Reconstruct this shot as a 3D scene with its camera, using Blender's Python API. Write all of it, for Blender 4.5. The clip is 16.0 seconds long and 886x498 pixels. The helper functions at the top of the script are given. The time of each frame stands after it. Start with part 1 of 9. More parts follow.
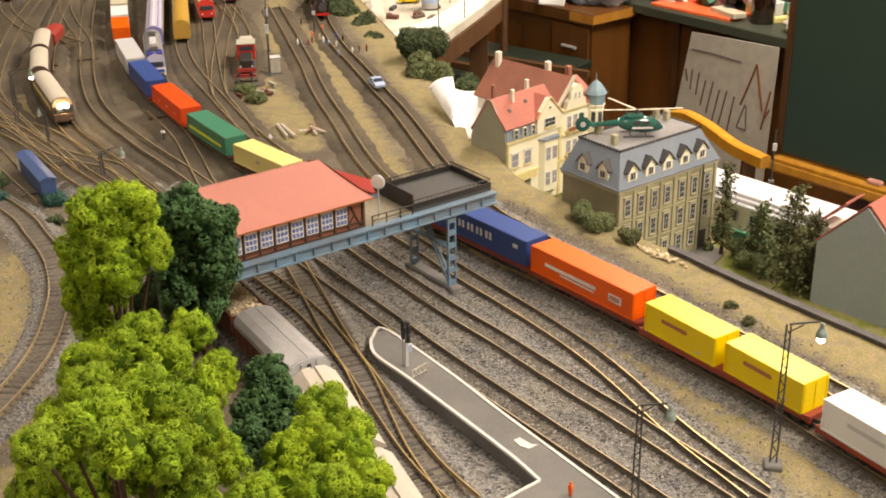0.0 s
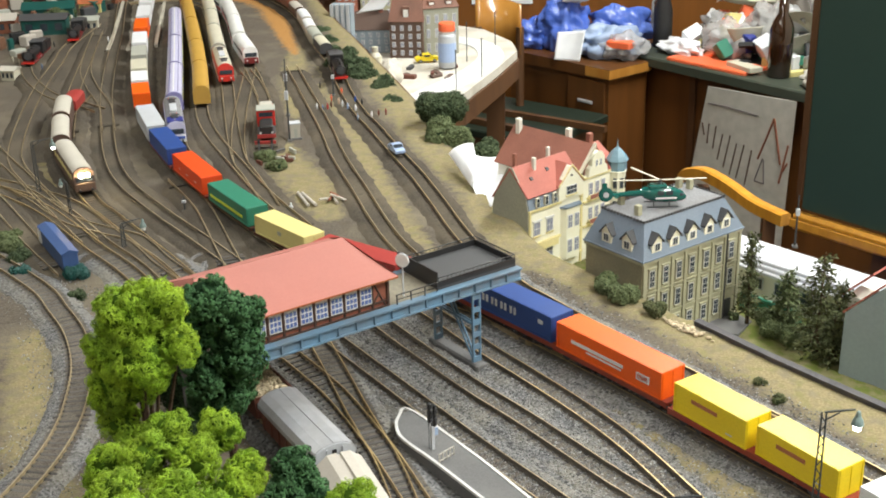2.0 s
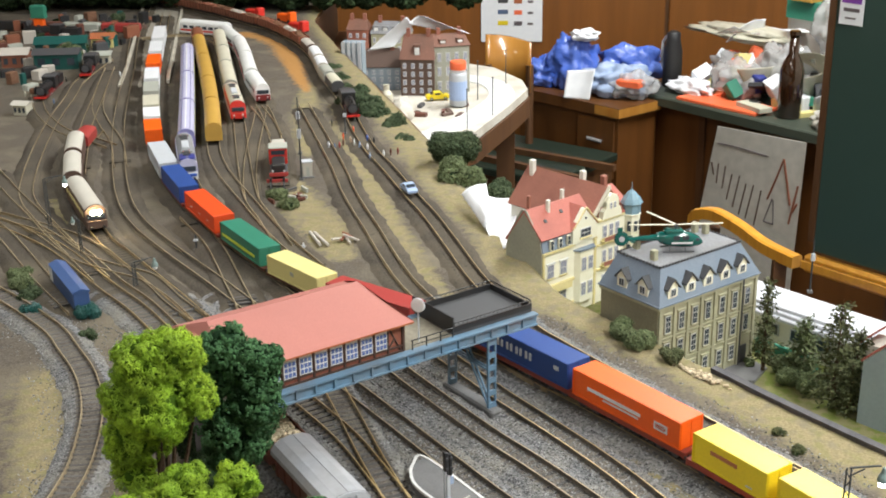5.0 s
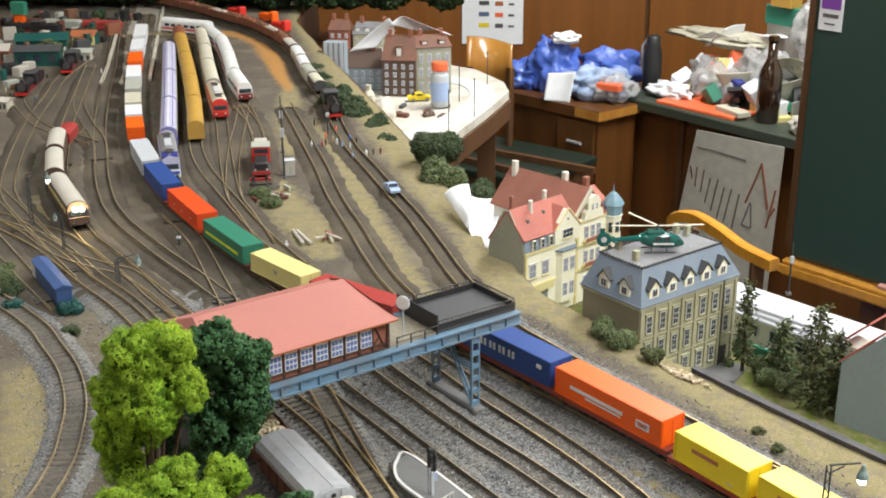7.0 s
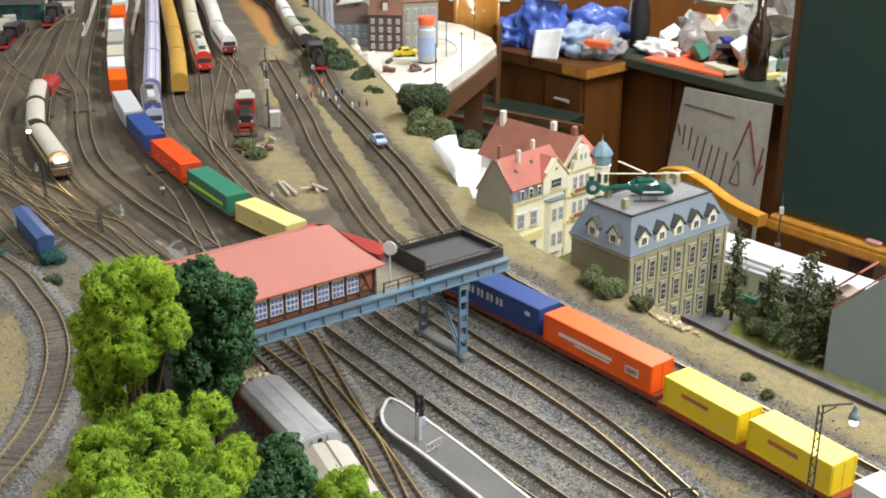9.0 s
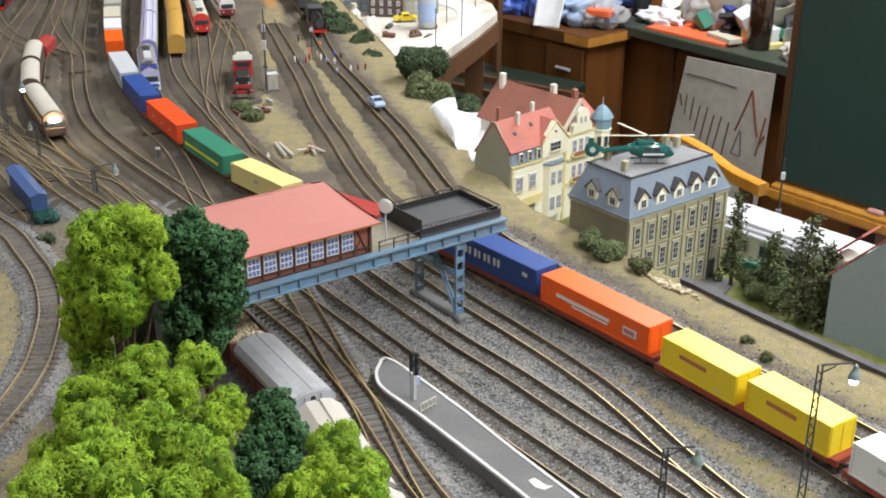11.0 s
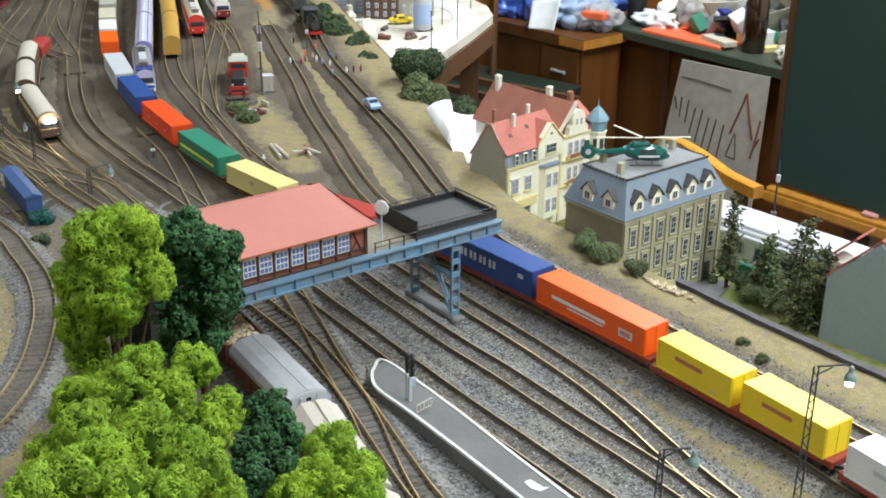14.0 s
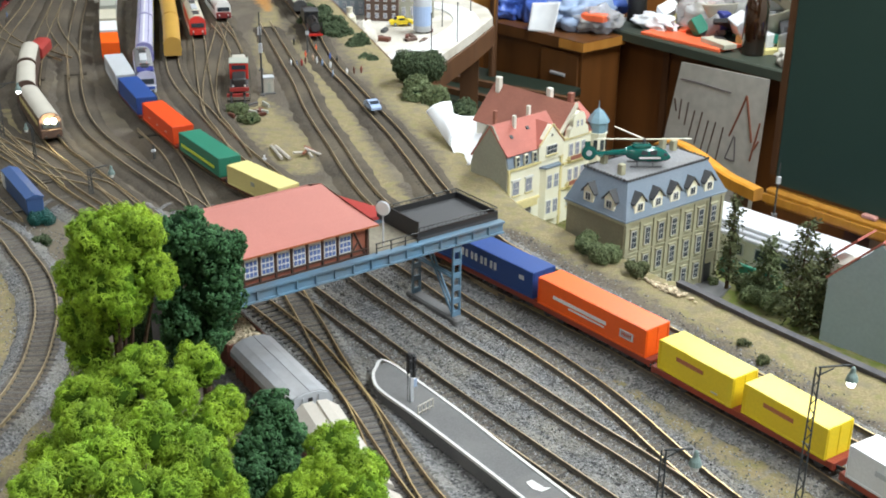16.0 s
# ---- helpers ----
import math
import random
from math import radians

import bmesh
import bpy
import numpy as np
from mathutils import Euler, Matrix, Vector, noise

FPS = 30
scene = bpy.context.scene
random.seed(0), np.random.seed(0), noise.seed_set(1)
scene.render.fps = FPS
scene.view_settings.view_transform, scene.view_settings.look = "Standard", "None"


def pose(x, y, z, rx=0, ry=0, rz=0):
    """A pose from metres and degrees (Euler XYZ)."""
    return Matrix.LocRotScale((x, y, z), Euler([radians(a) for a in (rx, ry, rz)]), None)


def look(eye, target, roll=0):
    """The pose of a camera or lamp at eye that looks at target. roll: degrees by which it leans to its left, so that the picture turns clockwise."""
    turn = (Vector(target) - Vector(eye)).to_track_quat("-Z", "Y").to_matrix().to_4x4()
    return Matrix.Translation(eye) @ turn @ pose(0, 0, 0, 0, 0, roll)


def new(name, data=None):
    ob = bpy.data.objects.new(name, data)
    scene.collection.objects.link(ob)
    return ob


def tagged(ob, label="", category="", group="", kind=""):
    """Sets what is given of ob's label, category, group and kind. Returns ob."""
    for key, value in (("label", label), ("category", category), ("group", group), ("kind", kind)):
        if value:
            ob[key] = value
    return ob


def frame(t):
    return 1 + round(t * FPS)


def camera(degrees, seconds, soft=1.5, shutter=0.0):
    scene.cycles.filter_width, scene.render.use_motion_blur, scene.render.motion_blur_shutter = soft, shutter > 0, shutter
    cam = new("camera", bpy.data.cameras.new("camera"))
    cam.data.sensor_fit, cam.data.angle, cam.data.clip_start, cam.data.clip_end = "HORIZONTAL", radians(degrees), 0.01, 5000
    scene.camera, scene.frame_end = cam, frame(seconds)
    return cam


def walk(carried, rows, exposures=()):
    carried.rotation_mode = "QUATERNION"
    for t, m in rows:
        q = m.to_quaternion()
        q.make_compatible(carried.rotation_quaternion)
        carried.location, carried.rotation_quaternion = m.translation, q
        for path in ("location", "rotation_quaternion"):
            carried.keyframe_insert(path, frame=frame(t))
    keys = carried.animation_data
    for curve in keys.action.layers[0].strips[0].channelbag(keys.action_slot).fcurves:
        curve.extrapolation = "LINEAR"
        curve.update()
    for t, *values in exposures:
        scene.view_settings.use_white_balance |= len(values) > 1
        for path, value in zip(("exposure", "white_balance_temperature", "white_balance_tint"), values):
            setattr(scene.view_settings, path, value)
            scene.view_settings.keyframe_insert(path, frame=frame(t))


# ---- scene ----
cam = camera(40.3, 16.0, 1.9)
PATH = [
    (0, (0.092, 0.129, 0.46), (-0.018, 1.949, -0.362), -0.9),
    (0.5, (0.09, 0.132, 0.459), (-0.038, 1.953, -0.357), -1.5),
    (1, (0.09, 0.139, 0.457), (-0.017, 1.959, -0.364), -1.3),
    (1.5, (0.087, 0.146, 0.466), (-0.016, 1.976, -0.332), -1.1),
    (2, (0.083, 0.146, 0.481), (-0.051, 1.994, -0.271), -1.5),
    (2.5, (0.082, 0.146, 0.486), (-0.051, 2.005, -0.24), -1.4),
    (3, (0.079, 0.152, 0.489), (-0.054, 2.017, -0.221), -0.8),
    (3.5, (0.077, 0.156, 0.489), (-0.051, 2.025, -0.211), -0.8),
    (4, (0.075, 0.158, 0.487), (-0.064, 2.028, -0.211), -1.1),
    (6.3, (0.068, 0.151, 0.486), (-0.068, 2.018, -0.218), -0.6),
    (6.5, (0.067, 0.15, 0.485), (-0.058, 2.018, -0.218), -0.5),
    (7, (0.067, 0.149, 0.486), (-0.037, 2.02, -0.211), -0.1),
    (7.5, (0.065, 0.151, 0.485), (-0.049, 2.02, -0.217), 0.2),
    (8, (0.063, 0.152, 0.483), (-0.044, 2.021, -0.221), 0.3),
    (8.5, (0.064, 0.155, 0.474), (-0.03, 2.014, -0.255), 0.0),
    (9, (0.066, 0.156, 0.467), (-0.015, 2.008, -0.286), 0.1),
    (9.5, (0.067, 0.159, 0.461), (-0.009, 2.002, -0.312), 0.3),
    (10, (0.068, 0.164, 0.454), (-0.001, 2.002, -0.329), 0.8),
    (10.2, (0.069, 0.162, 0.453), (-0.009, 1.999, -0.335), 0.6),
    (12.5, (0.069, 0.166, 0.451), (-0.011, 1.999, -0.345), 0.4),
    (13, (0.068, 0.165, 0.45), (-0.007, 1.998, -0.346), 0.4),
    (13.5, (0.07, 0.164, 0.45), (-0.004, 1.997, -0.346), 0.3),
    (14, (0.068, 0.163, 0.451), (-0.004, 2.0, -0.339), 0.7),
    (14.5, (0.067, 0.163, 0.451), (-0.004, 2.0, -0.336), 0.8),
    (15, (0.067, 0.162, 0.452), (-0.006, 2.0, -0.334), 0.7),
    (15.5, (0.065, 0.163, 0.451), (-0.008, 2.001, -0.335), 0.6),
    (16, (0.066, 0.162, 0.45), (-0.004, 2.0, -0.336), 0.8),
]
# the film camera's white balance wanders: seconds, stops, kelvin, tint
EXPOSURES = [(0.0, 0.0, 8300, 15), (0.5, 0.0, 7800, 10), (1.0, 0.0, 7200, 4), (2.0, 0.05, 6350, 4), (3.0, 0.05, 6150, 6), (6.5, 0.02, 6200, 6), (9.0, 0.0, 6250, 7), (10.2, 0.0, 6100, 8), (12.5, 0.0, 5950, 6), (14.0, 0.0, 5800, 3), (16.0, 0.0, 5800, 3)]
walk(cam, [(t, look(eye, target, roll)) for t, eye, target, roll in PATH], EXPOSURES)

# ---- world, lamps of the room and an added fill ----
world = bpy.data.worlds.new("room_world")
scene.world = world
world.use_nodes = True
world.node_tree.nodes["Background"].inputs[0].default_value = (1.0, 0.9, 0.78, 1)
world.node_tree.nodes["Background"].inputs[1].default_value = 0.05
scene.view_settings.exposure = 0.0


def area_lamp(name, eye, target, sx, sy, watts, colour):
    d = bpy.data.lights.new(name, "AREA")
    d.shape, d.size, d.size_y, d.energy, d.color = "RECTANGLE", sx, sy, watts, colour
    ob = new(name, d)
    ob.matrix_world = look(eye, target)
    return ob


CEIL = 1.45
# the fourth is an added unseen fill behind the camera, with no fixture
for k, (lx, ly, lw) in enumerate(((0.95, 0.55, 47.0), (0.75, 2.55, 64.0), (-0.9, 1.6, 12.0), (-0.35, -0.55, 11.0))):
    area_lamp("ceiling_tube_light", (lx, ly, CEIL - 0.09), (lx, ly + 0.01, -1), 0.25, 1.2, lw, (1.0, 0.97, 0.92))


# ---- materials ----
def lin(c):
    return (*c, 1.0)


def material(name, colour, second=None, rough=0.6, metal=0.0, scale=200.0, detail=6.0, bump=0.15, bscale=None, dist=0.0006,
             var=0.0, stain=None, stain_scale=12.0, stain_amt=0.5, spec=0.5, coat=0.0, emit=0.0, trans=0.0, island=False, kind="noise"):
    """A procedural surface: a fine grain, a broad stain and a bump, all at real size in object space."""
    m = bpy.data.materials.new(name)
    m.use_nodes = True
    nt = m.node_tree
    n, l = nt.nodes, nt.links
    b = n["Principled BSDF"]
    b.inputs["Roughness"].default_value = rough
    b.inputs["Metallic"].default_value = metal
    b.inputs["Specular IOR Level"].default_value = spec
    b.inputs["Coat Weight"].default_value = coat
    b.inputs["Transmission Weight"].default_value = trans
    tc = n.new("ShaderNodeTexCoord")
    second = second or tuple(v * 0.8 for v in colour)
    if kind == "voronoi":
        tex = n.new("ShaderNodeTexVoronoi")
        tex.inputs["Scale"].default_value = scale
        fac = n.new("ShaderNodeSeparateColor")
        l.new(tex.outputs["Color"], fac.inputs[0])
        grain, height = fac.outputs[0], tex.outputs["Distance"]
    else:
        tex = n.new("ShaderNodeTexNoise")
        tex.inputs["Scale"].default_value = scale
        tex.inputs["Detail"].default_value = detail
        grain, height = tex.outputs["Fac"], tex.outputs["Fac"]
    if kind == "wood":
        mp = n.new("ShaderNodeMapping")
        mp.inputs["Scale"].default_value = (1.0, 1.0, 0.06)
        l.new(tc.outputs["Object"], mp.inputs[0])
        l.new(mp.outputs[0], tex.inputs["Vector"])
    else:
        l.new(tc.outputs["Object"], tex.inputs["Vector"])
    mix = n.new("ShaderNodeMix")
    mix.data_type = "RGBA"
    mix.inputs["A"].default_value = lin(colour)
    mix.inputs["B"].default_value = lin(second)
    ramp = n.new("ShaderNodeMapRange")
    ramp.inputs["From Min"].default_value, ramp.inputs["From Max"].default_value = (0.3, 0.7) if kind != "voronoi" else (0.0, 1.0)
    l.new(grain, ramp.inputs["Value"])
    l.new(ramp.outputs[0], mix.inputs["Factor"])
    out = mix.outputs["Result"]
    if stain is not None:
        t2 = n.new("ShaderNodeTexNoise")
        t2.inputs["Scale"].default_value = stain_scale
        t2.inputs["Detail"].default_value = 4
        l.new(tc.outputs["Object"], t2.inputs["Vector"])
        r2 = n.new("ShaderNodeMapRange")
        r2.inputs["From Min"].default_value, r2.inputs["From Max"].default_value = 0.42, 0.68
        r2.inputs["To Max"].default_value = stain_amt
        l.new(t2.outputs["Fac"], r2.inputs["Value"])
        m2 = n.new("ShaderNodeMix")
        m2.data_type = "RGBA"
        l.new(out, m2.inputs["A"])
        m2.inputs["B"].default_value = lin(stain)
        l.new(r2.outputs[0], m2.inputs["Factor"])
        out = m2.outputs["Result"]
    if var > 0:
        info = n.new("ShaderNodeNewGeometry" if island else "ShaderNodeObjectInfo")
        hs = n.new("ShaderNodeHueSaturation")
        r3 = n.new("ShaderNodeMapRange")
        r3.inputs["To Min"].default_value, r3.inputs["To Max"].default_value = 1 - var, 1 + var
        l.new(info.outputs["Random Per Island" if island else "Random"], r3.inputs["Value"])
        l.new(r3.outputs[0], hs.inputs["Value"])
        l.new(out, hs.inputs["Color"])
        out = hs.outputs["Color"]
    l.new(out, b.inputs["Base Color"])
    if bump > 0:
        bp = n.new("ShaderNodeBump")
        bp.inputs["Strength"].default_value = bump
        bp.inputs["Distance"].default_value = dist
        if bscale:
            t3 = n.new("ShaderNodeTexNoise")
            t3.inputs["Scale"].default_value = bscale
            l.new(tc.outputs["Object"], t3.inputs["Vector"])
            height = t3.outputs["Fac"]
        l.new(height, bp.inputs["Height"])
        l.new(bp.outputs[0], b.inputs["Normal"])
    if emit > 0:
        b.inputs["Emission Color"].default_value = lin(colour)
        b.inputs["Emission Strength"].default_value = emit
    return m


def paint(name, colour, rough=0.45, **kw):
    kw.setdefault("bump", 0.05)
    kw.setdefault("stain", tuple(v * 0.72 + 0.01 for v in colour))
    kw.setdefault("stain_scale", 30.0)
    kw.setdefault("stain_amt", 0.35)
    return material(name, colour, tuple(v * 0.9 for v in colour), rough=rough, scale=500.0, **kw)


M = {}
M["dirt"] = material("dirt", (0.098, 0.083, 0.066), (0.048, 0.041, 0.034), rough=0.95, scale=420.0, bump=0.6, dist=0.001, stain=(0.15, 0.125, 0.09), stain_scale=9.0, stain_amt=0.6, spec=0.1)
M["bedding"] = material("brown_track_bed", (0.16, 0.14, 0.118), (0.07, 0.06, 0.052), rough=0.95, scale=700.0, bump=0.8, dist=0.001, stain=(0.2, 0.18, 0.15), stain_scale=18.0, stain_amt=0.5, kind="voronoi", spec=0.1)
M["ballast"] = material("ballast", (0.27, 0.267, 0.27), (0.06, 0.06, 0.064), rough=0.95, scale=620.0, bump=0.9, dist=0.0012, stain=(0.27, 0.25, 0.205), stain_scale=22.0, stain_amt=0.6, kind="voronoi", spec=0.15)
M["stone"] = material("ballast_stone", (0.32, 0.315, 0.31), (0.12, 0.12, 0.125), rough=0.9, scale=900.0, bump=0.2, var=0.75, island=True, spec=0.2)
M["grass"] = material("dry_grass", (0.34, 0.28, 0.15), (0.23, 0.19, 0.09), rough=0.95, scale=500.0, bump=0.8, dist=0.001, stain=(0.21, 0.185, 0.06), stain_scale=22.0, stain_amt=0.65, spec=0.1)
M["sand"] = material("orange_sand", (0.42, 0.22, 0.06), (0.3, 0.15, 0.045), rough=0.95, scale=300.0, bump=0.5, stain=(0.3, 0.2, 0.1), stain_scale=10.0, spec=0.1)
M["townground"] = material("town_ground", (0.2, 0.18, 0.13), (0.12, 0.11, 0.07), rough=0.95, scale=260.0, bump=0.5, stain=(0.12, 0.13, 0.04), stain_scale=16.0, stain_amt=0.8, spec=0.1)
M["rail"] = material("rail_steel", (0.4, 0.32, 0.19), (0.28, 0.215, 0.125), rough=0.38, metal=0.25, scale=160.0, bump=0.05, stain=(0.13, 0.09, 0.055), stain_scale=6.0, stain_amt=0.7)
M["raildark"] = material("dull_rail", (0.2, 0.175, 0.145), (0.12, 0.1, 0.085), rough=0.4, metal=0.6, scale=160.0, bump=0.05, stain=(0.09, 0.075, 0.06), stain_scale=8.0, stain_amt=0.7)
M["headdull"] = material("dusty_rail_head", (0.44, 0.36, 0.23), (0.34, 0.27, 0.17), rough=0.5, metal=0.4, scale=160.0, bump=0.03, stain=(0.2, 0.155, 0.1), stain_scale=9.0, stain_amt=0.8)
M["railhead"] = material("rail_head", (0.62, 0.47, 0.24), (0.5, 0.37, 0.18), rough=0.45, metal=0.7, scale=160.0, bump=0.03, stain=(0.28, 0.21, 0.13), stain_scale=9.0, stain_amt=0.8)
M["sleeper"] = material("sleeper_wood", (0.125, 0.117, 0.112), (0.075, 0.07, 0.068), rough=0.85, scale=900.0, bump=0.4, var=0.35, spec=0.2)
M["concrete"] = material("asphalt_grey", (0.15, 0.148, 0.15), (0.115, 0.113, 0.115), rough=0.85, scale=900.0, bump=0.25, stain=(0.2, 0.195, 0.19), stain_scale=20.0, stain_amt=0.5, spec=0.2)
M["kerbwhite"] = material("white_edge_paint", (0.64, 0.635, 0.63), (0.52, 0.515, 0.51), rough=0.6, scale=400.0, bump=0.1, stain=(0.45, 0.44, 0.43), stain_scale=40.0, stain_amt=0.5)
M["wallstone"] = material("dark_wall", (0.085, 0.082, 0.09), (0.055, 0.052, 0.058), rough=0.85, scale=300.0, bump=0.3, stain=(0.12, 0.11, 0.11), stain_scale=25.0)
M["steel"] = paint("blue_grey_steel", (0.14, 0.25, 0.37), rough=0.5, stain=(0.17, 0.15, 0.13), stain_amt=0.45)
M["salmon"] = material("salmon_roof", (0.43, 0.165, 0.135), (0.38, 0.14, 0.115), rough=0.62, scale=900.0, bump=0.15, stain=(0.34, 0.13, 0.11), stain_scale=14.0, stain_amt=0.5)
M["brick"] = material("red_brown_infill", (0.33, 0.115, 0.07), (0.25, 0.085, 0.055), rough=0.75, scale=700.0, bump=0.2, stain=(0.16, 0.06, 0.04), stain_scale=40.0)
M["beam"] = paint("dark_brown_beam", (0.07, 0.035, 0.025), rough=0.6)
M["white"] = paint("white_plastic", (0.74, 0.74, 0.73), rough=0.45)
M["offwhite"] = paint("off_white", (0.52, 0.49, 0.43), rough=0.55)
M["black"] = paint("black_plastic", (0.018, 0.018, 0.02), rough=0.5, stain=(0.04, 0.036, 0.032))
M["darkgrey"] = paint("dark_grey", (0.06, 0.06, 0.065), rough=0.6)
M["glass"] = material("dark_window", (0.03, 0.04, 0.055), (0.05, 0.06, 0.075), rough=0.12, scale=60.0, bump=0.0, spec=0.7)
M["bluewin"] = material("blue_window", (0.09, 0.13, 0.33), (0.16, 0.21, 0.42), rough=0.15, scale=80.0, bump=0.0, spec=0.7)
M["lime"] = material("lime_foliage", (0.31, 0.44, 0.026), (0.17, 0.31, 0.018), rough=0.7, scale=45.0, bump=0.0, var=0.4, island=True, stain=(0.15, 0.23, 0.02), stain_scale=40.0, stain_amt=0.6, spec=0.25)
M["deep"] = material("deep_green_foliage", (0.064, 0.142, 0.055), (0.034, 0.085, 0.034), rough=0.75, scale=60.0, bump=0.0, var=0.4, island=True, spec=0.2)
# dark filler colours that stand in for the shade deep inside crowns
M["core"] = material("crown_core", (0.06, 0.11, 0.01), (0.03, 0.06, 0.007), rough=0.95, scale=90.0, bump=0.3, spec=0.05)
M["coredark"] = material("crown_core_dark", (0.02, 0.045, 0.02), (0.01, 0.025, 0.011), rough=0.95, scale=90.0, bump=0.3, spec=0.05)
M["olive"] = material("olive_foliage", (0.15, 0.18, 0.09), (0.08, 0.1, 0.045), rough=0.8, scale=90.0, bump=0.0, var=0.45, island=True, spec=0.15)
M["fir"] = material("fir_foliage", (0.125, 0.135, 0.07), (0.055, 0.065, 0.03), rough=0.85, scale=120.0, bump=0.0, var=0.5, island=True, spec=0.1)
M["winpale"] = material("pale_curtained_window", (0.36, 0.37, 0.45), (0.2, 0.21, 0.28), rough=0.25, scale=400.0, bump=0.0, spec=0.6)
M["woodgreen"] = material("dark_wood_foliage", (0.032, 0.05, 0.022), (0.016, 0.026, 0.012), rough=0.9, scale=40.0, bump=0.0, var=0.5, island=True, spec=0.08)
M["sleeperfar"] = material("dusty_sleeper", (0.075, 0.065, 0.053), (0.048, 0.042, 0.035), rough=0.9, scale=500.0, bump=0.3, spec=0.1)
M["dusk"] = material("dusky_green_foliage", (0.085, 0.11, 0.06), (0.04, 0.058, 0.03), rough=0.85, scale=70.0, bump=0.0, var=0.5, island=True, spec=0.12)
M["lilacgrey"] = paint("lilac_grey_roof", (0.5, 0.49, 0.66), rough=0.4)
M["ramppale"] = material("pale_concrete", (0.52, 0.48, 0.4), (0.4, 0.37, 0.3), rough=0.9, scale=300.0, bump=0.3, stain=(0.2, 0.18, 0.15), stain_scale=14.0)
M["dullsheet"] = material("dull_paper_sheet", (0.5, 0.48, 0.43), (0.42, 0.4, 0.36), rough=0.75, scale=40.0, bump=0.05, stain=(0.34, 0.32, 0.28), stain_scale=5.0)
M["hallwhite"] = material("white_hall_roof", (0.6, 0.61, 0.66), (0.52, 0.53, 0.58), rough=0.6, scale=300.0, bump=0.05, stain=(0.45, 0.46, 0.5), stain_scale=20.0)
M["bark"] = material("bark", (0.09, 0.06, 0.04), (0.05, 0.032, 0.022), rough=0.9, scale=300.0, bump=0.4, spec=0.1)
M["mapbrown"] = paint("slate_brown", (0.1, 0.06, 0.045), rough=0.7)
M["wagonred"] = paint("wagon_frame_red", (0.3, 0.045, 0.022), rough=0.55, stain=(0.12, 0.04, 0.03))
M["wagonbrown"] = paint("wagon_frame_brown", (0.12, 0.04, 0.025), rough=0.6)
M["gravel"] = material("pale_gravel", (0.72, 0.62, 0.44), (0.48, 0.39, 0.26), rough=0.9, scale=500.0, bump=0.3, var=0.35, island=True)
M["chips"] = material("pale_firewood", (0.5, 0.42, 0.29), (0.32, 0.25, 0.16), rough=0.9, scale=500.0, bump=0.3, var=0.4, island=True)
M["silver"] = material("silver_roof", (0.44, 0.45, 0.48), (0.37, 0.375, 0.4), rough=0.42, metal=0.35, scale=120.0, bump=0.05, stain=(0.36, 0.34, 0.32), stain_scale=18.0)
M["tanroof"] = paint("grey_tan_roof", (0.5, 0.46, 0.41), rough=0.55)
M["cream"] = material("cream_wall", (0.84, 0.82, 0.69), (0.8, 0.77, 0.62), rough=0.7, scale=400.0, bump=0.1, stain=(0.7, 0.64, 0.46), stain_scale=25.0)
M["yellowtrim"] = paint("yellow_trim", (0.76, 0.66, 0.33), rough=0.65)
M["pale"] = paint("pale_wall", (0.76, 0.74, 0.66), rough=0.65)
M["sidewall"] = material("grey_green_wall", (0.36, 0.36, 0.29), (0.3, 0.3, 0.25), rough=0.8, scale=400.0, bump=0.1, stain=(0.25, 0.25, 0.21), stain_scale=18.0)
M["redtile"] = material("red_roof_tile", (0.44, 0.14, 0.105), (0.36, 0.11, 0.085), rough=0.7, scale=700.0, bump=0.3, stain=(0.24, 0.075, 0.06), stain_scale=22.0)
M["browntile"] = material("brown_roof_tile", (0.33, 0.13, 0.09), (0.26, 0.1, 0.07), rough=0.75, scale=700.0, bump=0.3, stain=(0.16, 0.06, 0.045), stain_scale=22.0)
M["farbrown"] = material("dusty_brown_roof", (0.2, 0.09, 0.06), (0.14, 0.062, 0.042), rough=0.75, scale=500.0, bump=0.3, stain=(0.1, 0.06, 0.045), stain_scale=24.0)
M["slateblue"] = material("slate_blue_roof", (0.235, 0.28, 0.35), (0.19, 0.23, 0.29), rough=0.6, scale=600.0, bump=0.2, stain=(0.15, 0.2, 0.27), stain_scale=18.0)
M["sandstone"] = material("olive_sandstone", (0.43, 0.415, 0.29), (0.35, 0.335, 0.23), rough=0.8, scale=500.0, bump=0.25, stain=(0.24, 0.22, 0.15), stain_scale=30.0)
# darker copy of the sandstone, for the side turned from the light and recesses
M["sandshade"] = material("shaded_sandstone", (0.25, 0.23, 0.155), (0.2, 0.18, 0.12), rough=0.8, scale=500.0, bump=0.25, stain=(0.17, 0.155, 0.11), stain_scale=30.0)
M["roofgrey"] = material("grey_flat_roof", (0.25, 0.25, 0.26), (0.16, 0.16, 0.175), rough=0.8, scale=500.0, bump=0.2, stain=(0.16, 0.15, 0.15), stain_scale=40.0)
M["greyblue"] = material("grey_blue_wall", (0.27, 0.32, 0.37), (0.24, 0.29, 0.33), rough=0.7, scale=300.0, bump=0.08, stain=(0.22, 0.26, 0.3), stain_scale=14.0)
M["heligreen"] = paint("glossy_dark_green", (0.008, 0.1, 0.085), rough=0.2, coat=0.5)
M["paper"] = material("white_paper", (0.82, 0.83, 0.86), (0.77, 0.78, 0.82), rough=0.7, scale=60.0, bump=0.05)
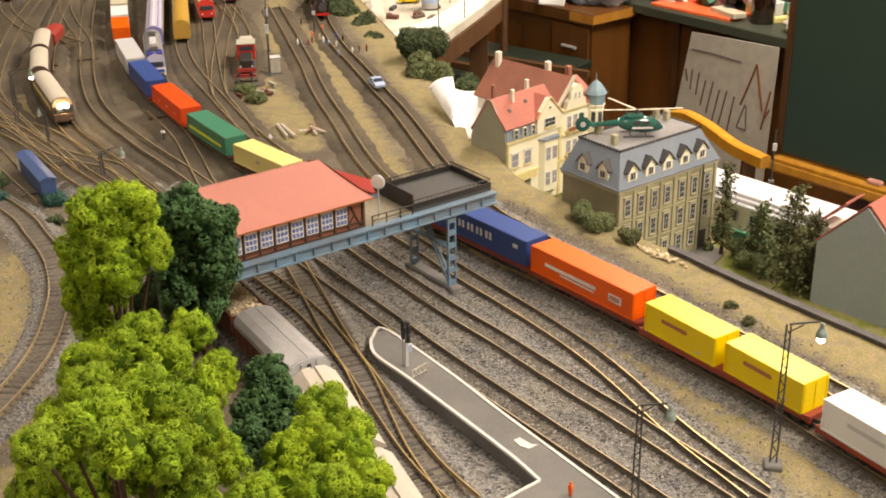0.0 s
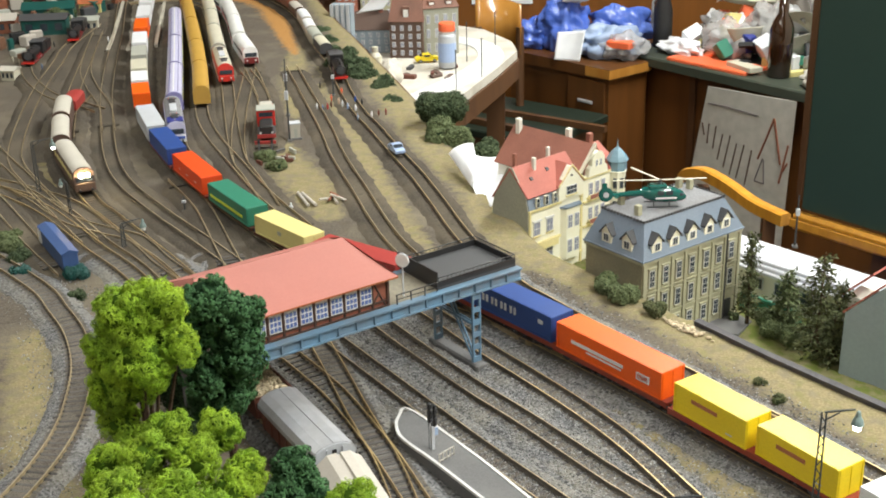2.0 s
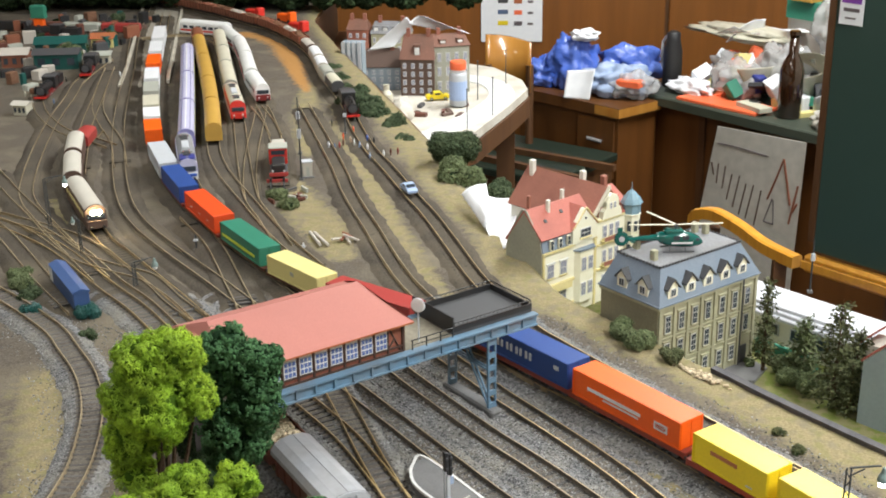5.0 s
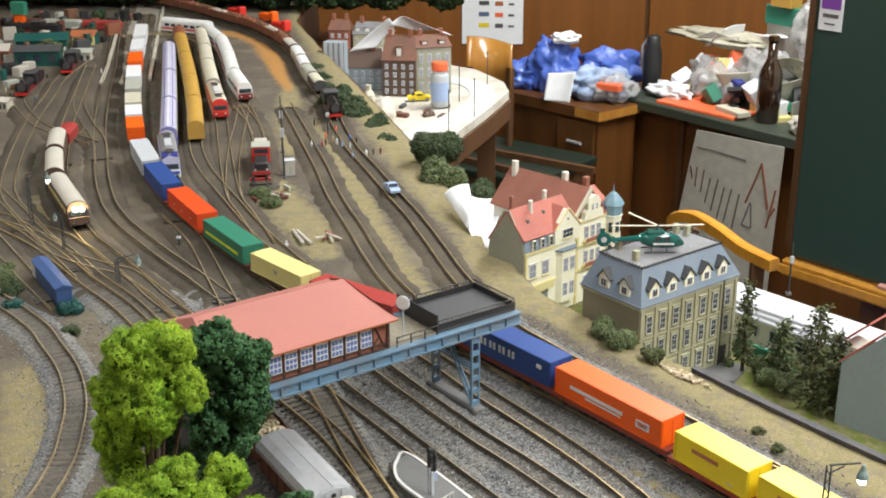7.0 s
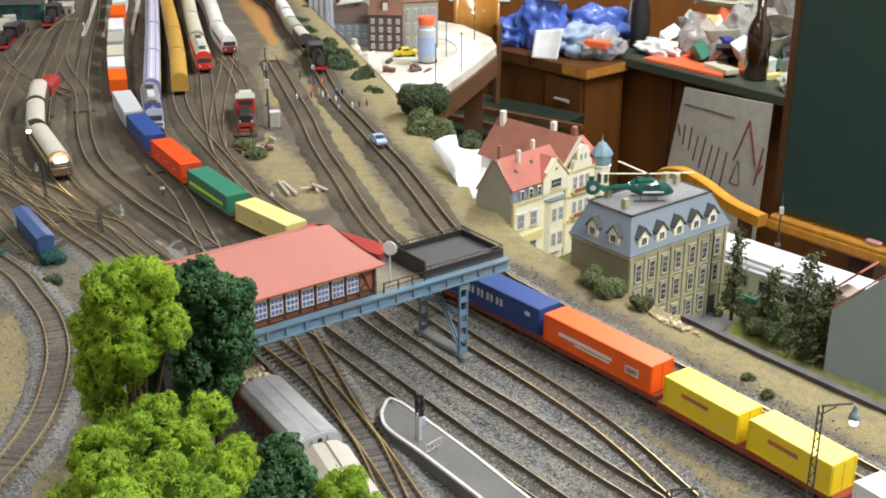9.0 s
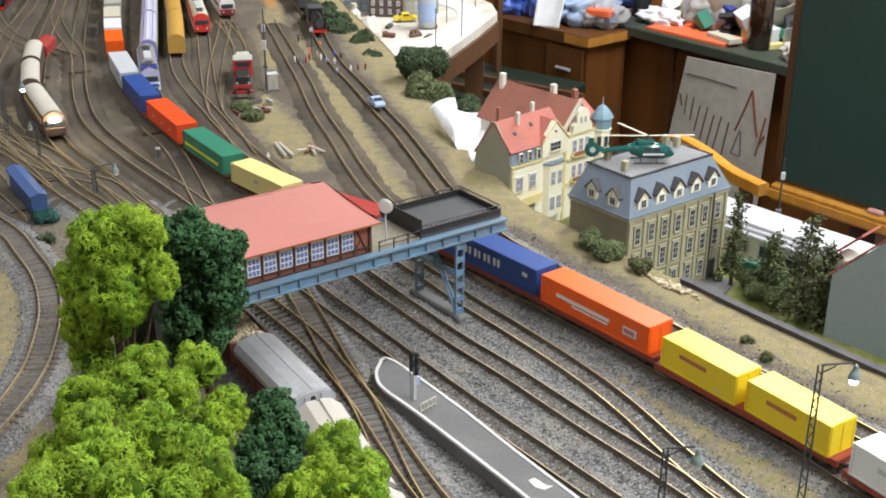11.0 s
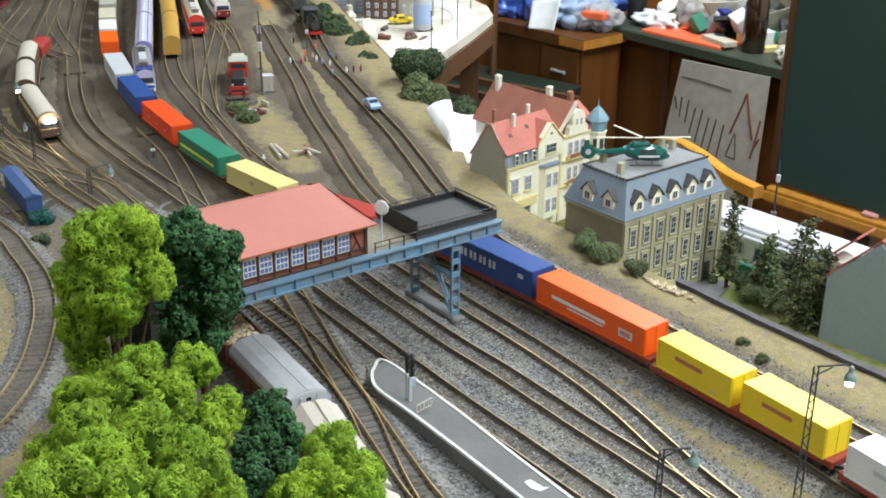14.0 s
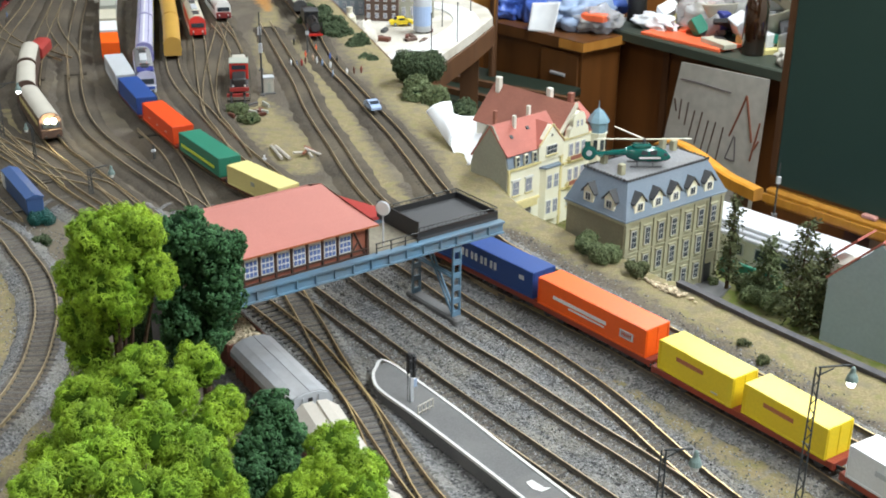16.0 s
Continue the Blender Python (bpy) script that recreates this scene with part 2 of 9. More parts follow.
M["foam"] = material("white_foam_board", (0.6, 0.57, 0.51), (0.5, 0.47, 0.41), rough=0.75, scale=150.0, bump=0.1, stain=(0.36, 0.32, 0.26), stain_scale=16.0, stain_amt=0.7)
M["yellowwood"] = material("varnished_yellow_wood", (0.62, 0.3, 0.035), (0.48, 0.21, 0.025), rough=0.3, scale=60.0, bump=0.05, kind="wood", coat=0.3)
M["cabinetwood"] = material("dark_cabinet_wood", (0.15, 0.056, 0.013), (0.095, 0.035, 0.008), rough=0.4, scale=26.0, bump=0.05, kind="wood", stain=(0.08, 0.034, 0.01), stain_scale=2.0)
M["darkgreen"] = paint("dark_green_lid", (0.012, 0.022, 0.014), rough=0.5)
M["deck"] = material("dusty_deck", (0.26, 0.235, 0.18), (0.19, 0.17, 0.13), rough=0.9, scale=300.0, bump=0.3, stain=(0.16, 0.14, 0.1), stain_scale=30.0)
M["ramp"] = material("grey_ramp", (0.34, 0.305, 0.25), (0.25, 0.225, 0.18), rough=0.9, scale=300.0, bump=0.3, stain=(0.25, 0.23, 0.2), stain_scale=12.0)
M["woodmix"] = material("dark_brown_load", (0.2, 0.1, 0.055), (0.12, 0.055, 0.03), rough=0.85, scale=300.0, bump=0.4)
M["panelwood"] = material("brown_wood_panel", (0.25, 0.09, 0.016), (0.17, 0.06, 0.01), rough=0.42, scale=26.0, bump=0.05, kind="wood", stain=(0.2, 0.08, 0.02), stain_scale=2.0)
M["darkwood"] = material("dark_wood", (0.11, 0.05, 0.018), (0.07, 0.03, 0.012), rough=0.5, scale=30.0, bump=0.05, kind="wood")
M["chairwood"] = material("glossy_chair_wood", (0.46, 0.22, 0.045), (0.37, 0.16, 0.03), rough=0.22, scale=22.0, bump=0.03, kind="wood", coat=0.5)
M["board"] = material("green_chalkboard", (0.018, 0.045, 0.036), (0.022, 0.052, 0.042), rough=0.6, scale=6.0, bump=0.02, stain=(0.028, 0.06, 0.05), stain_scale=1.6, stain_amt=0.4)
M["desktop"] = paint("dark_green_desktop", (0.045, 0.055, 0.04), rough=0.5)
M["plaster"] = material("wall_plaster", (0.6, 0.55, 0.46), (0.56, 0.51, 0.42), rough=0.85, scale=40.0, bump=0.1)
M["floorboard"] = material("dark_floor", (0.1, 0.07, 0.045), (0.07, 0.05, 0.03), rough=0.6, scale=20.0, bump=0.05)
M["bluebag"] = material("blue_plastic_bag", (0.04, 0.1, 0.48), (0.12, 0.2, 0.62), rough=0.22, scale=18.0, bump=0.5, bscale=60.0, dist=0.01, coat=0.4)
M["clearbag"] = material("clear_plastic_bag", (0.72, 0.71, 0.7), (0.55, 0.54, 0.54), rough=0.16, scale=22.0, bump=0.7, bscale=50.0, dist=0.012, coat=0.4, trans=0.25)
M["clearbag"].node_tree.nodes["Principled BSDF"].inputs["Alpha"].default_value = 0.55
M["amber"] = material("brown_bottle_glass", (0.022, 0.008, 0.003), (0.03, 0.012, 0.005), rough=0.06, scale=5.0, bump=0.0, spec=0.8, coat=0.5)
M["lampglow"] = material("lit_lamp", (1.0, 0.95, 0.85), (1.0, 0.95, 0.85), emit=14.0, bump=0.0)
M["headglow"] = material("lit_headlight", (1.0, 0.75, 0.4), (1.0, 0.75, 0.4), emit=90.0, bump=0.0)
M["tubeglow"] = material("lit_tube", (1.0, 0.95, 0.86), (1.0, 0.95, 0.86), emit=4.0, bump=0.0)
M["lampgreen"] = paint("grey_green_metal", (0.2, 0.27, 0.26), rough=0.45)
M["poleblack"] = paint("dark_pole_metal", (0.05, 0.055, 0.06), rough=0.5)
for nm, c in dict(orange=(0.88, 0.12, 0.004), redorange=(0.75, 0.075, 0.012), yellow=(0.82, 0.62, 0.015), blue=(0.025, 0.07, 0.27), lightblue=(0.34, 0.43, 0.62),
                  boxred=(0.36, 0.045, 0.04), green=(0.035, 0.2, 0.13), paleyellow=(0.72, 0.63, 0.26), boxwhite=(0.76, 0.77, 0.8), silvergrey=(0.5, 0.52, 0.56),
                  rust=(0.42, 0.14, 0.06), red=(0.62, 0.03, 0.02), pinkish=(0.7, 0.35, 0.3), maroon=(0.2, 0.02, 0.02), ochre=(0.5, 0.3, 0.06), lilac=(0.27, 0.26, 0.52), navy=(0.03, 0.04, 0.22),
                  wagongrey=(0.42, 0.43, 0.38), carblue=(0.35, 0.45, 0.68), teal=(0.012, 0.085, 0.075), carnavy=(0.05, 0.1, 0.26), duskyblue=(0.1, 0.14, 0.24), skin=(0.5, 0.35, 0.25), signblue=(0.06, 0.13, 0.5),
                  limeyellow=(0.7, 0.75, 0.05), brownload=(0.25, 0.09, 0.05), purple=(0.22, 0.06, 0.4), sheetred=(0.5, 0.05, 0.03), ink=(0.12, 0.1, 0.11), coral=(0.85, 0.16, 0.06), cream2=(0.58, 0.55, 0.44), copper=(0.2, 0.32, 0.4), steamblack=(0.02, 0.02, 0.022)).items():
    M[nm] = paint(nm + "_paint", c, rough=0.42)


def ground_material():
    """Earth, dry grass, orange sand and town soil, mixed by the cover painted on the ground's points and broken up by noise."""
    m = bpy.data.materials.new("layout_ground")
    m.use_nodes = True
    nt = m.node_tree
    n, l = nt.nodes, nt.links
    b = n["Principled BSDF"]
    b.inputs["Roughness"].default_value = 0.95
    b.inputs["Specular IOR Level"].default_value = 0.12
    tc = n.new("ShaderNodeTexCoord")

    def tex(scale, detail=5.0):
        t = n.new("ShaderNodeTexNoise")
        t.inputs["Scale"].default_value, t.inputs["Detail"].default_value = scale, detail
        l.new(tc.outputs["Object"], t.inputs["Vector"])
        return t.outputs["Fac"]

    def mixed(a, c, fac):
        x = n.new("ShaderNodeMix")
        x.data_type = "RGBA"
        for key, val in (("A", a), ("B", c)):
            if isinstance(val, tuple):
                x.inputs[key].default_value = lin(val)
            else:
                l.new(val, x.inputs[key])
        l.new(fac, x.inputs["Factor"])
        return x.outputs["Result"]

    def span(v, a, c, top=1.0):
        r = n.new("ShaderNodeMapRange")
        r.inputs["From Min"].default_value, r.inputs["From Max"].default_value, r.inputs["To Max"].default_value = a, c, top
        l.new(v, r.inputs["Value"])
        return r.outputs[0]

    fine, mid, broad = tex(480.0, 8.0), tex(90.0), tex(11.0)
    soil = mixed((0.145, 0.124, 0.1), (0.07, 0.06, 0.05), span(fine, 0.32, 0.68))
    soil = mixed(soil, (0.21, 0.18, 0.13), span(broad, 0.48, 0.7, 0.65))
    soil = mixed(soil, (0.1, 0.082, 0.06), span(tex(38.0), 0.52, 0.72, 0.7))
    grass = mixed((0.29, 0.24, 0.14), (0.19, 0.158, 0.085), span(fine, 0.35, 0.65))
    grass = mixed(grass, (0.18, 0.17, 0.07), span(mid, 0.48, 0.66, 0.65))
    grass = mixed(grass, (0.17, 0.145, 0.11), span(tex(55.0), 0.5, 0.64, 0.6))
    sand = mixed((0.42, 0.22, 0.07), (0.27, 0.14, 0.05), span(fine, 0.35, 0.65))
    town = mixed((0.19, 0.175, 0.085), (0.12, 0.145, 0.032), span(mid, 0.42, 0.6))
    cells = n.new("ShaderNodeTexVoronoi")
    cells.inputs["Scale"].default_value = 520.0
    l.new(tc.outputs["Object"], cells.inputs["Vector"])
    cell = n.new("ShaderNodeSeparateColor")
    l.new(cells.outputs["Color"], cell.inputs[0])
    gravel = mixed((0.055, 0.054, 0.056), (0.25, 0.245, 0.24), span(cell.outputs[0], 0.1, 1.0))
    gravel = mixed(gravel, (0.22, 0.2, 0.165), span(tex(30.0), 0.52, 0.68, 0.5))
    out = soil
    for name, col in (("gravel", gravel), ("grass", grass), ("sand", sand), ("town", town)):
        at_ = n.new("ShaderNodeAttribute")
        at_.attribute_name = name
        add = n.new("ShaderNodeMath")
        add.operation = "MULTIPLY_ADD"
        l.new(mid, add.inputs[0])
        add.inputs[1].default_value = 0.9
        l.new(at_.outputs["Fac"], add.inputs[2])
        out = mixed(out, col, span(add.outputs[0], 0.74, 1.12))
    l.new(out, b.inputs["Base Color"])
    bp = n.new("ShaderNodeBump")
    bp.inputs["Strength"].default_value, bp.inputs["Distance"].default_value = 0.7, 0.001
    l.new(fine, bp.inputs["Height"])
    l.new(bp.outputs[0], b.inputs["Normal"])
    return m


M["layout"] = ground_material()


# ---- mesh tools ----
class Geo:
    """Collects faces of one mesh."""

    def __init__(self):
        self.v, self.f = [], []

    def add(self, verts, faces):
        k = len(self.v)
        self.v += [tuple(p) for p in verts]
        self.f += [tuple(i + k for i in q) for q in faces]
        return self

    def box(self, x0, x1, y0, y1, z0, z1, c=0.0, m=None):
        """A box with its upright edges and its top edges cut back by c."""
        if c <= 0:
            v = [(x0, y0, z0), (x1, y0, z0), (x1, y1, z0), (x0, y1, z0), (x0, y0, z1), (x1, y0, z1), (x1, y1, z1), (x0, y1, z1)]
            f = [(3, 2, 1, 0), (4, 5, 6, 7), (0, 1, 5, 4), (1, 2, 6, 5), (2, 3, 7, 6), (3, 0, 4, 7)]
        else:
            v, f = [], []
            for z, d in ((z0, 0), (z1 - c, 0), (z1, c)):
                a, b, e, g = x0 + d, x1 - d, y0 + d, y1 - d
                v += [(a + c, e, z), (b - c, e, z), (b, e + c, z), (b, g - c, z), (b - c, g, z), (a + c, g, z), (a, g - c, z), (a, e + c, z)]
            for r in range(2):
                f += [(r * 8 + i, r * 8 + (i + 1) % 8, r * 8 + 8 + (i + 1) % 8, r * 8 + 8 + i) for i in range(8)]
            f += [tuple(range(7, -1, -1)), tuple(range(16, 24))]
        if m is not None:
            v = [m @ Vector(p) for p in v]
        return self.add(v, f)

    def prism(self, poly, z0, z1, m=None):
        n = len(poly)
        v = [(x, y, z0) for x, y in poly] + [(x, y, z1) for x, y in poly]
        if m is not None:
            v = [m @ Vector(p) for p in v]
        return self.add(v, [tuple(range(n - 1, -1, -1)), tuple(range(n, 2 * n))] + [(i, (i + 1) % n, n + (i + 1) % n, n + i) for i in range(n)])

    def extrude(self, poly, x0, x1, m=None):
        """A profile of (y, z), from x0 to x1."""
        n = len(poly)
        v = [(x0, y, z) for y, z in poly] + [(x1, y, z) for y, z in poly]
        if m is not None:
            v = [m @ Vector(p) for p in v]
        return self.add(v, [tuple(range(n - 1, -1, -1)), tuple(range(n, 2 * n))] + [(i, (i + 1) % n, n + (i + 1) % n, n + i) for i in range(n)])

    def rod(self, a, b, r, n=6, r2=None):
        a, b = Vector(a), Vector(b)
        q = (b - a).to_track_quat("Z", "Y")
        r2 = r if r2 is None else r2
        v = []
        for p, s in ((a, r), (b, r2)):
            v += [p + q @ Vector((s * math.cos(i * math.tau / n), s * math.sin(i * math.tau / n), 0)) for i in range(n)]
        return self.add(v, [tuple(range(n - 1, -1, -1)), tuple(range(n, 2 * n))] + [(i, (i + 1) % n, n + (i + 1) % n, n + i) for i in range(n)])

    def lathe(self, prof, n=12, at=(0, 0, 0), m=None):
        v, f = [], []
        for r, z in prof:
            v += [Vector((at[0] + r * math.cos(i * math.tau / n), at[1] + r * math.sin(i * math.tau / n), at[2] + z)) for i in range(n)]
        if m is not None:
            v = [m @ p for p in v]
        for k in range(len(prof) - 1):
            f += [(k * n + i, k * n + (i + 1) % n, k * n + n + (i + 1) % n, k * n + n + i) for i in range(n)]
        f += [tuple(range(n - 1, -1, -1)), tuple(range((len(prof) - 1) * n, len(prof) * n))]
        return self.add(v, f)

    def quad(self, a, b, c, d):
        return self.add([a, b, c, d], [(0, 1, 2, 3)])

    def slab(self, a, b, c, d, t):
        """A plate with the upper face a b c d and thickness t below it."""
        a, b, c, d = map(Vector, (a, b, c, d))
        n = (b - a).cross(d - a).normalized() * t
        return self.add([a, b, c, d, a - n, b - n, c - n, d - n], [(0, 1, 2, 3), (7, 6, 5, 4), (0, 4, 5, 1), (1, 5, 6, 2), (2, 6, 7, 3), (3, 7, 4, 0)])

    def mesh(self, name, smooth=False):
        me = bpy.data.meshes.new(name)
        me.from_pydata(self.v, [], self.f)
        if smooth:
            me.shade_smooth()
        me.update()
        return me


def part(name, geo, mat, parent=None, label="", smooth=False, kind=""):
    me = geo.mesh(name, smooth) if isinstance(geo, Geo) else geo
    if not me.materials:
        me.materials.append(M[mat] if isinstance(mat, str) else mat)
    ob = new(name, me)
    if parent is not None:
        ob.parent = parent
    return tagged(ob, label, kind=kind)


def thing(name, label, category, m=None, group="", kind=""):
    ob = new(name)
    ob.empty_display_size = 0.01
    if m is not None:
        ob.matrix_world = m
    return tagged(ob, label, category, group, kind)


def solo(name, geo, mat, label, category, m=None, group="", kind="", smooth=False):
    ob = part(name, geo, mat, None, "", smooth)
    if m is not None:
        ob.matrix_world = m
    return tagged(ob, label, category, group, kind)


def at(x, y, z=0.0, yaw=0.0):
    return pose(x, y, z, 0, 0, yaw)


def spline(pts, step=0.004):
    """Points at even steps on a smooth curve through pts."""
    p = np.array([(*q, 0.0) if len(q) == 2 else q for q in pts], float)
    p = np.vstack([2 * p[0] - p[1], p, 2 * p[-1] - p[-2]])
    out = []
    for i in range(1, len(p) - 2):
        for s in np.linspace(0, 1, 24, endpoint=False):
            a, b, c, d = p[i - 1], p[i], p[i + 1], p[i + 2]
            out.append(0.5 * ((2 * b) + (c - a) * s + (2 * a - 5 * b + 4 * c - d) * s * s + (3 * b - a - 3 * c + d) * s ** 3))
    out.append(p[-2])
    out = np.array(out)
    L = np.concatenate([[0], np.cumsum(np.linalg.norm(np.diff(out, axis=0), axis=1))])
    s = np.linspace(0, L[-1], max(2, int(L[-1] / step)))
    return np.stack([np.interp(s, L, out[:, k]) for k in range(3)], 1)


def side(c):
    t = np.gradient(c, axis=0)
    t /= np.linalg.norm(t[:, :2], axis=1)[:, None]
    return t, np.stack([-t[:, 1], t[:, 0], np.zeros(len(t))], 1)


def sweep(c, prof, geo=None, closed=True):
    """A profile of (offset to the left, height) along the line c."""
    geo = geo or Geo()
    _, s = side(c)
    n = len(prof)
    v = [tuple(c[i] + s[i] * o + np.array((0, 0, h))) for i in range(len(c)) for o, h in prof]
    f = [(i * n + j, i * n + (j + 1) % n, (i + 1) * n + (j + 1) % n, (i + 1) * n + j) for i in range(len(c) - 1) for j in range(n if closed else n - 1)]
    if closed:
        f += [tuple(range(n - 1, -1, -1)), tuple(range((len(c) - 1) * n, len(c) * n))]
    return geo.add(v, f)


# ---- the room ----
FLOOR = -1.1


def room():
    def wall(name, x0, x1, y0, y1, z0, z1, mat, label):
        g = Geo().box(x0, x1, y0, y1, z0, z1)
        solo(name, g, mat, label, "wall" if "wall" in name else name, kind="structure")
    wall("floor", -2.3, 2.0, -1.5, 4.3, FLOOR - 0.05, FLOOR, "floorboard", "dark worn floor of the club room")
    wall("ceiling", -2.3, 2.0, -1.5, 4.3, CEIL, CEIL + 0.05, "plaster", "plain pale plastered ceiling of the room")
    wall("wall_left", -2.4, -2.3, -1.5, 4.3, FLOOR, CEIL, "plaster", "plain pale plastered room wall")
    wall("wall_right", 2.0, 2.1, -1.5, 4.3, FLOOR, CEIL, "plaster", "plain pale plastered room wall")
    wall("wall_front", -2.3, 2.0, -1.6, -1.5, FLOOR, CEIL, "plaster", "plain pale plastered room wall")
    back = solo("wall_back", Geo().box(-2.3, 2.0, 4.15, 4.25, FLOOR, CEIL), "darkwood", "brown wood-panelled wall behind the desk", "wall", kind="structure")
    x = -2.28
    while x < 1.95:
        w = 0.56
        part("panel", Geo().box(x, x + w - 0.012, 4.135, 4.151, FLOOR + 0.002, CEIL - 0.002, 0.004), "panelwood", back)
        x += w


room()


def ceiling_lamp(lx, ly):
    t = thing("ceiling_light", "long white fluorescent ceiling light with lit tubes", "ceiling light", at(lx, ly, CEIL), "ceiling lights")
    part("housing", Geo().box(-0.14, 0.14, -0.62, 0.62, -0.05, -0.001, 0.01), "white", t)
    for s in (-0.06, 0.06):
        part("tube", Geo().rod((s, -0.58, -0.066), (s, 0.58, -0.066), 0.013, 8), "tubeglow", t, "lit white tube")


for lx, ly in ((0.95, 0.55), (0.75, 2.55), (-0.9, 1.6)):
    ceiling_lamp(lx, ly)

# ---- the layout's ground ----
BANK_Y = [0.3, 0.7, 0.938, 1.005, 1.033, 1.07, 1.1, 1.14, 1.18, 1.269, 1.326, 1.391, 1.505, 1.636, 1.75, 1.95, 2.2, 2.6, 3.0, 3.6]
BANK_X = [0.95, 0.61, 0.406, 0.349, 0.325, 0.294, 0.27, 0.24, 0.205, 0.138, 0.095, 0.066, 0.046, -0.006, -0.045, -0.115, -0.2, -0.335, -0.47, -0.5]
RIM_Y = [0.3, 1.0, 1.2, 1.3, 1.4, 1.45, 1.5, 1.6, 1.66, 1.75, 1.95, 2.2, 2.6, 3.0, 3.6]
RIM_X = [1.0, 0.75, 0.562, 0.462, 0.362, 0.315, 0.28, 0.24, 0.19, 0.03, -0.085, -0.17, -0.31, -0.44, -0.47]
TOWN = -0.068


def bank(y):
    return float(np.interp(y, BANK_Y, BANK_X))


def rim(y):
    return float(np.interp(y, RIM_Y, RIM_X))


def ground_z(x, y):
    d = (x - bank(y)) * 0.72
    low = TOWN if y < 1.75 else TOWN * max(0.0, 1 - (y - 1.75) / 0.2) - 0.02
    wide = 0.008 if y < 1.16 else 0.05
    k = min(1.0, max(0.0, (d - (0.0105 if y < 1.16 else 0.004)) / wide))
    k = k * k * (3 - 2 * k)
    h = 0.0011 * noise.noise((x * 60, y * 60, 0.3)) + 0.0016 * noise.noise((x * 14, y * 14, 2.0))
    return low * k + h


def ground():
    g = Geo()
    xs = np.concatenate([np.arange(-1.45, -0.45, 0.02), np.arange(-0.45, 1.0, 0.008)])
    ys = np.concatenate([np.arange(0.35, 1.75, 0.008), np.arange(1.75, 3.55, 0.02)])
    idx = {}
    v, f = [], []
    for j, y in enumerate(ys):
        r = rim(y)
        for i, x in enumerate(xs):
            if x <= r + 0.03:
                idx[i, j] = len(v)
                v.append((min(x, r), y, ground_z(min(x, r), y)))
    for (i, j) in list(idx):
        q = [idx.get(k) for k in ((i, j), (i + 1, j), (i + 1, j + 1), (i, j + 1))]
        if None not in q:
            f.append(tuple(q))
    g.add(v, f)
    ob = solo("ground", g, "layout", "grey-brown earth and dry grass of the model railway baseboard", "ground", kind="structure", smooth=True)
    lines = [(spline(p, 0.02), np.array(w)) for p, w in GRASS]
    sands = [(spline(p, 0.02), np.array(w)) for p, w in SAND]
    P = np.array(v)

    def cover(sets):
        best = np.full(len(P), -1.0)
        for c, w in sets:
            ww = np.interp(np.linspace(0, 1, len(c)), np.linspace(0, 1, len(w)), w)
            for q, r in zip(c, ww):
                d = np.hypot(P[:, 0] - q[0], P[:, 1] - q[1])
                best = np.maximum(best, 1 - d / r)
        return (0.1 + 0.9 * best).clip(0, 1)
    gr = cover(lines)
    bx = np.interp(P[:, 1], BANK_Y, BANK_X)
    d = P[:, 0] - bx
    wide = np.interp(P[:, 1], [0.5, 1.0, 1.15, 1.35, 1.7, 2.1, 2.6, 3.0], [0.16, 0.085, 0.07, 0.07, 0.07, 0.055, 0.035, 0.02])
    west = np.interp(P[:, 1], [0.5, 0.75, 0.9, 1.05, 1.2, 1.32], [0.0, -0.04, -0.11, -0.2, -0.3, -0.33])
    stony = ((P[:, 0] - west) / 0.03).clip(0, 1) * ((1.34 - P[:, 1]) / 0.08).clip(0, 1) * ((bx - wide - P[:, 0]) / 0.02 + 0.5).clip(0, 1)
    gr = np.maximum(gr, ((d + wide) / 0.03 * 0.5).clip(0, 0.8))
    for name, val in (("gravel", stony), ("grass", gr), ("sand", cover(sands)), ("town", ((-0.045 - P[:, 2]) / 0.02).clip(0, 1))):
        ob.data.attributes.new(name, "FLOAT", "POINT").data.foreach_set("value", val.astype(np.float32))
    # boards that close the baseboard towards the room
    pts = [(rim(y), y) for y in np.arange(0.36, 3.5, 0.04)]
    c = np.array([(x, y, 0.0) for x, y in pts])
    lo = np.array([ground_z(x, y) for x, y in pts])
    c[:, 2] = lo
    fas = Geo()
    sweep(c, [(0.0, -0.002), (-0.004, -0.002), (-0.004, -0.16), (0.0, -0.16)], fas)
    solo("baseboard_edge", fas, "darkwood", "dark wooden edge board of the layout table", "trim", kind="structure")
    b = Geo().box(-1.45, -0.3, 0.36, 3.5, -0.16, -0.12).box(-0.3, 0.3, 0.36, 1.6, -0.16, -0.12)
    solo("table_frame", b, "darkwood", "dark wooden frame under the layout", "table frame", kind="structure")
    for x, y in ((-1.3, 0.5), (-0.1, 0.45), (-1.3, 3.3), (-0.4, 2.9), (0.2, 1.5)):
        solo("table_leg", Geo().box(x - 0.03, x + 0.03, y - 0.03, y + 0.03, FLOOR, -0.16), "darkwood", "square wooden leg under the layout table", "table leg", group="layout table legs")


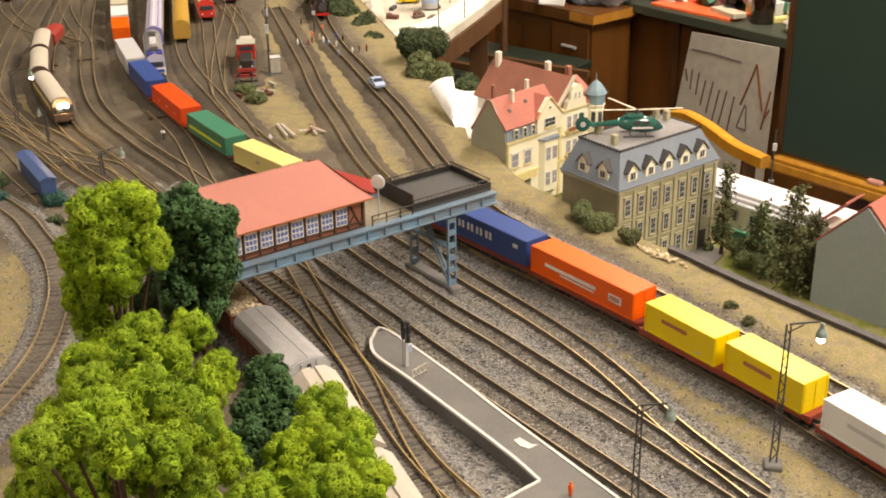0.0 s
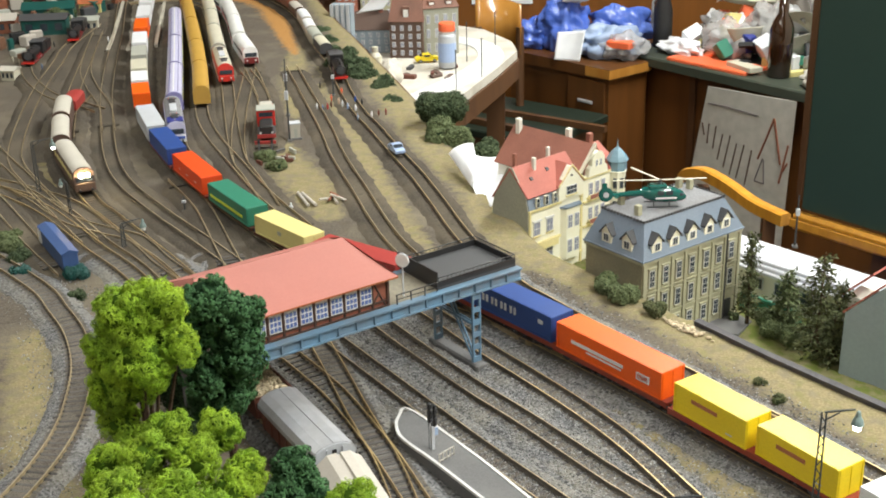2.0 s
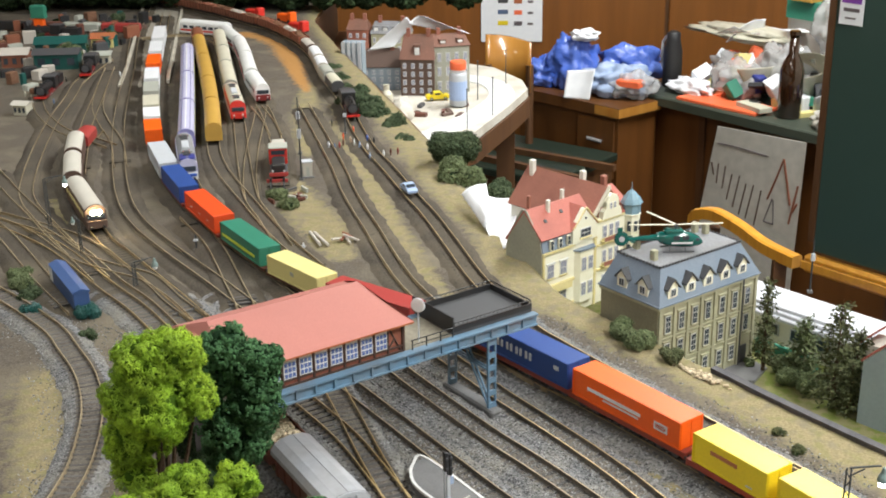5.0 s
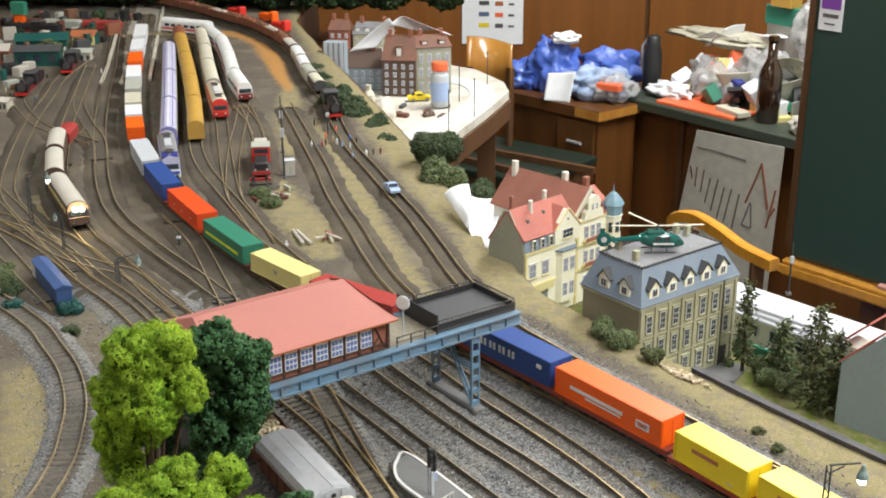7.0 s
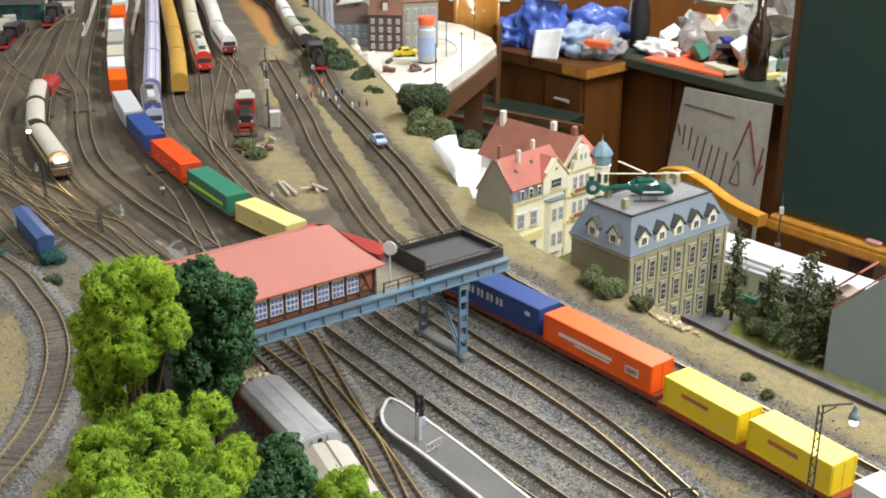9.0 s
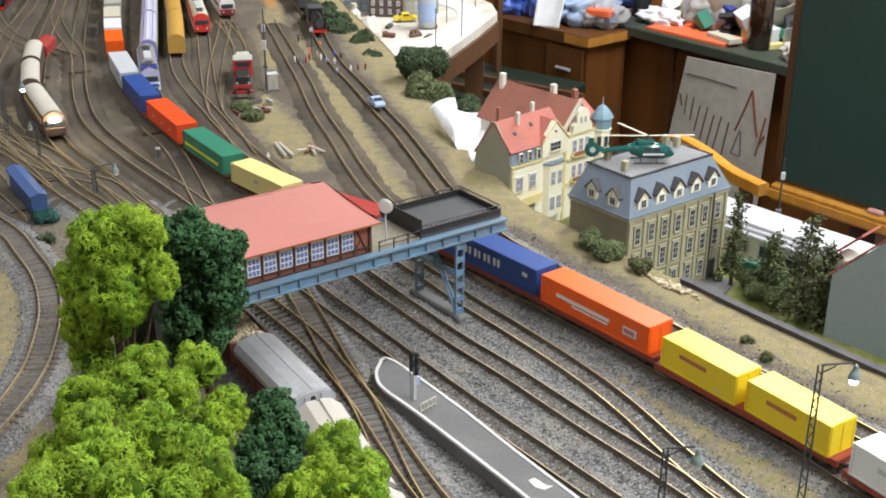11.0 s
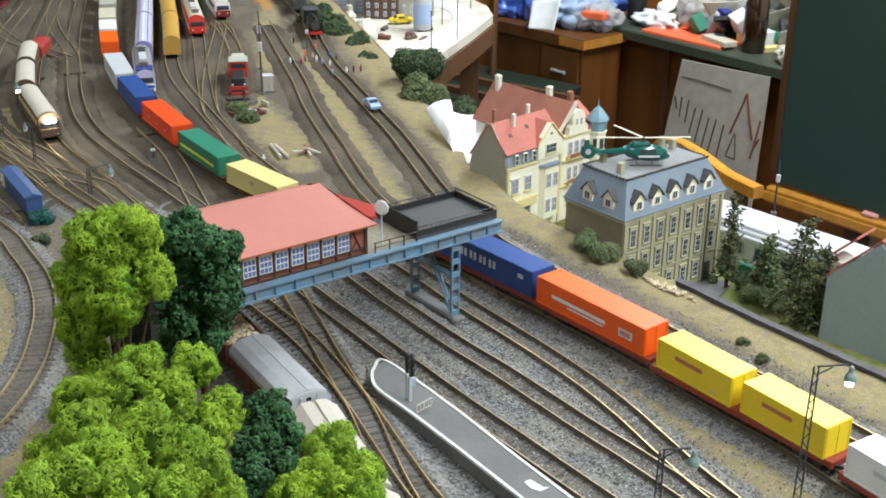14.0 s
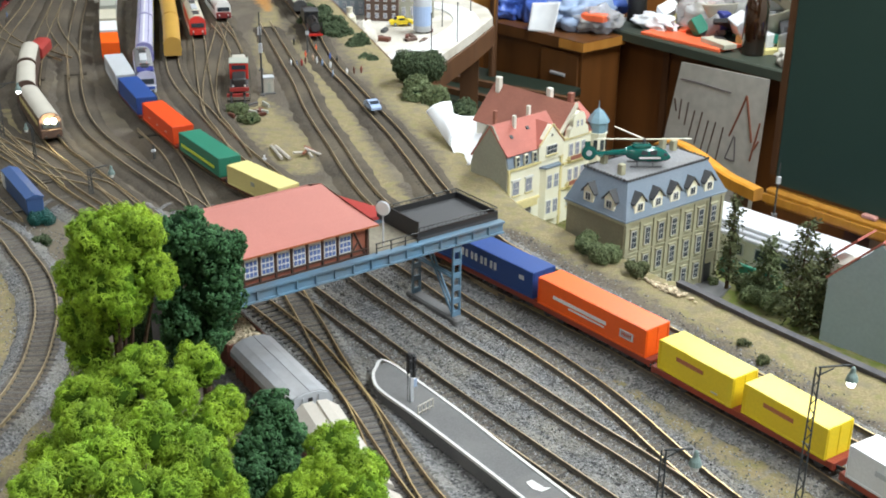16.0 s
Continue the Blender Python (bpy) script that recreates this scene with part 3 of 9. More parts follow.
# dry grass and sand: lines and half-widths of the strips
GRASS = [
    ([(-0.367, 1.107), (-0.323, 0.999), (-0.286, 0.906), (-0.258, 0.841)], [0.03, 0.035, 0.04, 0.045]),
    ([(-0.245, 2.02), (-0.19, 1.86), (-0.135, 1.68), (-0.085, 1.51), (-0.03, 1.35), (-0.012, 1.31)], [0.02, 0.024, 0.028, 0.026, 0.02]),
    ([(-0.25, 1.72), (-0.22, 1.62), (-0.175, 1.52), (-0.14, 1.43)], [0.02, 0.045, 0.055, 0.03]),
    ([(-0.33, 2.3), (-0.29, 2.05), (-0.25, 1.85)], [0.025, 0.04, 0.025]),
    ([(0.155, 0.985), (0.205, 0.915), (0.255, 0.845), (0.31, 0.76)], [0.01, 0.02, 0.028, 0.04]),
    ([(-0.49, 1.13), (-0.44, 1.04), (-0.42, 0.95), (-0.43, 0.85)], [0.06, 0.085, 0.1, 0.11]),
    ([(-0.225, 0.92), (-0.22, 0.83), (-0.235, 0.75)], [0.016, 0.022, 0.03]),
    ([(-0.55, 1.62), (-0.5, 1.52), (-0.47, 1.46)], [0.016, 0.03, 0.02]),
    ([(-0.47, 1.4), (-0.42, 1.3)], [0.03, 0.03]),
    ([(-0.3, 2.35), (-0.27, 2.2), (-0.23, 2.05)], [0.02, 0.02, 0.015]),
]
SAND = [([(-0.57, 2.815), (-0.532, 2.783), (-0.493, 2.746), (-0.45, 2.671), (-0.411, 2.541), (-0.374, 2.408), (-0.324, 2.244)], [0.035, 0.045, 0.045, 0.04, 0.03, 0.024, 0.016])]
ground()


# low dark wall along the bank
def retaining_wall():
    c = np.array([(bank(y) + 0.006, y, 0.0) for y in np.arange(0.62, 1.16, 0.012)])
    w = solo("retaining_wall", sweep(c, [(0.003, -0.005), (0.003, 0.003), (-0.003, 0.003), (-0.003, -0.08)]), "wallstone", "low dark grey wall along the top of the bank", "wall", kind="structure")
    part("coping", sweep(c, [(0.0038, 0.003), (0.0038, 0.0045), (-0.0038, 0.0045), (-0.0038, 0.003)]), "wallstone", w)


retaining_wall()

# ---- tracks ----
LINES = {
    "platform": [(-0.9, 3.2), (-0.796, 2.76), (-0.70, 2.42), (-0.652, 2.24), (-0.59, 2.018), (-0.525, 1.815), (-0.46, 1.635), (-0.407, 1.527), (-0.336, 1.428), (-0.261, 1.334), (-0.17, 1.215), (-0.085, 1.099), (-0.026, 1.021), (0.046, 0.926), (0.105, 0.853), (0.2, 0.735), (0.29, 0.62)],
    "second": [(-0.2, 1.36), (-0.11, 1.228), (-0.045, 1.132), (-0.002, 1.072), (0.042, 1.014), (0.084, 0.964), (0.14, 0.892), (0.173, 0.852), (0.24, 0.765), (0.33, 0.65)],
    "third": [(-0.13, 1.31), (-0.06, 1.23), (0.004, 1.148), (0.049, 1.084), (0.087, 1.035), (0.12, 0.991), (0.148, 0.95), (0.171, 0.91), (0.192, 0.867), (0.212, 0.828), (0.25, 0.765)],
    "main": [(-0.81, 3.05), (-0.666, 2.484), (-0.605, 2.255), (-0.53, 2.002), (-0.462, 1.801), (-0.386, 1.638), (-0.311, 1.513), (-0.242, 1.412), (-0.17, 1.322), (-0.09, 1.252), (-0.02, 1.207), (0.047, 1.155), (0.09, 1.106), (0.134, 1.056), (0.176, 1.007), (0.213, 0.959), (0.247, 0.915), (0.279, 0.876), (0.306, 0.835), (0.36, 0.755), (0.43, 0.65)],
    "slip": [(0.09, 1.104), (0.134, 1.068), (0.179, 1.04), (0.22, 1.01), (0.258, 0.976), (0.285, 0.946)],
    "outer": [(-0.86, 3.18), (-0.79, 3.13), (-0.728, 3.072), (-0.665, 3.008), (-0.574, 2.9), (-0.507, 2.82), (-0.429, 2.69), (-0.392, 2.61), (-0.351, 2.498), (-0.311, 2.355), (-0.28, 2.26), (-0.236, 2.127), (-0.196, 1.972), (-0.159, 1.849), (-0.125, 1.761), (-0.082, 1.643), (-0.049, 1.556), (-0.017, 1.459), (0.021, 1.342), (0.071, 1.229), (0.099, 1.187), (0.147, 1.124), (0.207, 1.05), (0.276, 0.962), (0.337, 0.88), (0.42, 0.77)],
    "inner": [(-0.31, 2.135), (-0.242, 1.917), (-0.196, 1.769), (-0.157, 1.632), (-0.111, 1.496), (-0.08, 1.403), (-0.05, 1.326), (-0.005, 1.24), (0.047, 1.16), (0.085, 1.11)],
    "cross_left": [(-0.602, 1.95), (-0.588, 1.83), (-0.556, 1.725), (-0.515, 1.617), (-0.431, 1.469), (-0.39, 1.415), (-0.346, 1.358), (-0.295, 1.292), (-0.255, 1.239), (-0.2, 1.17), (-0.118, 1.067), (-0.076, 1.011), (-0.05, 0.968), (-0.025, 0.921), (-0.011, 0.886), (0.003, 0.844), (0.018, 0.803), (0.04, 0.756), (0.075, 0.68)],
    "lead": [(-0.036, 0.942), (-0.022, 0.917), (-0.008, 0.888), (0.011, 0.847), (0.03, 0.808), (0.047, 0.779), (0.068, 0.75)],
    "cross_right": [(-0.18, 1.25), (-0.13, 1.17), (-0.09, 1.077), (-0.073, 1.036), (-0.048, 0.974), (-0.022, 0.915)],
    "goods": [(-0.63, 1.555), (-0.569, 1.511), (-0.49, 1.447), (-0.434, 1.387), (-0.372, 1.313), (-0.308, 1.239), (-0.2, 1.085), (-0.128, 0.982), (-0.1, 0.94), (-0.05, 0.866), (-0.018, 0.803), (0.03, 0.705)],
    "siding": [(-0.62, 1.56), (-0.51, 1.495), (-0.44, 1.442), (-0.357, 1.339), (-0.297, 1.27), (-0.22, 1.16)],
    "curve": [(-0.62, 1.39), (-0.5, 1.307), (-0.398, 1.213), (-0.356, 1.157), (-0.324, 1.109), (-0.299, 1.056), (-0.284, 1.006), (-0.272, 0.942), (-0.272, 0.877), (-0.285, 0.8), (-0.31, 0.73)],
    "stable_one": [(-0.64, 2.62), (-0.514, 2.157), (-0.448, 1.91), (-0.405, 1.75), (-0.36, 1.635), (-0.3, 1.51), (-0.24, 1.415)],
    "stable_two": [(-0.66, 2.76), (-0.503, 2.249), (-0.423, 1.97), (-0.39, 1.842), (-0.35, 1.735), (-0.29, 1.612), (-0.222, 1.48), (-0.15, 1.36)],
    "stable_three": [(-0.625, 2.72), (-0.577, 2.635), (-0.479, 2.298), (-0.42, 2.1), (-0.388, 1.997), (-0.342, 1.820), (-0.288, 1.628), (-0.250, 1.540), (-0.208, 1.443)],
    "stable_four": [(-0.77, 2.72), (-0.72, 2.748), (-0.672, 2.762), (-0.625, 2.748), (-0.577, 2.692), (-0.513, 2.55), (-0.466, 2.4), (-0.422, 2.25), (-0.378, 2.118), (-0.334, 1.848), (-0.304, 1.696), (-0.280, 1.605)],
    "shunting_lead": [(-0.378, 2.118), (-0.356, 2.056), (-0.314, 1.924)],
    "link": [(-0.349, 1.543), (-0.296, 1.454), (-0.267, 1.392), (-0.238, 1.324), (-0.208, 1.255)],
    "depot_lead": [(-0.708, 2.288), (-0.658, 2.112), (-0.608, 1.997), (-0.548, 1.879), (-0.503, 1.758)],
    "loco_siding": [(-0.385, 2.11), (-0.337, 1.99), (-0.301, 1.867), (-0.273, 1.74), (-0.257, 1.65)],
    "depot_one": [(-0.77, 2.5), (-0.755, 2.3), (-0.73, 2.18), (-0.694, 2.001), (-0.648, 1.818), (-0.602, 1.666), (-0.57, 1.594), (-0.527, 1.529), (-0.44, 1.407)],
    "yard_link": [(-0.69, 1.75), (-0.604, 1.628), (-0.546, 1.55), (-0.489, 1.469), (-0.44, 1.405), (-0.385, 1.332)],
    "yard_outer": [(-0.61, 1.54), (-0.554, 1.474), (-0.525, 1.436), (-0.46, 1.346), (-0.427, 1.303), (-0.38, 1.245)],
    "yard_cross": [(-0.53, 1.5), (-0.497, 1.468), (-0.433, 1.398), (-0.381, 1.364), (-0.336, 1.338), (-0.291, 1.278), (-0.253, 1.233)],
    "depot_two": [(-0.8, 2.2), (-0.735, 2.06), (-0.66, 1.95), (-0.6, 1.9), (-0.55, 1.86)],
    "depot_three": [(-0.74, 2.42), (-0.676, 2.164), (-0.628, 1.971), (-0.585, 1.83), (-0.55, 1.72)],
}
SMOOTH = {k: spline(p) for k, p in LINES.items()}
BED = 0.003
RAILTOP = 0.0074
NEAR = {"lead", "platform", "second", "third", "main", "slip", "outer", "cross_left", "cross_right", "goods", "curve", "inner"}
TRACKS = {}
DARK = {"platform", "second", "third", "main", "outer"}


def tracks():
    for k, (name, c) in enumerate(SMOOTH.items()):
        z = 0.00016 * k
        t = thing("railway_track", "model railway track with brown rails, dark sleepers and grey ballast", "track", group="railway tracks", kind="structure")
        TRACKS[name] = t
        bed = Geo()
        _, s = side(c)
        n = 9
        v, f = [], []
        for i in range(len(c)):
            for j in range(n):
                u = j / (n - 1) * 2 - 1
                o = u * (0.027 + 0.004 * noise.noise((c[i][0] * 50, c[i][1] * 50, u)))
                h = BED + z if abs(u) < 0.62 else (BED + z) * (1 - (abs(u) - 0.62) / 0.38) - 0.0012 * (abs(u) > 0.9)
                p = c[i] + s[i] * o
                h = h * min(1.0, min(i, len(c) - 1 - i) / 9.0) - 0.0015 * (1 - min(1.0, min(i, len(c) - 1 - i) / 9.0))
                v.append((p[0], p[1], h + 0.0007 * noise.noise((p[0] * 300, p[1] * 300, 3.0)) + (ground_z(p[0], p[1]) if abs(u) > 0.9 else 0)))
        far = []
        for i in range(len(c) - 1):
            (far if name not in NEAR or c[i][1] > 1.3 + 0.05 * noise.noise((i * 0.3, k, 0)) else f).extend([(i * n + j + 1, i * n + j, (i + 1) * n + j, (i + 1) * n + j + 1) for j in range(n - 1)])
        mid = [q for q in f if 2 <= (min(q) % n) <= 5]
        f = [q for q in f if not 2 <= (min(q) % n) <= 5]
        for fs, mt in ((mid, "bedding"), (f, "ballast"), (far, "dirt")):
            if fs:
                used = sorted({q for face in fs for q in face})
                ix = {q: r for r, q in enumerate(used)}
                part("ballast_bed", Geo().add([v[q] for q in used], [tuple(ix[q] for q in face) for face in fs]), mt, t, smooth=True)
        for sg in (-1, 1):
            o = sg * 0.0088
            zz = z * 0.35
            r = sweep(c, [(o - 0.0008, 0.0040 + zz), (o + 0.0008, 0.0040 + zz), (o + 0.00025, 0.0048 + zz), (o + 0.00045, RAILTOP - 0.0008 + zz), (o + 0.0004, RAILTOP + zz), (o - 0.0004, RAILTOP + zz), (o - 0.00045, RAILTOP - 0.0008 + zz), (o - 0.00025, 0.0048 + zz)])
            part("rail", r, "raildark" if name in DARK else "rail", t)
            top = sweep(c, [(o - 0.0005, RAILTOP - 0.0002 + zz), (o + 0.0005, RAILTOP - 0.0002 + zz), (o + 0.0005, RAILTOP + 0.00008 + zz), (o - 0.0005, RAILTOP + 0.00008 + zz)])
            part("rail_head", top, "railhead" if name in NEAR - {"platform", "second", "curve", "inner"} else "headdull", t, "worn shiny rail head")


tracks()


# ---- platform ----
def platform():
    right = [(-0.005, 0.967), (0.046, 0.905), (0.086, 0.85), (0.121, 0.803), (0.24, 0.645)]
    left = [(0.14, 0.62), (0.06, 0.718), (0.112, 0.767), (0.089, 0.801), (0.024, 0.885), (-0.006, 0.921), (-0.0135, 0.938), (-0.014, 0.955)]
    t = thing("platform", "grey asphalt station platform with white painted edges", "platform", kind="structure")
    part("slab", Geo().prism(right + left, 0.0, 0.0118), "concrete", t)
    edge = [(-0.0001, 0.0115), (-0.0016, 0.0115), (-0.0016, 0.0125), (0.0006, 0.0125), (0.0006, 0.0105), (-0.0001, 0.0105)]
    for pts in (left[2:] + right, left[1:3]):
        part("edge_stone", sweep(spline(np.array([(*p, 0.0) for p in pts]), 0.004), edge), "kerbwhite", t, "white painted edge stones")
    g = Geo().prism([(0.096, 0.812), (0.1, 0.815), (0.108, 0.807), (0.112, 0.807), (0.106, 0.802), (0.1, 0.805)], 0.0119, 0.0124)
    part("paint_mark", g, "kerbwhite", t, "white paint mark")
    # small barrier on the platform
    b = thing("barrier", "small white wire barrier on the platform", "barrier", at(0.0225, 0.8895, 0.0122, 50) @ Matrix.Scale(0.85, 4))
    for x in (0.0, 0.0045, 0.009, 0.0135, 0.018):
        part("bar", Geo().rod((x, 0, 0), (x, 0, 0.0085), 0.0005, 5), "offwhite", b)
    for z in (0.002, 0.0085):
        part("rail", Geo().rod((0, 0, z), (0.018, 0, z), 0.0005, 5), "offwhite", b)


platform()


def signal(m, h=0.055):
    t = thing("railway_signal", "dark colour-light railway signal on a grey mast with a red foot", "signal", m, "signals")
    part("base", Geo().box(-0.003, 0.003, -0.003, 0.003, 0, 0.003, 0.0006), "darkgrey", t)
    for k in range(4):
        part("mast_band", Geo().box(-0.0012, 0.0012, -0.0012, 0.0012, 0.003 + k * h * 0.14, 0.003 + (k + 1) * h * 0.14), "red" if k == 0 else "silvergrey", t)
    part("mast", Geo().rod((0, 0, 0.003 + 0.56 * h), (0, 0, h * 0.95), 0.0009, 6), "poleblack", t)
    hd = part("signal_head", Geo().box(-0.0034, -0.0004, -0.0018, 0.0018, h * 0.7, h, 0.0006).box(0.0004, 0.0032, -0.0018, 0.0018, h * 0.62, h * 0.96, 0.0006), "black", t)
    for x in (-0.0018, 0.0018):
        for z in (0.74, 0.9):
            part("lens", Geo().rod((x, -0.0018, h * z), (x, -0.003, h * z), 0.0011, 8), "darkgrey", hd)
    part("sign_plate", Geo().box(0.0012, 0.0042, -0.001, 0.0, h * 0.46, h * 0.58), "lightblue", t, "small white and blue sign plate")
    part("ladder", Geo().rod((-0.002, 0.002, 0.004), (-0.002, 0.002, h * 0.8), 0.0003, 4).rod((0.002, 0.002, 0.004), (0.002, 0.002, h * 0.8), 0.0003, 4), "poleblack", t)
    return t


signal(at(0.0165, 0.909, 0.0, 35), 0.051)

# ---- signal-box bridge ----
BR = at(0.043, 1.061, 0.0, math.degrees(math.atan2(0.634, 0.773)))


def bridge():
    t = thing("signal_bridge", "blue-grey steel girder bridge across the tracks on a braced trestle", "bridge", BR)
    for v, u0, u1 in ((0.0, -0.243, 0.047), (0.056, -0.243, 0.047)):
        prof = [(-0.003, 0.0698), (0.003, 0.0698), (0.003, 0.071), (0.0008, 0.071), (0.0008, 0.0788), (0.0035, 0.0788), (0.0035, 0.0804), (-0.0035, 0.0804), (-0.0035, 0.0788), (-0.0008, 0.0788), (-0.0008, 0.071), (-0.003, 0.071)]
        gd = part("girder", Geo().extrude([(v + a, b) for a, b in prof], u0, u1), "steel", t)
        u = u0 + 0.01
        while u < u1:
            part("stiffener", Geo().box(u, u + 0.0012, v - 0.0028, v - 0.0008, 0.071, 0.0788), "steel", gd)
            u += 0.0165
    part("deck_plate", Geo().box(-0.243, 0.046, 0.0036, 0.0524, 0.0775, 0.0801), "deck", t, "dusty tan deck")
    for u in (-0.22, -0.16, -0.1, -0.045, 0.0, 0.04):
        part("cross_beam", Geo().box(u, u + 0.003, 0.0008, 0.0552, 0.0705, 0.0775), "steel", t)
    # trestles
    part("pier", Geo().box(-0.242, -0.233, 0.018, 0.054, -0.001, 0.0704), "wallstone", t, "dark stone end pier")
    for u in (0.0,):
        tr = part("trestle_foot", Geo().box(u - 0.006, u + 0.006, -0.008, 0.064, -0.001, 0.006, 0.0015), "concrete", t, "long grey concrete footing")
        for v in (0.0, 0.056):
            leg = Geo()
            w = 0.0042
            for a in (-w, w - 0.0012):
                leg.box(u + a, u + a + 0.0012, v - 0.0012, v + 0.0012, 0.006, 0.0698)
            z = 0.006
            while z < 0.068:
                leg.box(u - w + 0.0012, u + w - 0.0012, v - 0.001, v + 0.001, z, z + 0.0045)
                z += 0.0115
            part("leg", leg, "steel", t, "pierced blue-grey steel leg")
        for v0, z0, v1, z1 in ((0.004, 0.008, 0.047, 0.066), (0.0, 0.04, 0.056, 0.04)):
            for d in (-0.0016, 0.0016):
                a, b = Vector((u + d, v0, z0)), Vector((u + d, v1, z1))
                part("brace", Geo().rod(a, b, 0.0011, 5), "steel", t)
    # dark viewing platform at the end of the deck
    pf = part("platform_tray", Geo().box(-0.035, 0.0455, 0.004, 0.0605, 0.0802, 0.0826), "darkgrey", t, "dark grey walkway floor")
    for a in ((-0.035, 0.0455, 0.004, 0.0052), (-0.035, 0.0455, 0.0593, 0.0605), (0.0443, 0.0455, 0.0052, 0.0593)):
        part("parapet", Geo().box(*a, 0.0826, 0.0875), "black", pf)
    part("parapet_panel", Geo().box(-0.0362, -0.035, 0.004, 0.062, 0.0826, 0.096), "black", pf, "tall dark screen panel")
    for k in range(3):
        part("panel_slot", Geo().box(-0.0359, -0.0347, 0.012 + k * 0.016, 0.024 + k * 0.016, 0.0855, 0.088), "darkgrey", pf)
    for a, b in (((-0.034, 0.0046), (0.045, 0.0046)), ((0.045, 0.0046), (0.045, 0.06)), ((-0.034, 0.06), (0.045, 0.06))):
        part("handrail", Geo().rod((*a, 0.0905), (*b, 0.0905), 0.0005, 5), "black", pf)
        n = 18
        for i in range(n + 1):
            q = (a[0] + (b[0] - a[0]) * i / n, a[1] + (b[1] - a[1]) * i / n)
            part("baluster", Geo().rod((*q, 0.087), (*q, 0.0905), 0.0003, 4), "black", pf)
    # open railing beside the box
    rl = part("railing", Geo().rod((-0.078, 0.0015, 0.0885), (-0.037, 0.0015, 0.0885), 0.0005, 5).rod((-0.078, 0.0015, 0.0845), (-0.037, 0.0015, 0.0845), 0.0004, 5), "black", t)
    for u in (-0.077, -0.0635, -0.05, -0.038):
        part("post", Geo().rod((u, 0.0015, 0.0802), (u, 0.0015, 0.0885), 0.0006, 5), "black", rl)
    return t


bridge()


def station_clock():
    m = BR @ at(-0.0635, 0.0125, 0.0802, -55)
    t = thing("platform_clock", "round white clock disc on a thin grey post", "clock", m)
    part("post", Geo().rod((0, 0, 0), (0, 0, 0.0255), 0.0007, 6), "silvergrey", t)
    d = pose(0, 0, 0.0312, 90, 0, 0) @ Matrix.Scale(0.8, 4)
    part("disc", Geo().lathe([(0.0066, -0.0012), (0.0072, -0.0006), (0.0072, 0.0006), (0.0066, 0.0012)], 20, m=d), "white", t, "white clock face")
    part("rim", Geo().lathe([(0.0072, -0.0008), (0.0076, -0.0005), (0.0076, 0.0005), (0.0072, 0.0008)], 20, m=d), "silvergrey", t)


station_clock()


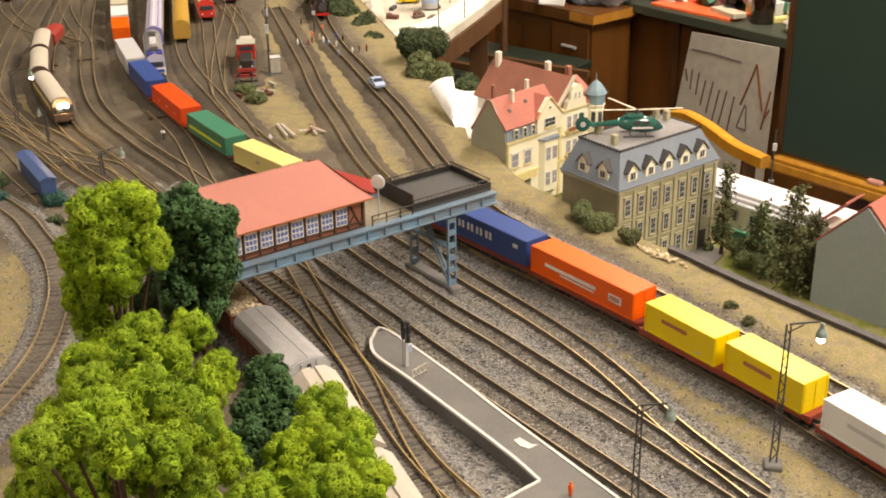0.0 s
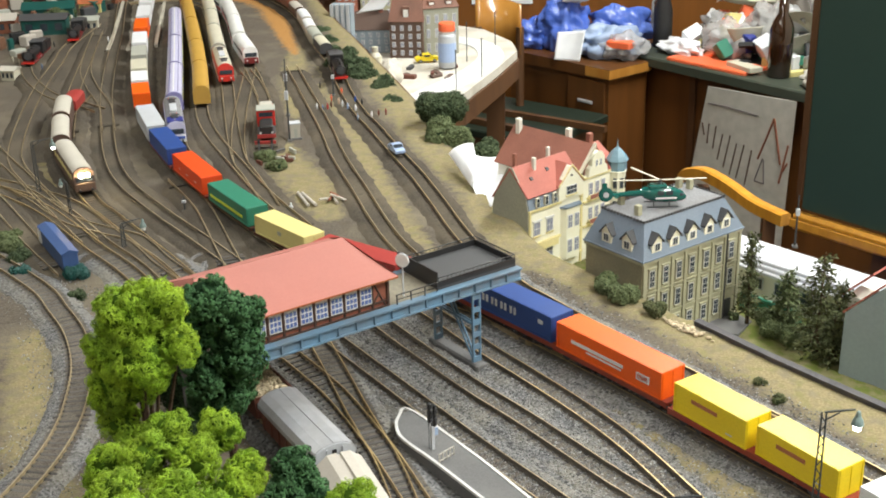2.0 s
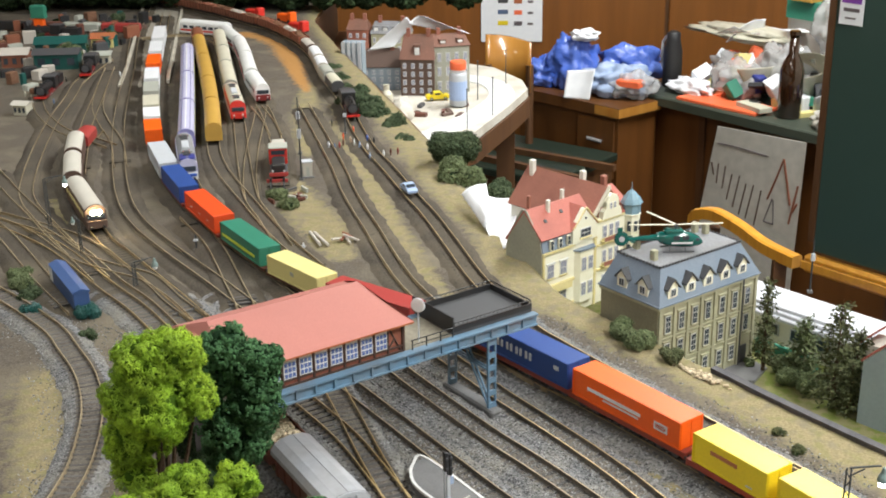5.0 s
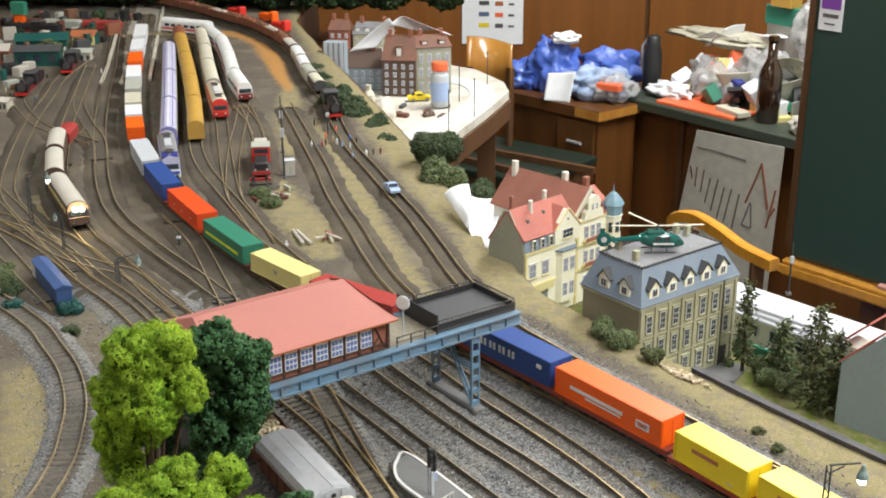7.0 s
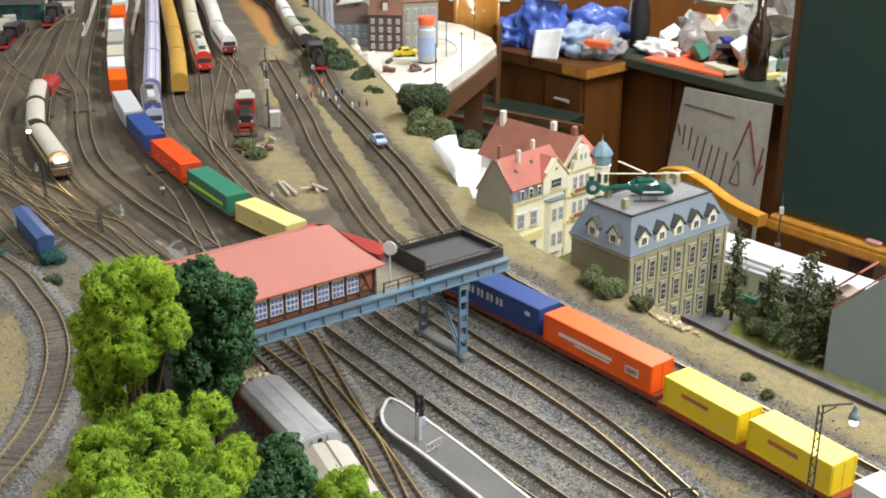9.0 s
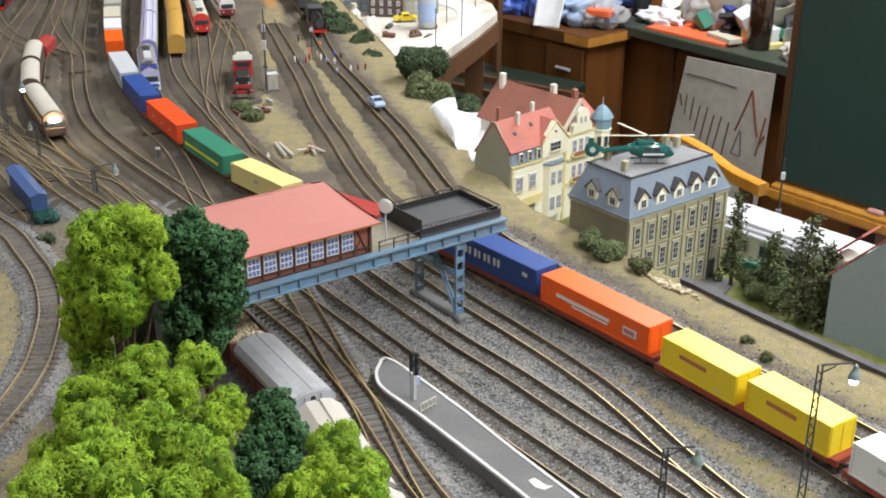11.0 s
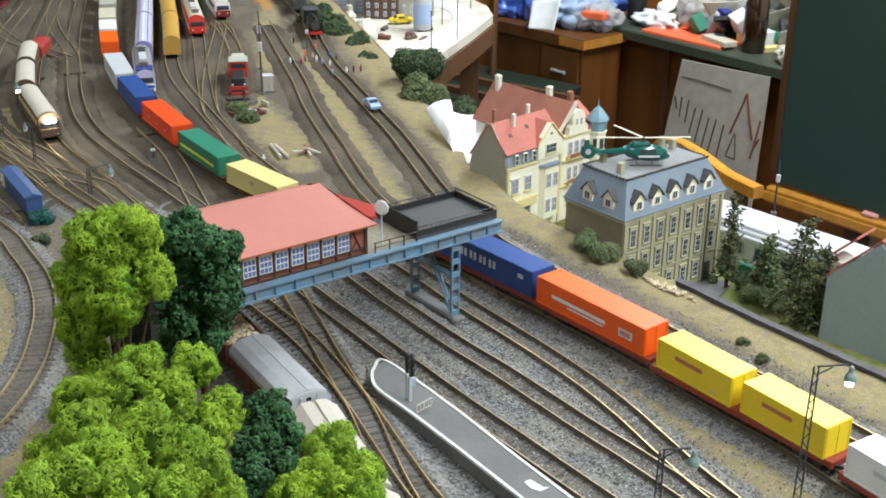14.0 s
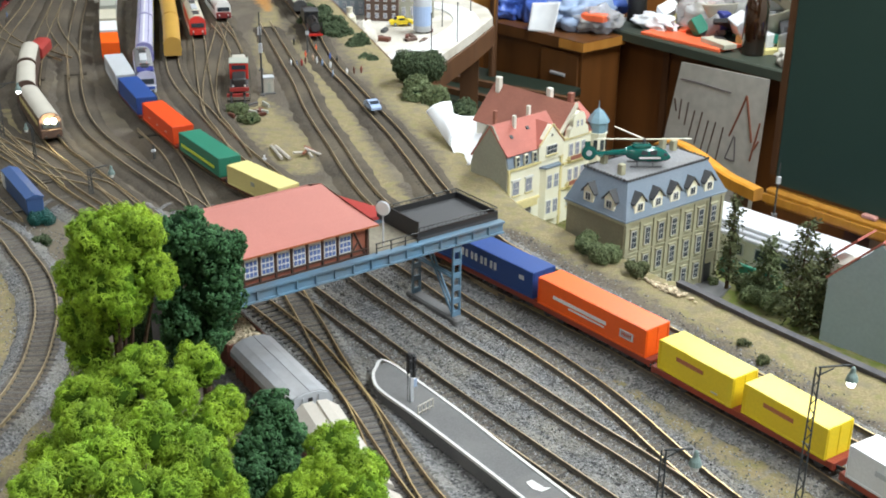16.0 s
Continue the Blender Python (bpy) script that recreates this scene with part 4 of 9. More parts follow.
def signal_box():
    t = thing("signal_box", "timber-framed red-brown signal box with salmon roof and white windows", "signal box", BR)
    u0, u1, v0, v1, z0, z1 = -0.222, -0.083, 0.0055, 0.092, 0.0803, 0.1035
    part("wall", Geo().box(u0, u1, v0, v1, z0, z1), "brick", t)
    # windows between posts on the front
    n = 9
    w = 0.0127
    start = u1 - 0.0155
    for k in range(n):
        b = start - k * (w + 0.0006)
        a = b - w + 0.0022
        win = part("window", Geo().box(a, b, v0 - 0.0012, v0 - 0.0002, z0 + 0.0062, z1 - 0.0022), "white", t, "white many-paned window")
        for i in range(3):
            for j in range(3):
                x0 = a + 0.0008 + i * (b - a - 0.0008) / 3
                zz = z0 + 0.0072 + j * (z1 - z0 - 0.0098) / 3
                part("pane", Geo().box(x0, x0 + (b - a) / 3 - 0.0011, v0 - 0.0016, v0 - 0.0012, zz, zz + (z1 - z0 - 0.0098) / 3 - 0.0012), "bluewin", win)
        part("post", Geo().box(a - 0.0018, a - 0.0004, v0 - 0.0018, v0, z0 + 0.0005, z1), "beam", t, "dark brown timber")
    for a in ((u0, u1, v0 - 0.0016, v0, z0 + 0.0046, z0 + 0.0058), (u0, u1, v0 - 0.0016, v0, z1 - 0.0016, z1 - 0.0001), (u0, u1, v0 - 0.0016, v0, z0 + 0.0002, z0 + 0.0014), (u1 - 0.0016, u1 + 0.0006, v0 - 0.0018, v0 + 0.001, z0, z1), (u1 - 0.0154, u1 - 0.0142, v0 - 0.0018, v0, z0, z1)):
        part("beam", Geo().box(*a), "beam", t, "dark brown timber")
    for a, b in (((u1 - 0.013, z0 + 0.0225), (u1 - 0.003, z0 + 0.0015)), ((u1 - 0.014, z0 + 0.005), (u1 - 0.008, z0 + 0.013))):
        part("brace", Geo().rod((a[0], v0 - 0.0004, a[1]), (b[0], v0 - 0.0004, b[1]), 0.0009, 4), "beam", t)
    for v in (0.03, 0.055):
        part("beam", Geo().box(u1, u1 + 0.0012, v, v + 0.0014, z0, z1), "beam", t)
    part("door", Geo().box(u1 + 0.0001, u1 + 0.001, 0.014, 0.024, z0 + 0.0004, z0 + 0.019), "brownload", t, "dark red-brown door")
    # hipped roof with a soft sag
    g = Geo()
    e, r, rv, ev = 0.1058, 0.1215, 0.064, 0.105
    L, R, F = -0.232, -0.0765, -0.0012
    nx, ny = 16, 8
    for sgn, vv0, vv1 in ((1, F, rv), (-1, ev, rv)):
        vs, fs = [], []
        for j in range(ny + 1):
            s = j / ny
            for i in range(nx + 1):
                a = L + 0.012 * s
                b = R - 0.011 * s
                x = a + (b - a) * i / nx
                z = e + (r - e) * (s ** 1.12) - 0.0008 * math.sin(s * math.pi) + 0.0003 * noise.noise((x * 60, s * 4, sgn))
                vs.append((x, vv0 + (vv1 - vv0) * s, z))
        for j in range(ny):
            for i in range(nx):
                q = (j * (nx + 1) + i, j * (nx + 1) + i + 1, (j + 1) * (nx + 1) + i + 1, (j + 1) * (nx + 1) + i)
                fs.append(q if sgn > 0 else q[::-1])
        g.add(vs, fs)
    for x, dx in ((L, 0.012), (R, -0.011)):
        g.add([(x, F, e), (x + dx, rv, r), (x, ev, e)], [(0, 1, 2)])
    part("roof", g, "salmon", t, "smooth salmon-red roof", smooth=False)
    part("eave_board", Geo().box(L, R, F + 0.0002, ev, e - 0.0016, e - 0.0002), "rust", t, "thin orange-brown eave board")
    part("chimney", Geo().box(-0.242, -0.232, 0.05, 0.06, 0.0803, 0.118, 0.001), "brick", t)
    part("annex", Geo().box(-0.25, -0.2225, 0.05, 0.085, 0.0803, 0.098), "brick", t, "small brick annex")
    part("annex_roof", Geo().box(-0.253, -0.2335, 0.047, 0.088, 0.0982, 0.1007, 0.001), "salmon", t)


signal_box()


# ---- containers and wagons ----
def place_on(line, s, z=RAILTOP):
    """A pose on a track at the distance s along it, facing on."""
    c = SMOOTH[line]
    L = np.concatenate([[0], np.cumsum(np.linalg.norm(np.diff(c, axis=0), axis=1))])
    p = [np.interp(s, L, c[:, k]) for k in range(2)]
    a = [np.interp(s + 0.03, L, c[:, k]) - np.interp(s - 0.03, L, c[:, k]) for k in range(2)]
    return at(p[0], p[1], z, math.degrees(math.atan2(a[1], a[0])))


def along(line, x, y):
    """How far along a track the point nearest to x, y lies."""
    c = SMOOTH[line]
    L = np.concatenate([[0], np.cumsum(np.linalg.norm(np.diff(c, axis=0), axis=1))])
    return float(L[np.argmin((c[:, 0] - x) ** 2 + (c[:, 1] - y) ** 2)])


def wheelset(t, x):
    g = part("bogie", Geo().box(x - 0.012, x + 0.012, -0.0095, 0.0095, 0.003, 0.006, 0.001), "black", t)
    for dx in (-0.008, 0.008):
        for s in (-1, 1):
            part("wheel", Geo().rod((x + dx, s * 0.0078, 0.0045), (x + dx, s * 0.0098, 0.0045), 0.0045, 12), "darkgrey", g)


def flat_wagon(m, length, mat="wagonred", label="red container flat wagon on the track"):
    t = thing("flat_wagon", label, "wagon", m, "container train")
    h = length / 2
    for s in (-1, 1):
        part("side_sill", Geo().box(-h, h, s * 0.0125 - 0.0012, s * 0.0125 + 0.0012, 0.0068, 0.0118), mat, t)
    part("floor", Geo().box(-h, h, -0.0113, 0.0113, 0.0095, 0.0114), mat, t)
    for s in (-1, 1):
        part("end_sill", Geo().box(s * h - 0.0015, s * h + 0.0015, -0.0138, 0.0138, 0.006, 0.0122, 0.0004), mat, t)
        for y in (-0.009, 0.009):
            part("buffer", Geo().rod((s * (h + 0.0015), y, 0.0085), (s * (h + 0.006), y, 0.0085), 0.0014, 8), "black", t)
        wheelset(t, s * (h - 0.02))
    part("brake_gear", Geo().box(-0.02, 0.02, -0.006, 0.006, 0.004, 0.0095), "black", t)
    return t


def container(m, length, mat, label, marks=(), height=0.0295, ribs=True):
    """A ribbed freight box; marks are bars on its long sides: x, z, width, height, material."""
    t = thing("shipping_container", label, "container", m, "containers")
    h, w = length / 2, 0.0121
    part("body", Geo().box(-h, h, -w, w, 0.0, height, 0.0004), mat, t)
    for s in (-1, 1):
        for x in (-h, h - 0.0012):
            part("corner_post", Geo().box(x, x + 0.0012, s * (w + 0.0002) - 0.0005, s * (w + 0.0002) + 0.0005, 0.0003, height - 0.0003), mat, t)
        for z in (0.0002, height - 0.0017):
            part("side_rail", Geo().box(-h + 0.0013, h - 0.0013, s * (w + 0.0002) - 0.0004, s * (w + 0.0002) + 0.0004, z, z + 0.0015), mat, t)
        if ribs:
            n = int(length / 0.0052)
            g = Geo()
            for i in range(n):
                x = -h + 0.003 + i * (length - 0.006) / n
                g.box(x, x + 0.0022, s * w - 0.0002, s * w + 0.0002, 0.0018, height - 0.0018)
            part("side_ribs", g, mat, t)
        for x, z, a, b, mm in marks:
            z, b = z * height / 0.0295, b * height / 0.0295
            part("marking", Geo().box(-s * x - a / 2, -s * x + a / 2, s * (w + 0.00045) - 0.0002, s * (w + 0.00045) + 0.0002, z - b / 2, z + b / 2), mm, t, "painted marking")
    for s in (-1, 1):
        for y in (-0.0116, -0.0005, 0.0106):
            part("door_bar", Geo().box(s * (h + 0.0002) - 0.0003, s * (h + 0.0002) + 0.0003, y, y + 0.001, 0.001, height - 0.001), mat, t)
    return t


def train():
    loads = [  # from, to (distance along the main line from the anchor), colour, label, marks
        ((0.007, 1.184), (0.114, 1.081), "blue", "dark blue container with white lettering bars", [(-0.036 + k * 0.0125 + d, 0.0165, 0.0028, 0.0085, "boxwhite") for k in range(6) for d in (-0.0026, 0.0026)] + [(0.062, 0.0185, 0.006, 0.0045, "boxwhite")]),
        ((0.123, 1.074), (0.199, 0.981), "orange", "bright orange container with pale lettering bars", [(-0.012, 0.015, 0.06, 0.0035, "boxwhite"), (-0.004, 0.0105, 0.04, 0.0015, "boxwhite"), (0.04, 0.014, 0.014, 0.008, "boxwhite"), (0.04, 0.014, 0.011, 0.005, "redorange")]),
        ((0.210, 0.971), (0.253, 0.913), "yellow", "bright yellow container with a red lettering bar", [(-0.005, 0.019, 0.026, 0.004, "rust"), (0.02, 0.006, 0.006, 0.0012, "silvergrey")]),
        ((0.260, 0.910), (0.303, 0.850), "yellow", "bright yellow container with a red lettering bar", [(-0.005, 0.019, 0.026, 0.004, "rust"), (0.02, 0.006, 0.006, 0.0012, "silvergrey")]),
        ((0.316, 0.834), (0.357, 0.775), "boxwhite", "white container with grey lettering bars", [(0.0, 0.018, 0.03, 0.004, "silvergrey")]),
        ((0.363, 0.767), (0.406, 0.706), "blue", "dark blue container with white lettering bars", [(0.0, 0.015, 0.04, 0.006, "boxwhite")]),
        ((-0.101, 1.300), (-0.015, 1.243), "boxred", "dark red ribbed container on a flat wagon", []),
        ((-0.174, 1.364), (-0.109, 1.307), "paleyellow", "pale yellow container with a dark mark", [(0.0, 0.017, 0.006, 0.006, "wagongrey")]),
        ((-0.255, 1.464), (-0.188, 1.378), "green", "green container with a yellow stripe", [(-0.004, 0.011, 0.09, 0.0045, "limeyellow")]),
        ((-0.330, 1.572), (-0.269, 1.480), "redorange", "red-orange container with white marks", [(0.03, 0.012, 0.006, 0.0012, "boxwhite"), (0.0, 0.012, 0.006, 0.0012, "boxwhite"), (-0.03, 0.012, 0.006, 0.0012, "boxwhite")]),
        ((-0.392, 1.676), (-0.340, 1.589), "blue", "faded dark blue container on a flat wagon", []),
        ((-0.450, 1.792), (-0.398, 1.686), "silvergrey", "pale grey container on a flat wagon", []),
        ((-0.497, 1.917), (-0.476, 1.855), "orange", "orange container on a flat wagon", []),
        ((-0.525, 1.995), (-0.504, 1.934), "boxwhite", "white container on a flat wagon", []),
        ((-0.554, 2.078), (-0.531, 2.007), "cream2", "cream container with a blue band", []),
        ((-0.585, 2.177), (-0.561, 2.104), "wagongrey", "grey container on a flat wagon", []),
        ((-0.616, 2.291), (-0.593, 2.198), "boxwhite", "white container on a flat wagon", []),
        ((-0.652, 2.416), (-0.626, 2.327), "orange", "orange container on a flat wagon", []),
        ((-0.689, 2.546), (-0.657, 2.442), "boxwhite", "white container on a flat wagon", []),
        ((-0.730, 2.717), (-0.697, 2.582), "boxwhite", "white container on a flat wagon", []),
    ]
    wagons = [(0, 0, 1), (1, 1, 1), (2, 3, 0), (4, 5, 0), (6, 6, 2), (7, 7, 2), (8, 8, 2), (9, 9, 1), (10, 10, 1), (11, 11, 2), (12, 13, 2), (14, 15, 2), (16, 17, 2), (18, 18, 2), (19, 19, 2)]
    spans = []
    for k_, (a, b, mat, label, marks) in enumerate(loads):
        sa, sb = along("main", *a), along("main", *b)
        spans.append((sa, sb))
        L = abs(sb - sa)
        front = b[1] < 1.19
        container(place_on("main", (sa + sb) / 2, RAILTOP + (0.0106 if front else 0.0062)), L, mat, label, marks, 0.0237 if front else 0.021, k_ in (6, 9))
    for i, j, k in wagons:
        s = spans[i] + spans[j]
        a, b = min(s) - 0.004, max(s) + 0.004
        flat_wagon(place_on("main", (a + b) / 2) @ Matrix.Diagonal((1.0, 0.87, 0.88 if loads[j][1][1] < 1.19 else 0.51, 1.0)), b - a, ("wagonred", "redorange", "wagonbrown")[k] if k != 1 else "wagonred", ("red", "red", "brown")[k] + " container flat wagon on the track")


train()


# ---- foliage ----
RNG = np.random.default_rng(7)


def crown_strands(blobs, density, length, width, curl=0.5, gap=0.0, scatter=0.0):
    """Curled ribbons on the skin of a cluster of balls: verts and faces."""
    B = np.array(blobs, float)
    P, N = [], []
    for b in B:
        n = int(density * (b[3] * 1000) ** 2)
        d = RNG.normal(size=(n, 3))
        d /= np.linalg.norm(d, axis=1)[:, None]
        lump = np.array([noise.noise(tuple(q * 2.6 + b[:3] * 90)) for q in d])
        r = b[3] * (1.0 + 0.2 * lump - 0.28 * RNG.random(n) ** 2 + scatter * RNG.random(n) ** 3)
        p = b[:3] + d * r[:, None]
        keep = np.ones(n, bool)
        for o in B:
            if o is not b and not np.allclose(o, b):
                keep &= np.linalg.norm(p - o[:3], axis=1) > o[3] * 0.72
        if gap > 0:
            g = np.array([noise.noise(tuple(q * 130.0)) for q in p])
            keep &= g < gap
        P.append(p[keep])
        N.append(d[keep])
    P, N = np.vstack(P), np.vstack(N)
    n = len(P)
    t = RNG.normal(size=(n, 3))
    t -= N * np.sum(t * N, axis=1)[:, None]
    t /= np.linalg.norm(t, axis=1)[:, None]
    # each strand is an arc that lies on the ball and lifts off it a little
    up = N + RNG.normal(size=(n, 3)) * 0.45
    up -= t * np.sum(up * t, axis=1)[:, None]
    up /= np.linalg.norm(up, axis=1)[:, None]
    b = np.cross(t, up)
    turn = (RNG.random(n) - 0.5)[:, None] * 2 * curl
    L = length * (0.6 + 0.8 * RNG.random(n))[:, None]
    lift = (RNG.random(n)[:, None] * 0.55 - 0.1) * L
    k = 5
    rows = []
    wid = width * (0.7 + 0.6 * RNG.random(n))[:, None]
    for i in range(k):
        q = i / (k - 1) - 0.5
        ang = turn * q * 2.6
        c = P + t * (np.sin(ang) / (turn * 2.6 + 1e-6)) * L + b * ((1 - np.cos(ang)) / (turn * 2.6 + 1e-6)) * L + up * lift * (1 - 4 * q * q)
        dirn = t * np.cos(ang) + b * np.sin(ang)
        across = np.cross(dirn, up)
        ww = wid * (1 - 1.6 * abs(q) ** 2) / 2
        rows += [c - across * ww, c + up * ww * 0.8, c + across * ww]
    V = np.stack(rows, 1).reshape(-1, 3)
    base = np.arange(n) * 3 * k
    F = []
    for i in range(k - 1):
        for j in (0, 1):
            F.append(np.stack([base + 3 * i + j, base + 3 * i + j + 1, base + 3 * i + j + 4, base + 3 * i + j + 3], 1))
    return V, np.concatenate(F)


def clumps(blobs, n=26, r=0.3, seed=1):
    """Smaller balls on the skin of each ball, for a knobbly outline."""
    rng = np.random.default_rng(seed)
    out = []
    for b in blobs:
        k = n
        for i in range(k):
            a = 1 - 2 * (i + 0.5) / k
            ph = i * 2.39996 + rng.random() * 0.6
            q = math.sqrt(max(0.0, 1 - a * a))
            d = b[3] * rng.uniform(0.72, 0.98)
            out.append((b[0] + d * q * math.cos(ph), b[1] + d * q * math.sin(ph), b[2] + d * a, b[3] * r * rng.uniform(0.75, 1.3)))
    keep = []
    for c in out:
        if not any((c[0] - o[0]) ** 2 + (c[1] - o[1]) ** 2 + (c[2] - o[2]) ** 2 < (o[3] * 0.7) ** 2 for o in blobs):
            keep.append(c)
    return keep


def np_mesh(name, V, F, smooth=False):
    me = bpy.data.meshes.new(name)
    me.from_pydata(V.tolist(), [], F.tolist())
    if smooth:
        me.shade_smooth()
    me.update()
    return me


def lumpy(geo, c, r, seed, n=10, amount=0.25):
    """A lumpy rounded mass."""
    v, f = [], []
    m = n * 2
    for j in range(n + 1):
        a = math.pi * j / n
        for i in range(m):
            b = math.tau * i / m
            d = Vector((math.sin(a) * math.cos(b), math.sin(a) * math.sin(b), math.cos(a)))
            v.append(Vector(c) + d * r * (1 + amount * noise.noise(d * 2.3 + Vector((seed, 0, 0)))))
    for j in range(n):
        f += [(j * m + i, (j + 1) * m + i, (j + 1) * m + (i + 1) % m, j * m + (i + 1) % m) for i in range(m)]
    geo.add(v, f)


def tree(name, label, blobs, mat, core, foot, density=12.0, length=0.0034, width=0.0005, core_r=0.86, curl=1.25, gap=0.3, ground=0.0, scatter=0.08):
    t = thing(name, label, "tree" if name == "tree" else "bush")
    shrunk = [(b[0], b[1], b[2] - 0.003, b[3] * 0.87) for b in blobs]
    blobs = shrunk
    g = Geo()
    cx = np.mean([b[:3] for b in blobs], axis=0)
    top = Vector(cx)
    fz = Vector((foot[0], foot[1], ground))
    g.rod(fz, fz.lerp(top, 0.6), 0.0042, 8, 0.0028)
    g.rod(fz.lerp(top, 0.58), top, 0.0029, 8, 0.0016)
    for b in blobs:
        g.rod(fz.lerp(top, 0.55), Vector(b[:3]), 0.0018, 5, 0.0006)
    part("trunk", g, "bark", t)
    # solid filler balls, coloured dark as the shade between the strands
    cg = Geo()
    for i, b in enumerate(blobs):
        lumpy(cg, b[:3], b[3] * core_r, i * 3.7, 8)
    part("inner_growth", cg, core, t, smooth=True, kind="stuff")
    V, F = crown_strands(clumps(shrunk, 20, 0.36), density, length, width, curl, gap, scatter)
    part("crown", np_mesh("crown", V, F, True), mat, t, kind="stuff")
    return t


T1 = [(-0.122, 0.7, 0.222, 0.0165), (-0.106, 0.704, 0.226, 0.014), (-0.131, 0.7, 0.201, 0.0155), (-0.115, 0.692, 0.199, 0.0165), (-0.096, 0.7, 0.205, 0.0118), (-0.135, 0.7, 0.179, 0.0145), (-0.126, 0.7, 0.178, 0.0115), (-0.134, 0.702, 0.157, 0.0112), (-0.116, 0.71, 0.21, 0.02)]
T2 = [(-0.101, 0.775, 0.197, 0.0134), (-0.087, 0.775, 0.186, 0.0154), (-0.11, 0.775, 0.173, 0.0129), (-0.086, 0.775, 0.161, 0.0169), (-0.103, 0.77, 0.149, 0.017), (-0.092, 0.775, 0.137, 0.0148), (-0.107, 0.775, 0.127, 0.0126), (-0.074, 0.775, 0.191, 0.0072), (-0.111, 0.775, 0.189, 0.0103), (-0.077, 0.775, 0.177, 0.0084)]
T3 = [(-0.098, 0.67, 0.169, 0.0123), (-0.071, 0.67, 0.171, 0.0114), (-0.106, 0.655, 0.163, 0.0134), (-0.079, 0.65, 0.167, 0.0119), (-0.056, 0.66, 0.154, 0.0114), (-0.128, 0.66, 0.157, 0.0105), (-0.131, 0.66, 0.145, 0.0108), (-0.138, 0.65, 0.13, 0.012), (-0.122, 0.645, 0.142, 0.013), (-0.062, 0.645, 0.149, 0.0127), (-0.052, 0.61, 0.148, 0.0113), (-0.062, 0.61, 0.155, 0.0149), (-0.077, 0.61, 0.169, 0.0140)]
T3B = [(-0.109, 0.62, 0.167, 0.0113), (-0.09, 0.585, 0.174, 0.0129), (-0.098, 0.56, 0.18, 0.0123), (-0.098, 0.53, 0.193, 0.0095), (-0.074, 0.555, 0.178, 0.0125), (-0.061, 0.57, 0.164, 0.0138), (-0.136, 0.630, 0.123, 0.0145), (-0.109, 0.610, 0.117, 0.0160), (-0.092, 0.630, 0.114, 0.0150), (-0.067, 0.620, 0.108, 0.0160), (-0.056, 0.650, 0.104, 0.0130), (-0.135, 0.600, 0.120, 0.0130), (-0.086, 0.660, 0.111, 0.0130)]
T4 = [(-0.01, 0.7, 0.107, 0.0148), (0.006, 0.695, 0.097, 0.0124), (-0.016, 0.68, 0.099, 0.0144), (0.007, 0.67, 0.098, 0.0142), (-0.026, 0.67, 0.097, 0.0128), (0.002, 0.63, 0.1, 0.0165), (0.023, 0.66, 0.092, 0.0085), (-0.028, 0.660, 0.084, 0.0140), (-0.003, 0.640, 0.090, 0.0160), (0.016, 0.650, 0.085, 0.0140), (-0.036, 0.630, 0.095, 0.0140)]
T5 = [(-0.053, 0.755, 0.095, 0.0135), (-0.044, 0.75, 0.081, 0.0129), (-0.059, 0.74, 0.08, 0.0143), (-0.06, 0.72, 0.07, 0.0171), (-0.043, 0.73, 0.072, 0.0142)]
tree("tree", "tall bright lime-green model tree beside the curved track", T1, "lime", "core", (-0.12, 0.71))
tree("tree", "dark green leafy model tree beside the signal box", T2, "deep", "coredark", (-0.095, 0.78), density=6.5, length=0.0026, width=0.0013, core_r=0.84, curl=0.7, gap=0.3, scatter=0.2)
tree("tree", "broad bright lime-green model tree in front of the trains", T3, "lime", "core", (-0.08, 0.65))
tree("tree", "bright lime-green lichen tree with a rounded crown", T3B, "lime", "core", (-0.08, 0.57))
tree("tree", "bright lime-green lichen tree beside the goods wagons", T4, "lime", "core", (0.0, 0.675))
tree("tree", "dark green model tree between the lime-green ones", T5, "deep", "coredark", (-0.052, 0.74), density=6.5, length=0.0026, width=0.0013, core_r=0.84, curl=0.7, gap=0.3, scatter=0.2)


def bush(x, y, r, mat, label, seed, z=0.0, flat=0.75, n=5, density=7.0, length=0.0035, width=0.0014, core="coredark", name="bush"):
    rr = random.Random(seed)
    bl = []
    for k in range(n):
        a, d = rr.random() * math.tau, r * 0.75 * math.sqrt(rr.random())
        q = r * rr.uniform(0.4, 0.62)
        bl.append((x + d * math.cos(a), y + d * math.sin(a), z + q * flat + rr.random() * r * 0.45 * flat, q))
    t = thing(name, label, "bush")
    # dark filler lumps under the leaves, in place of shade inside the bush
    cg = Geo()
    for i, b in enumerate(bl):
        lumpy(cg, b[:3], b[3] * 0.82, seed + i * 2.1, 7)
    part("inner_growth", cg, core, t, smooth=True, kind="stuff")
    V, F = crown_strands(bl, density, length, width, 0.8, 0.6, 0.15)
    part("crown", np_mesh("crown", V, F), mat, t, kind="stuff")
    return t


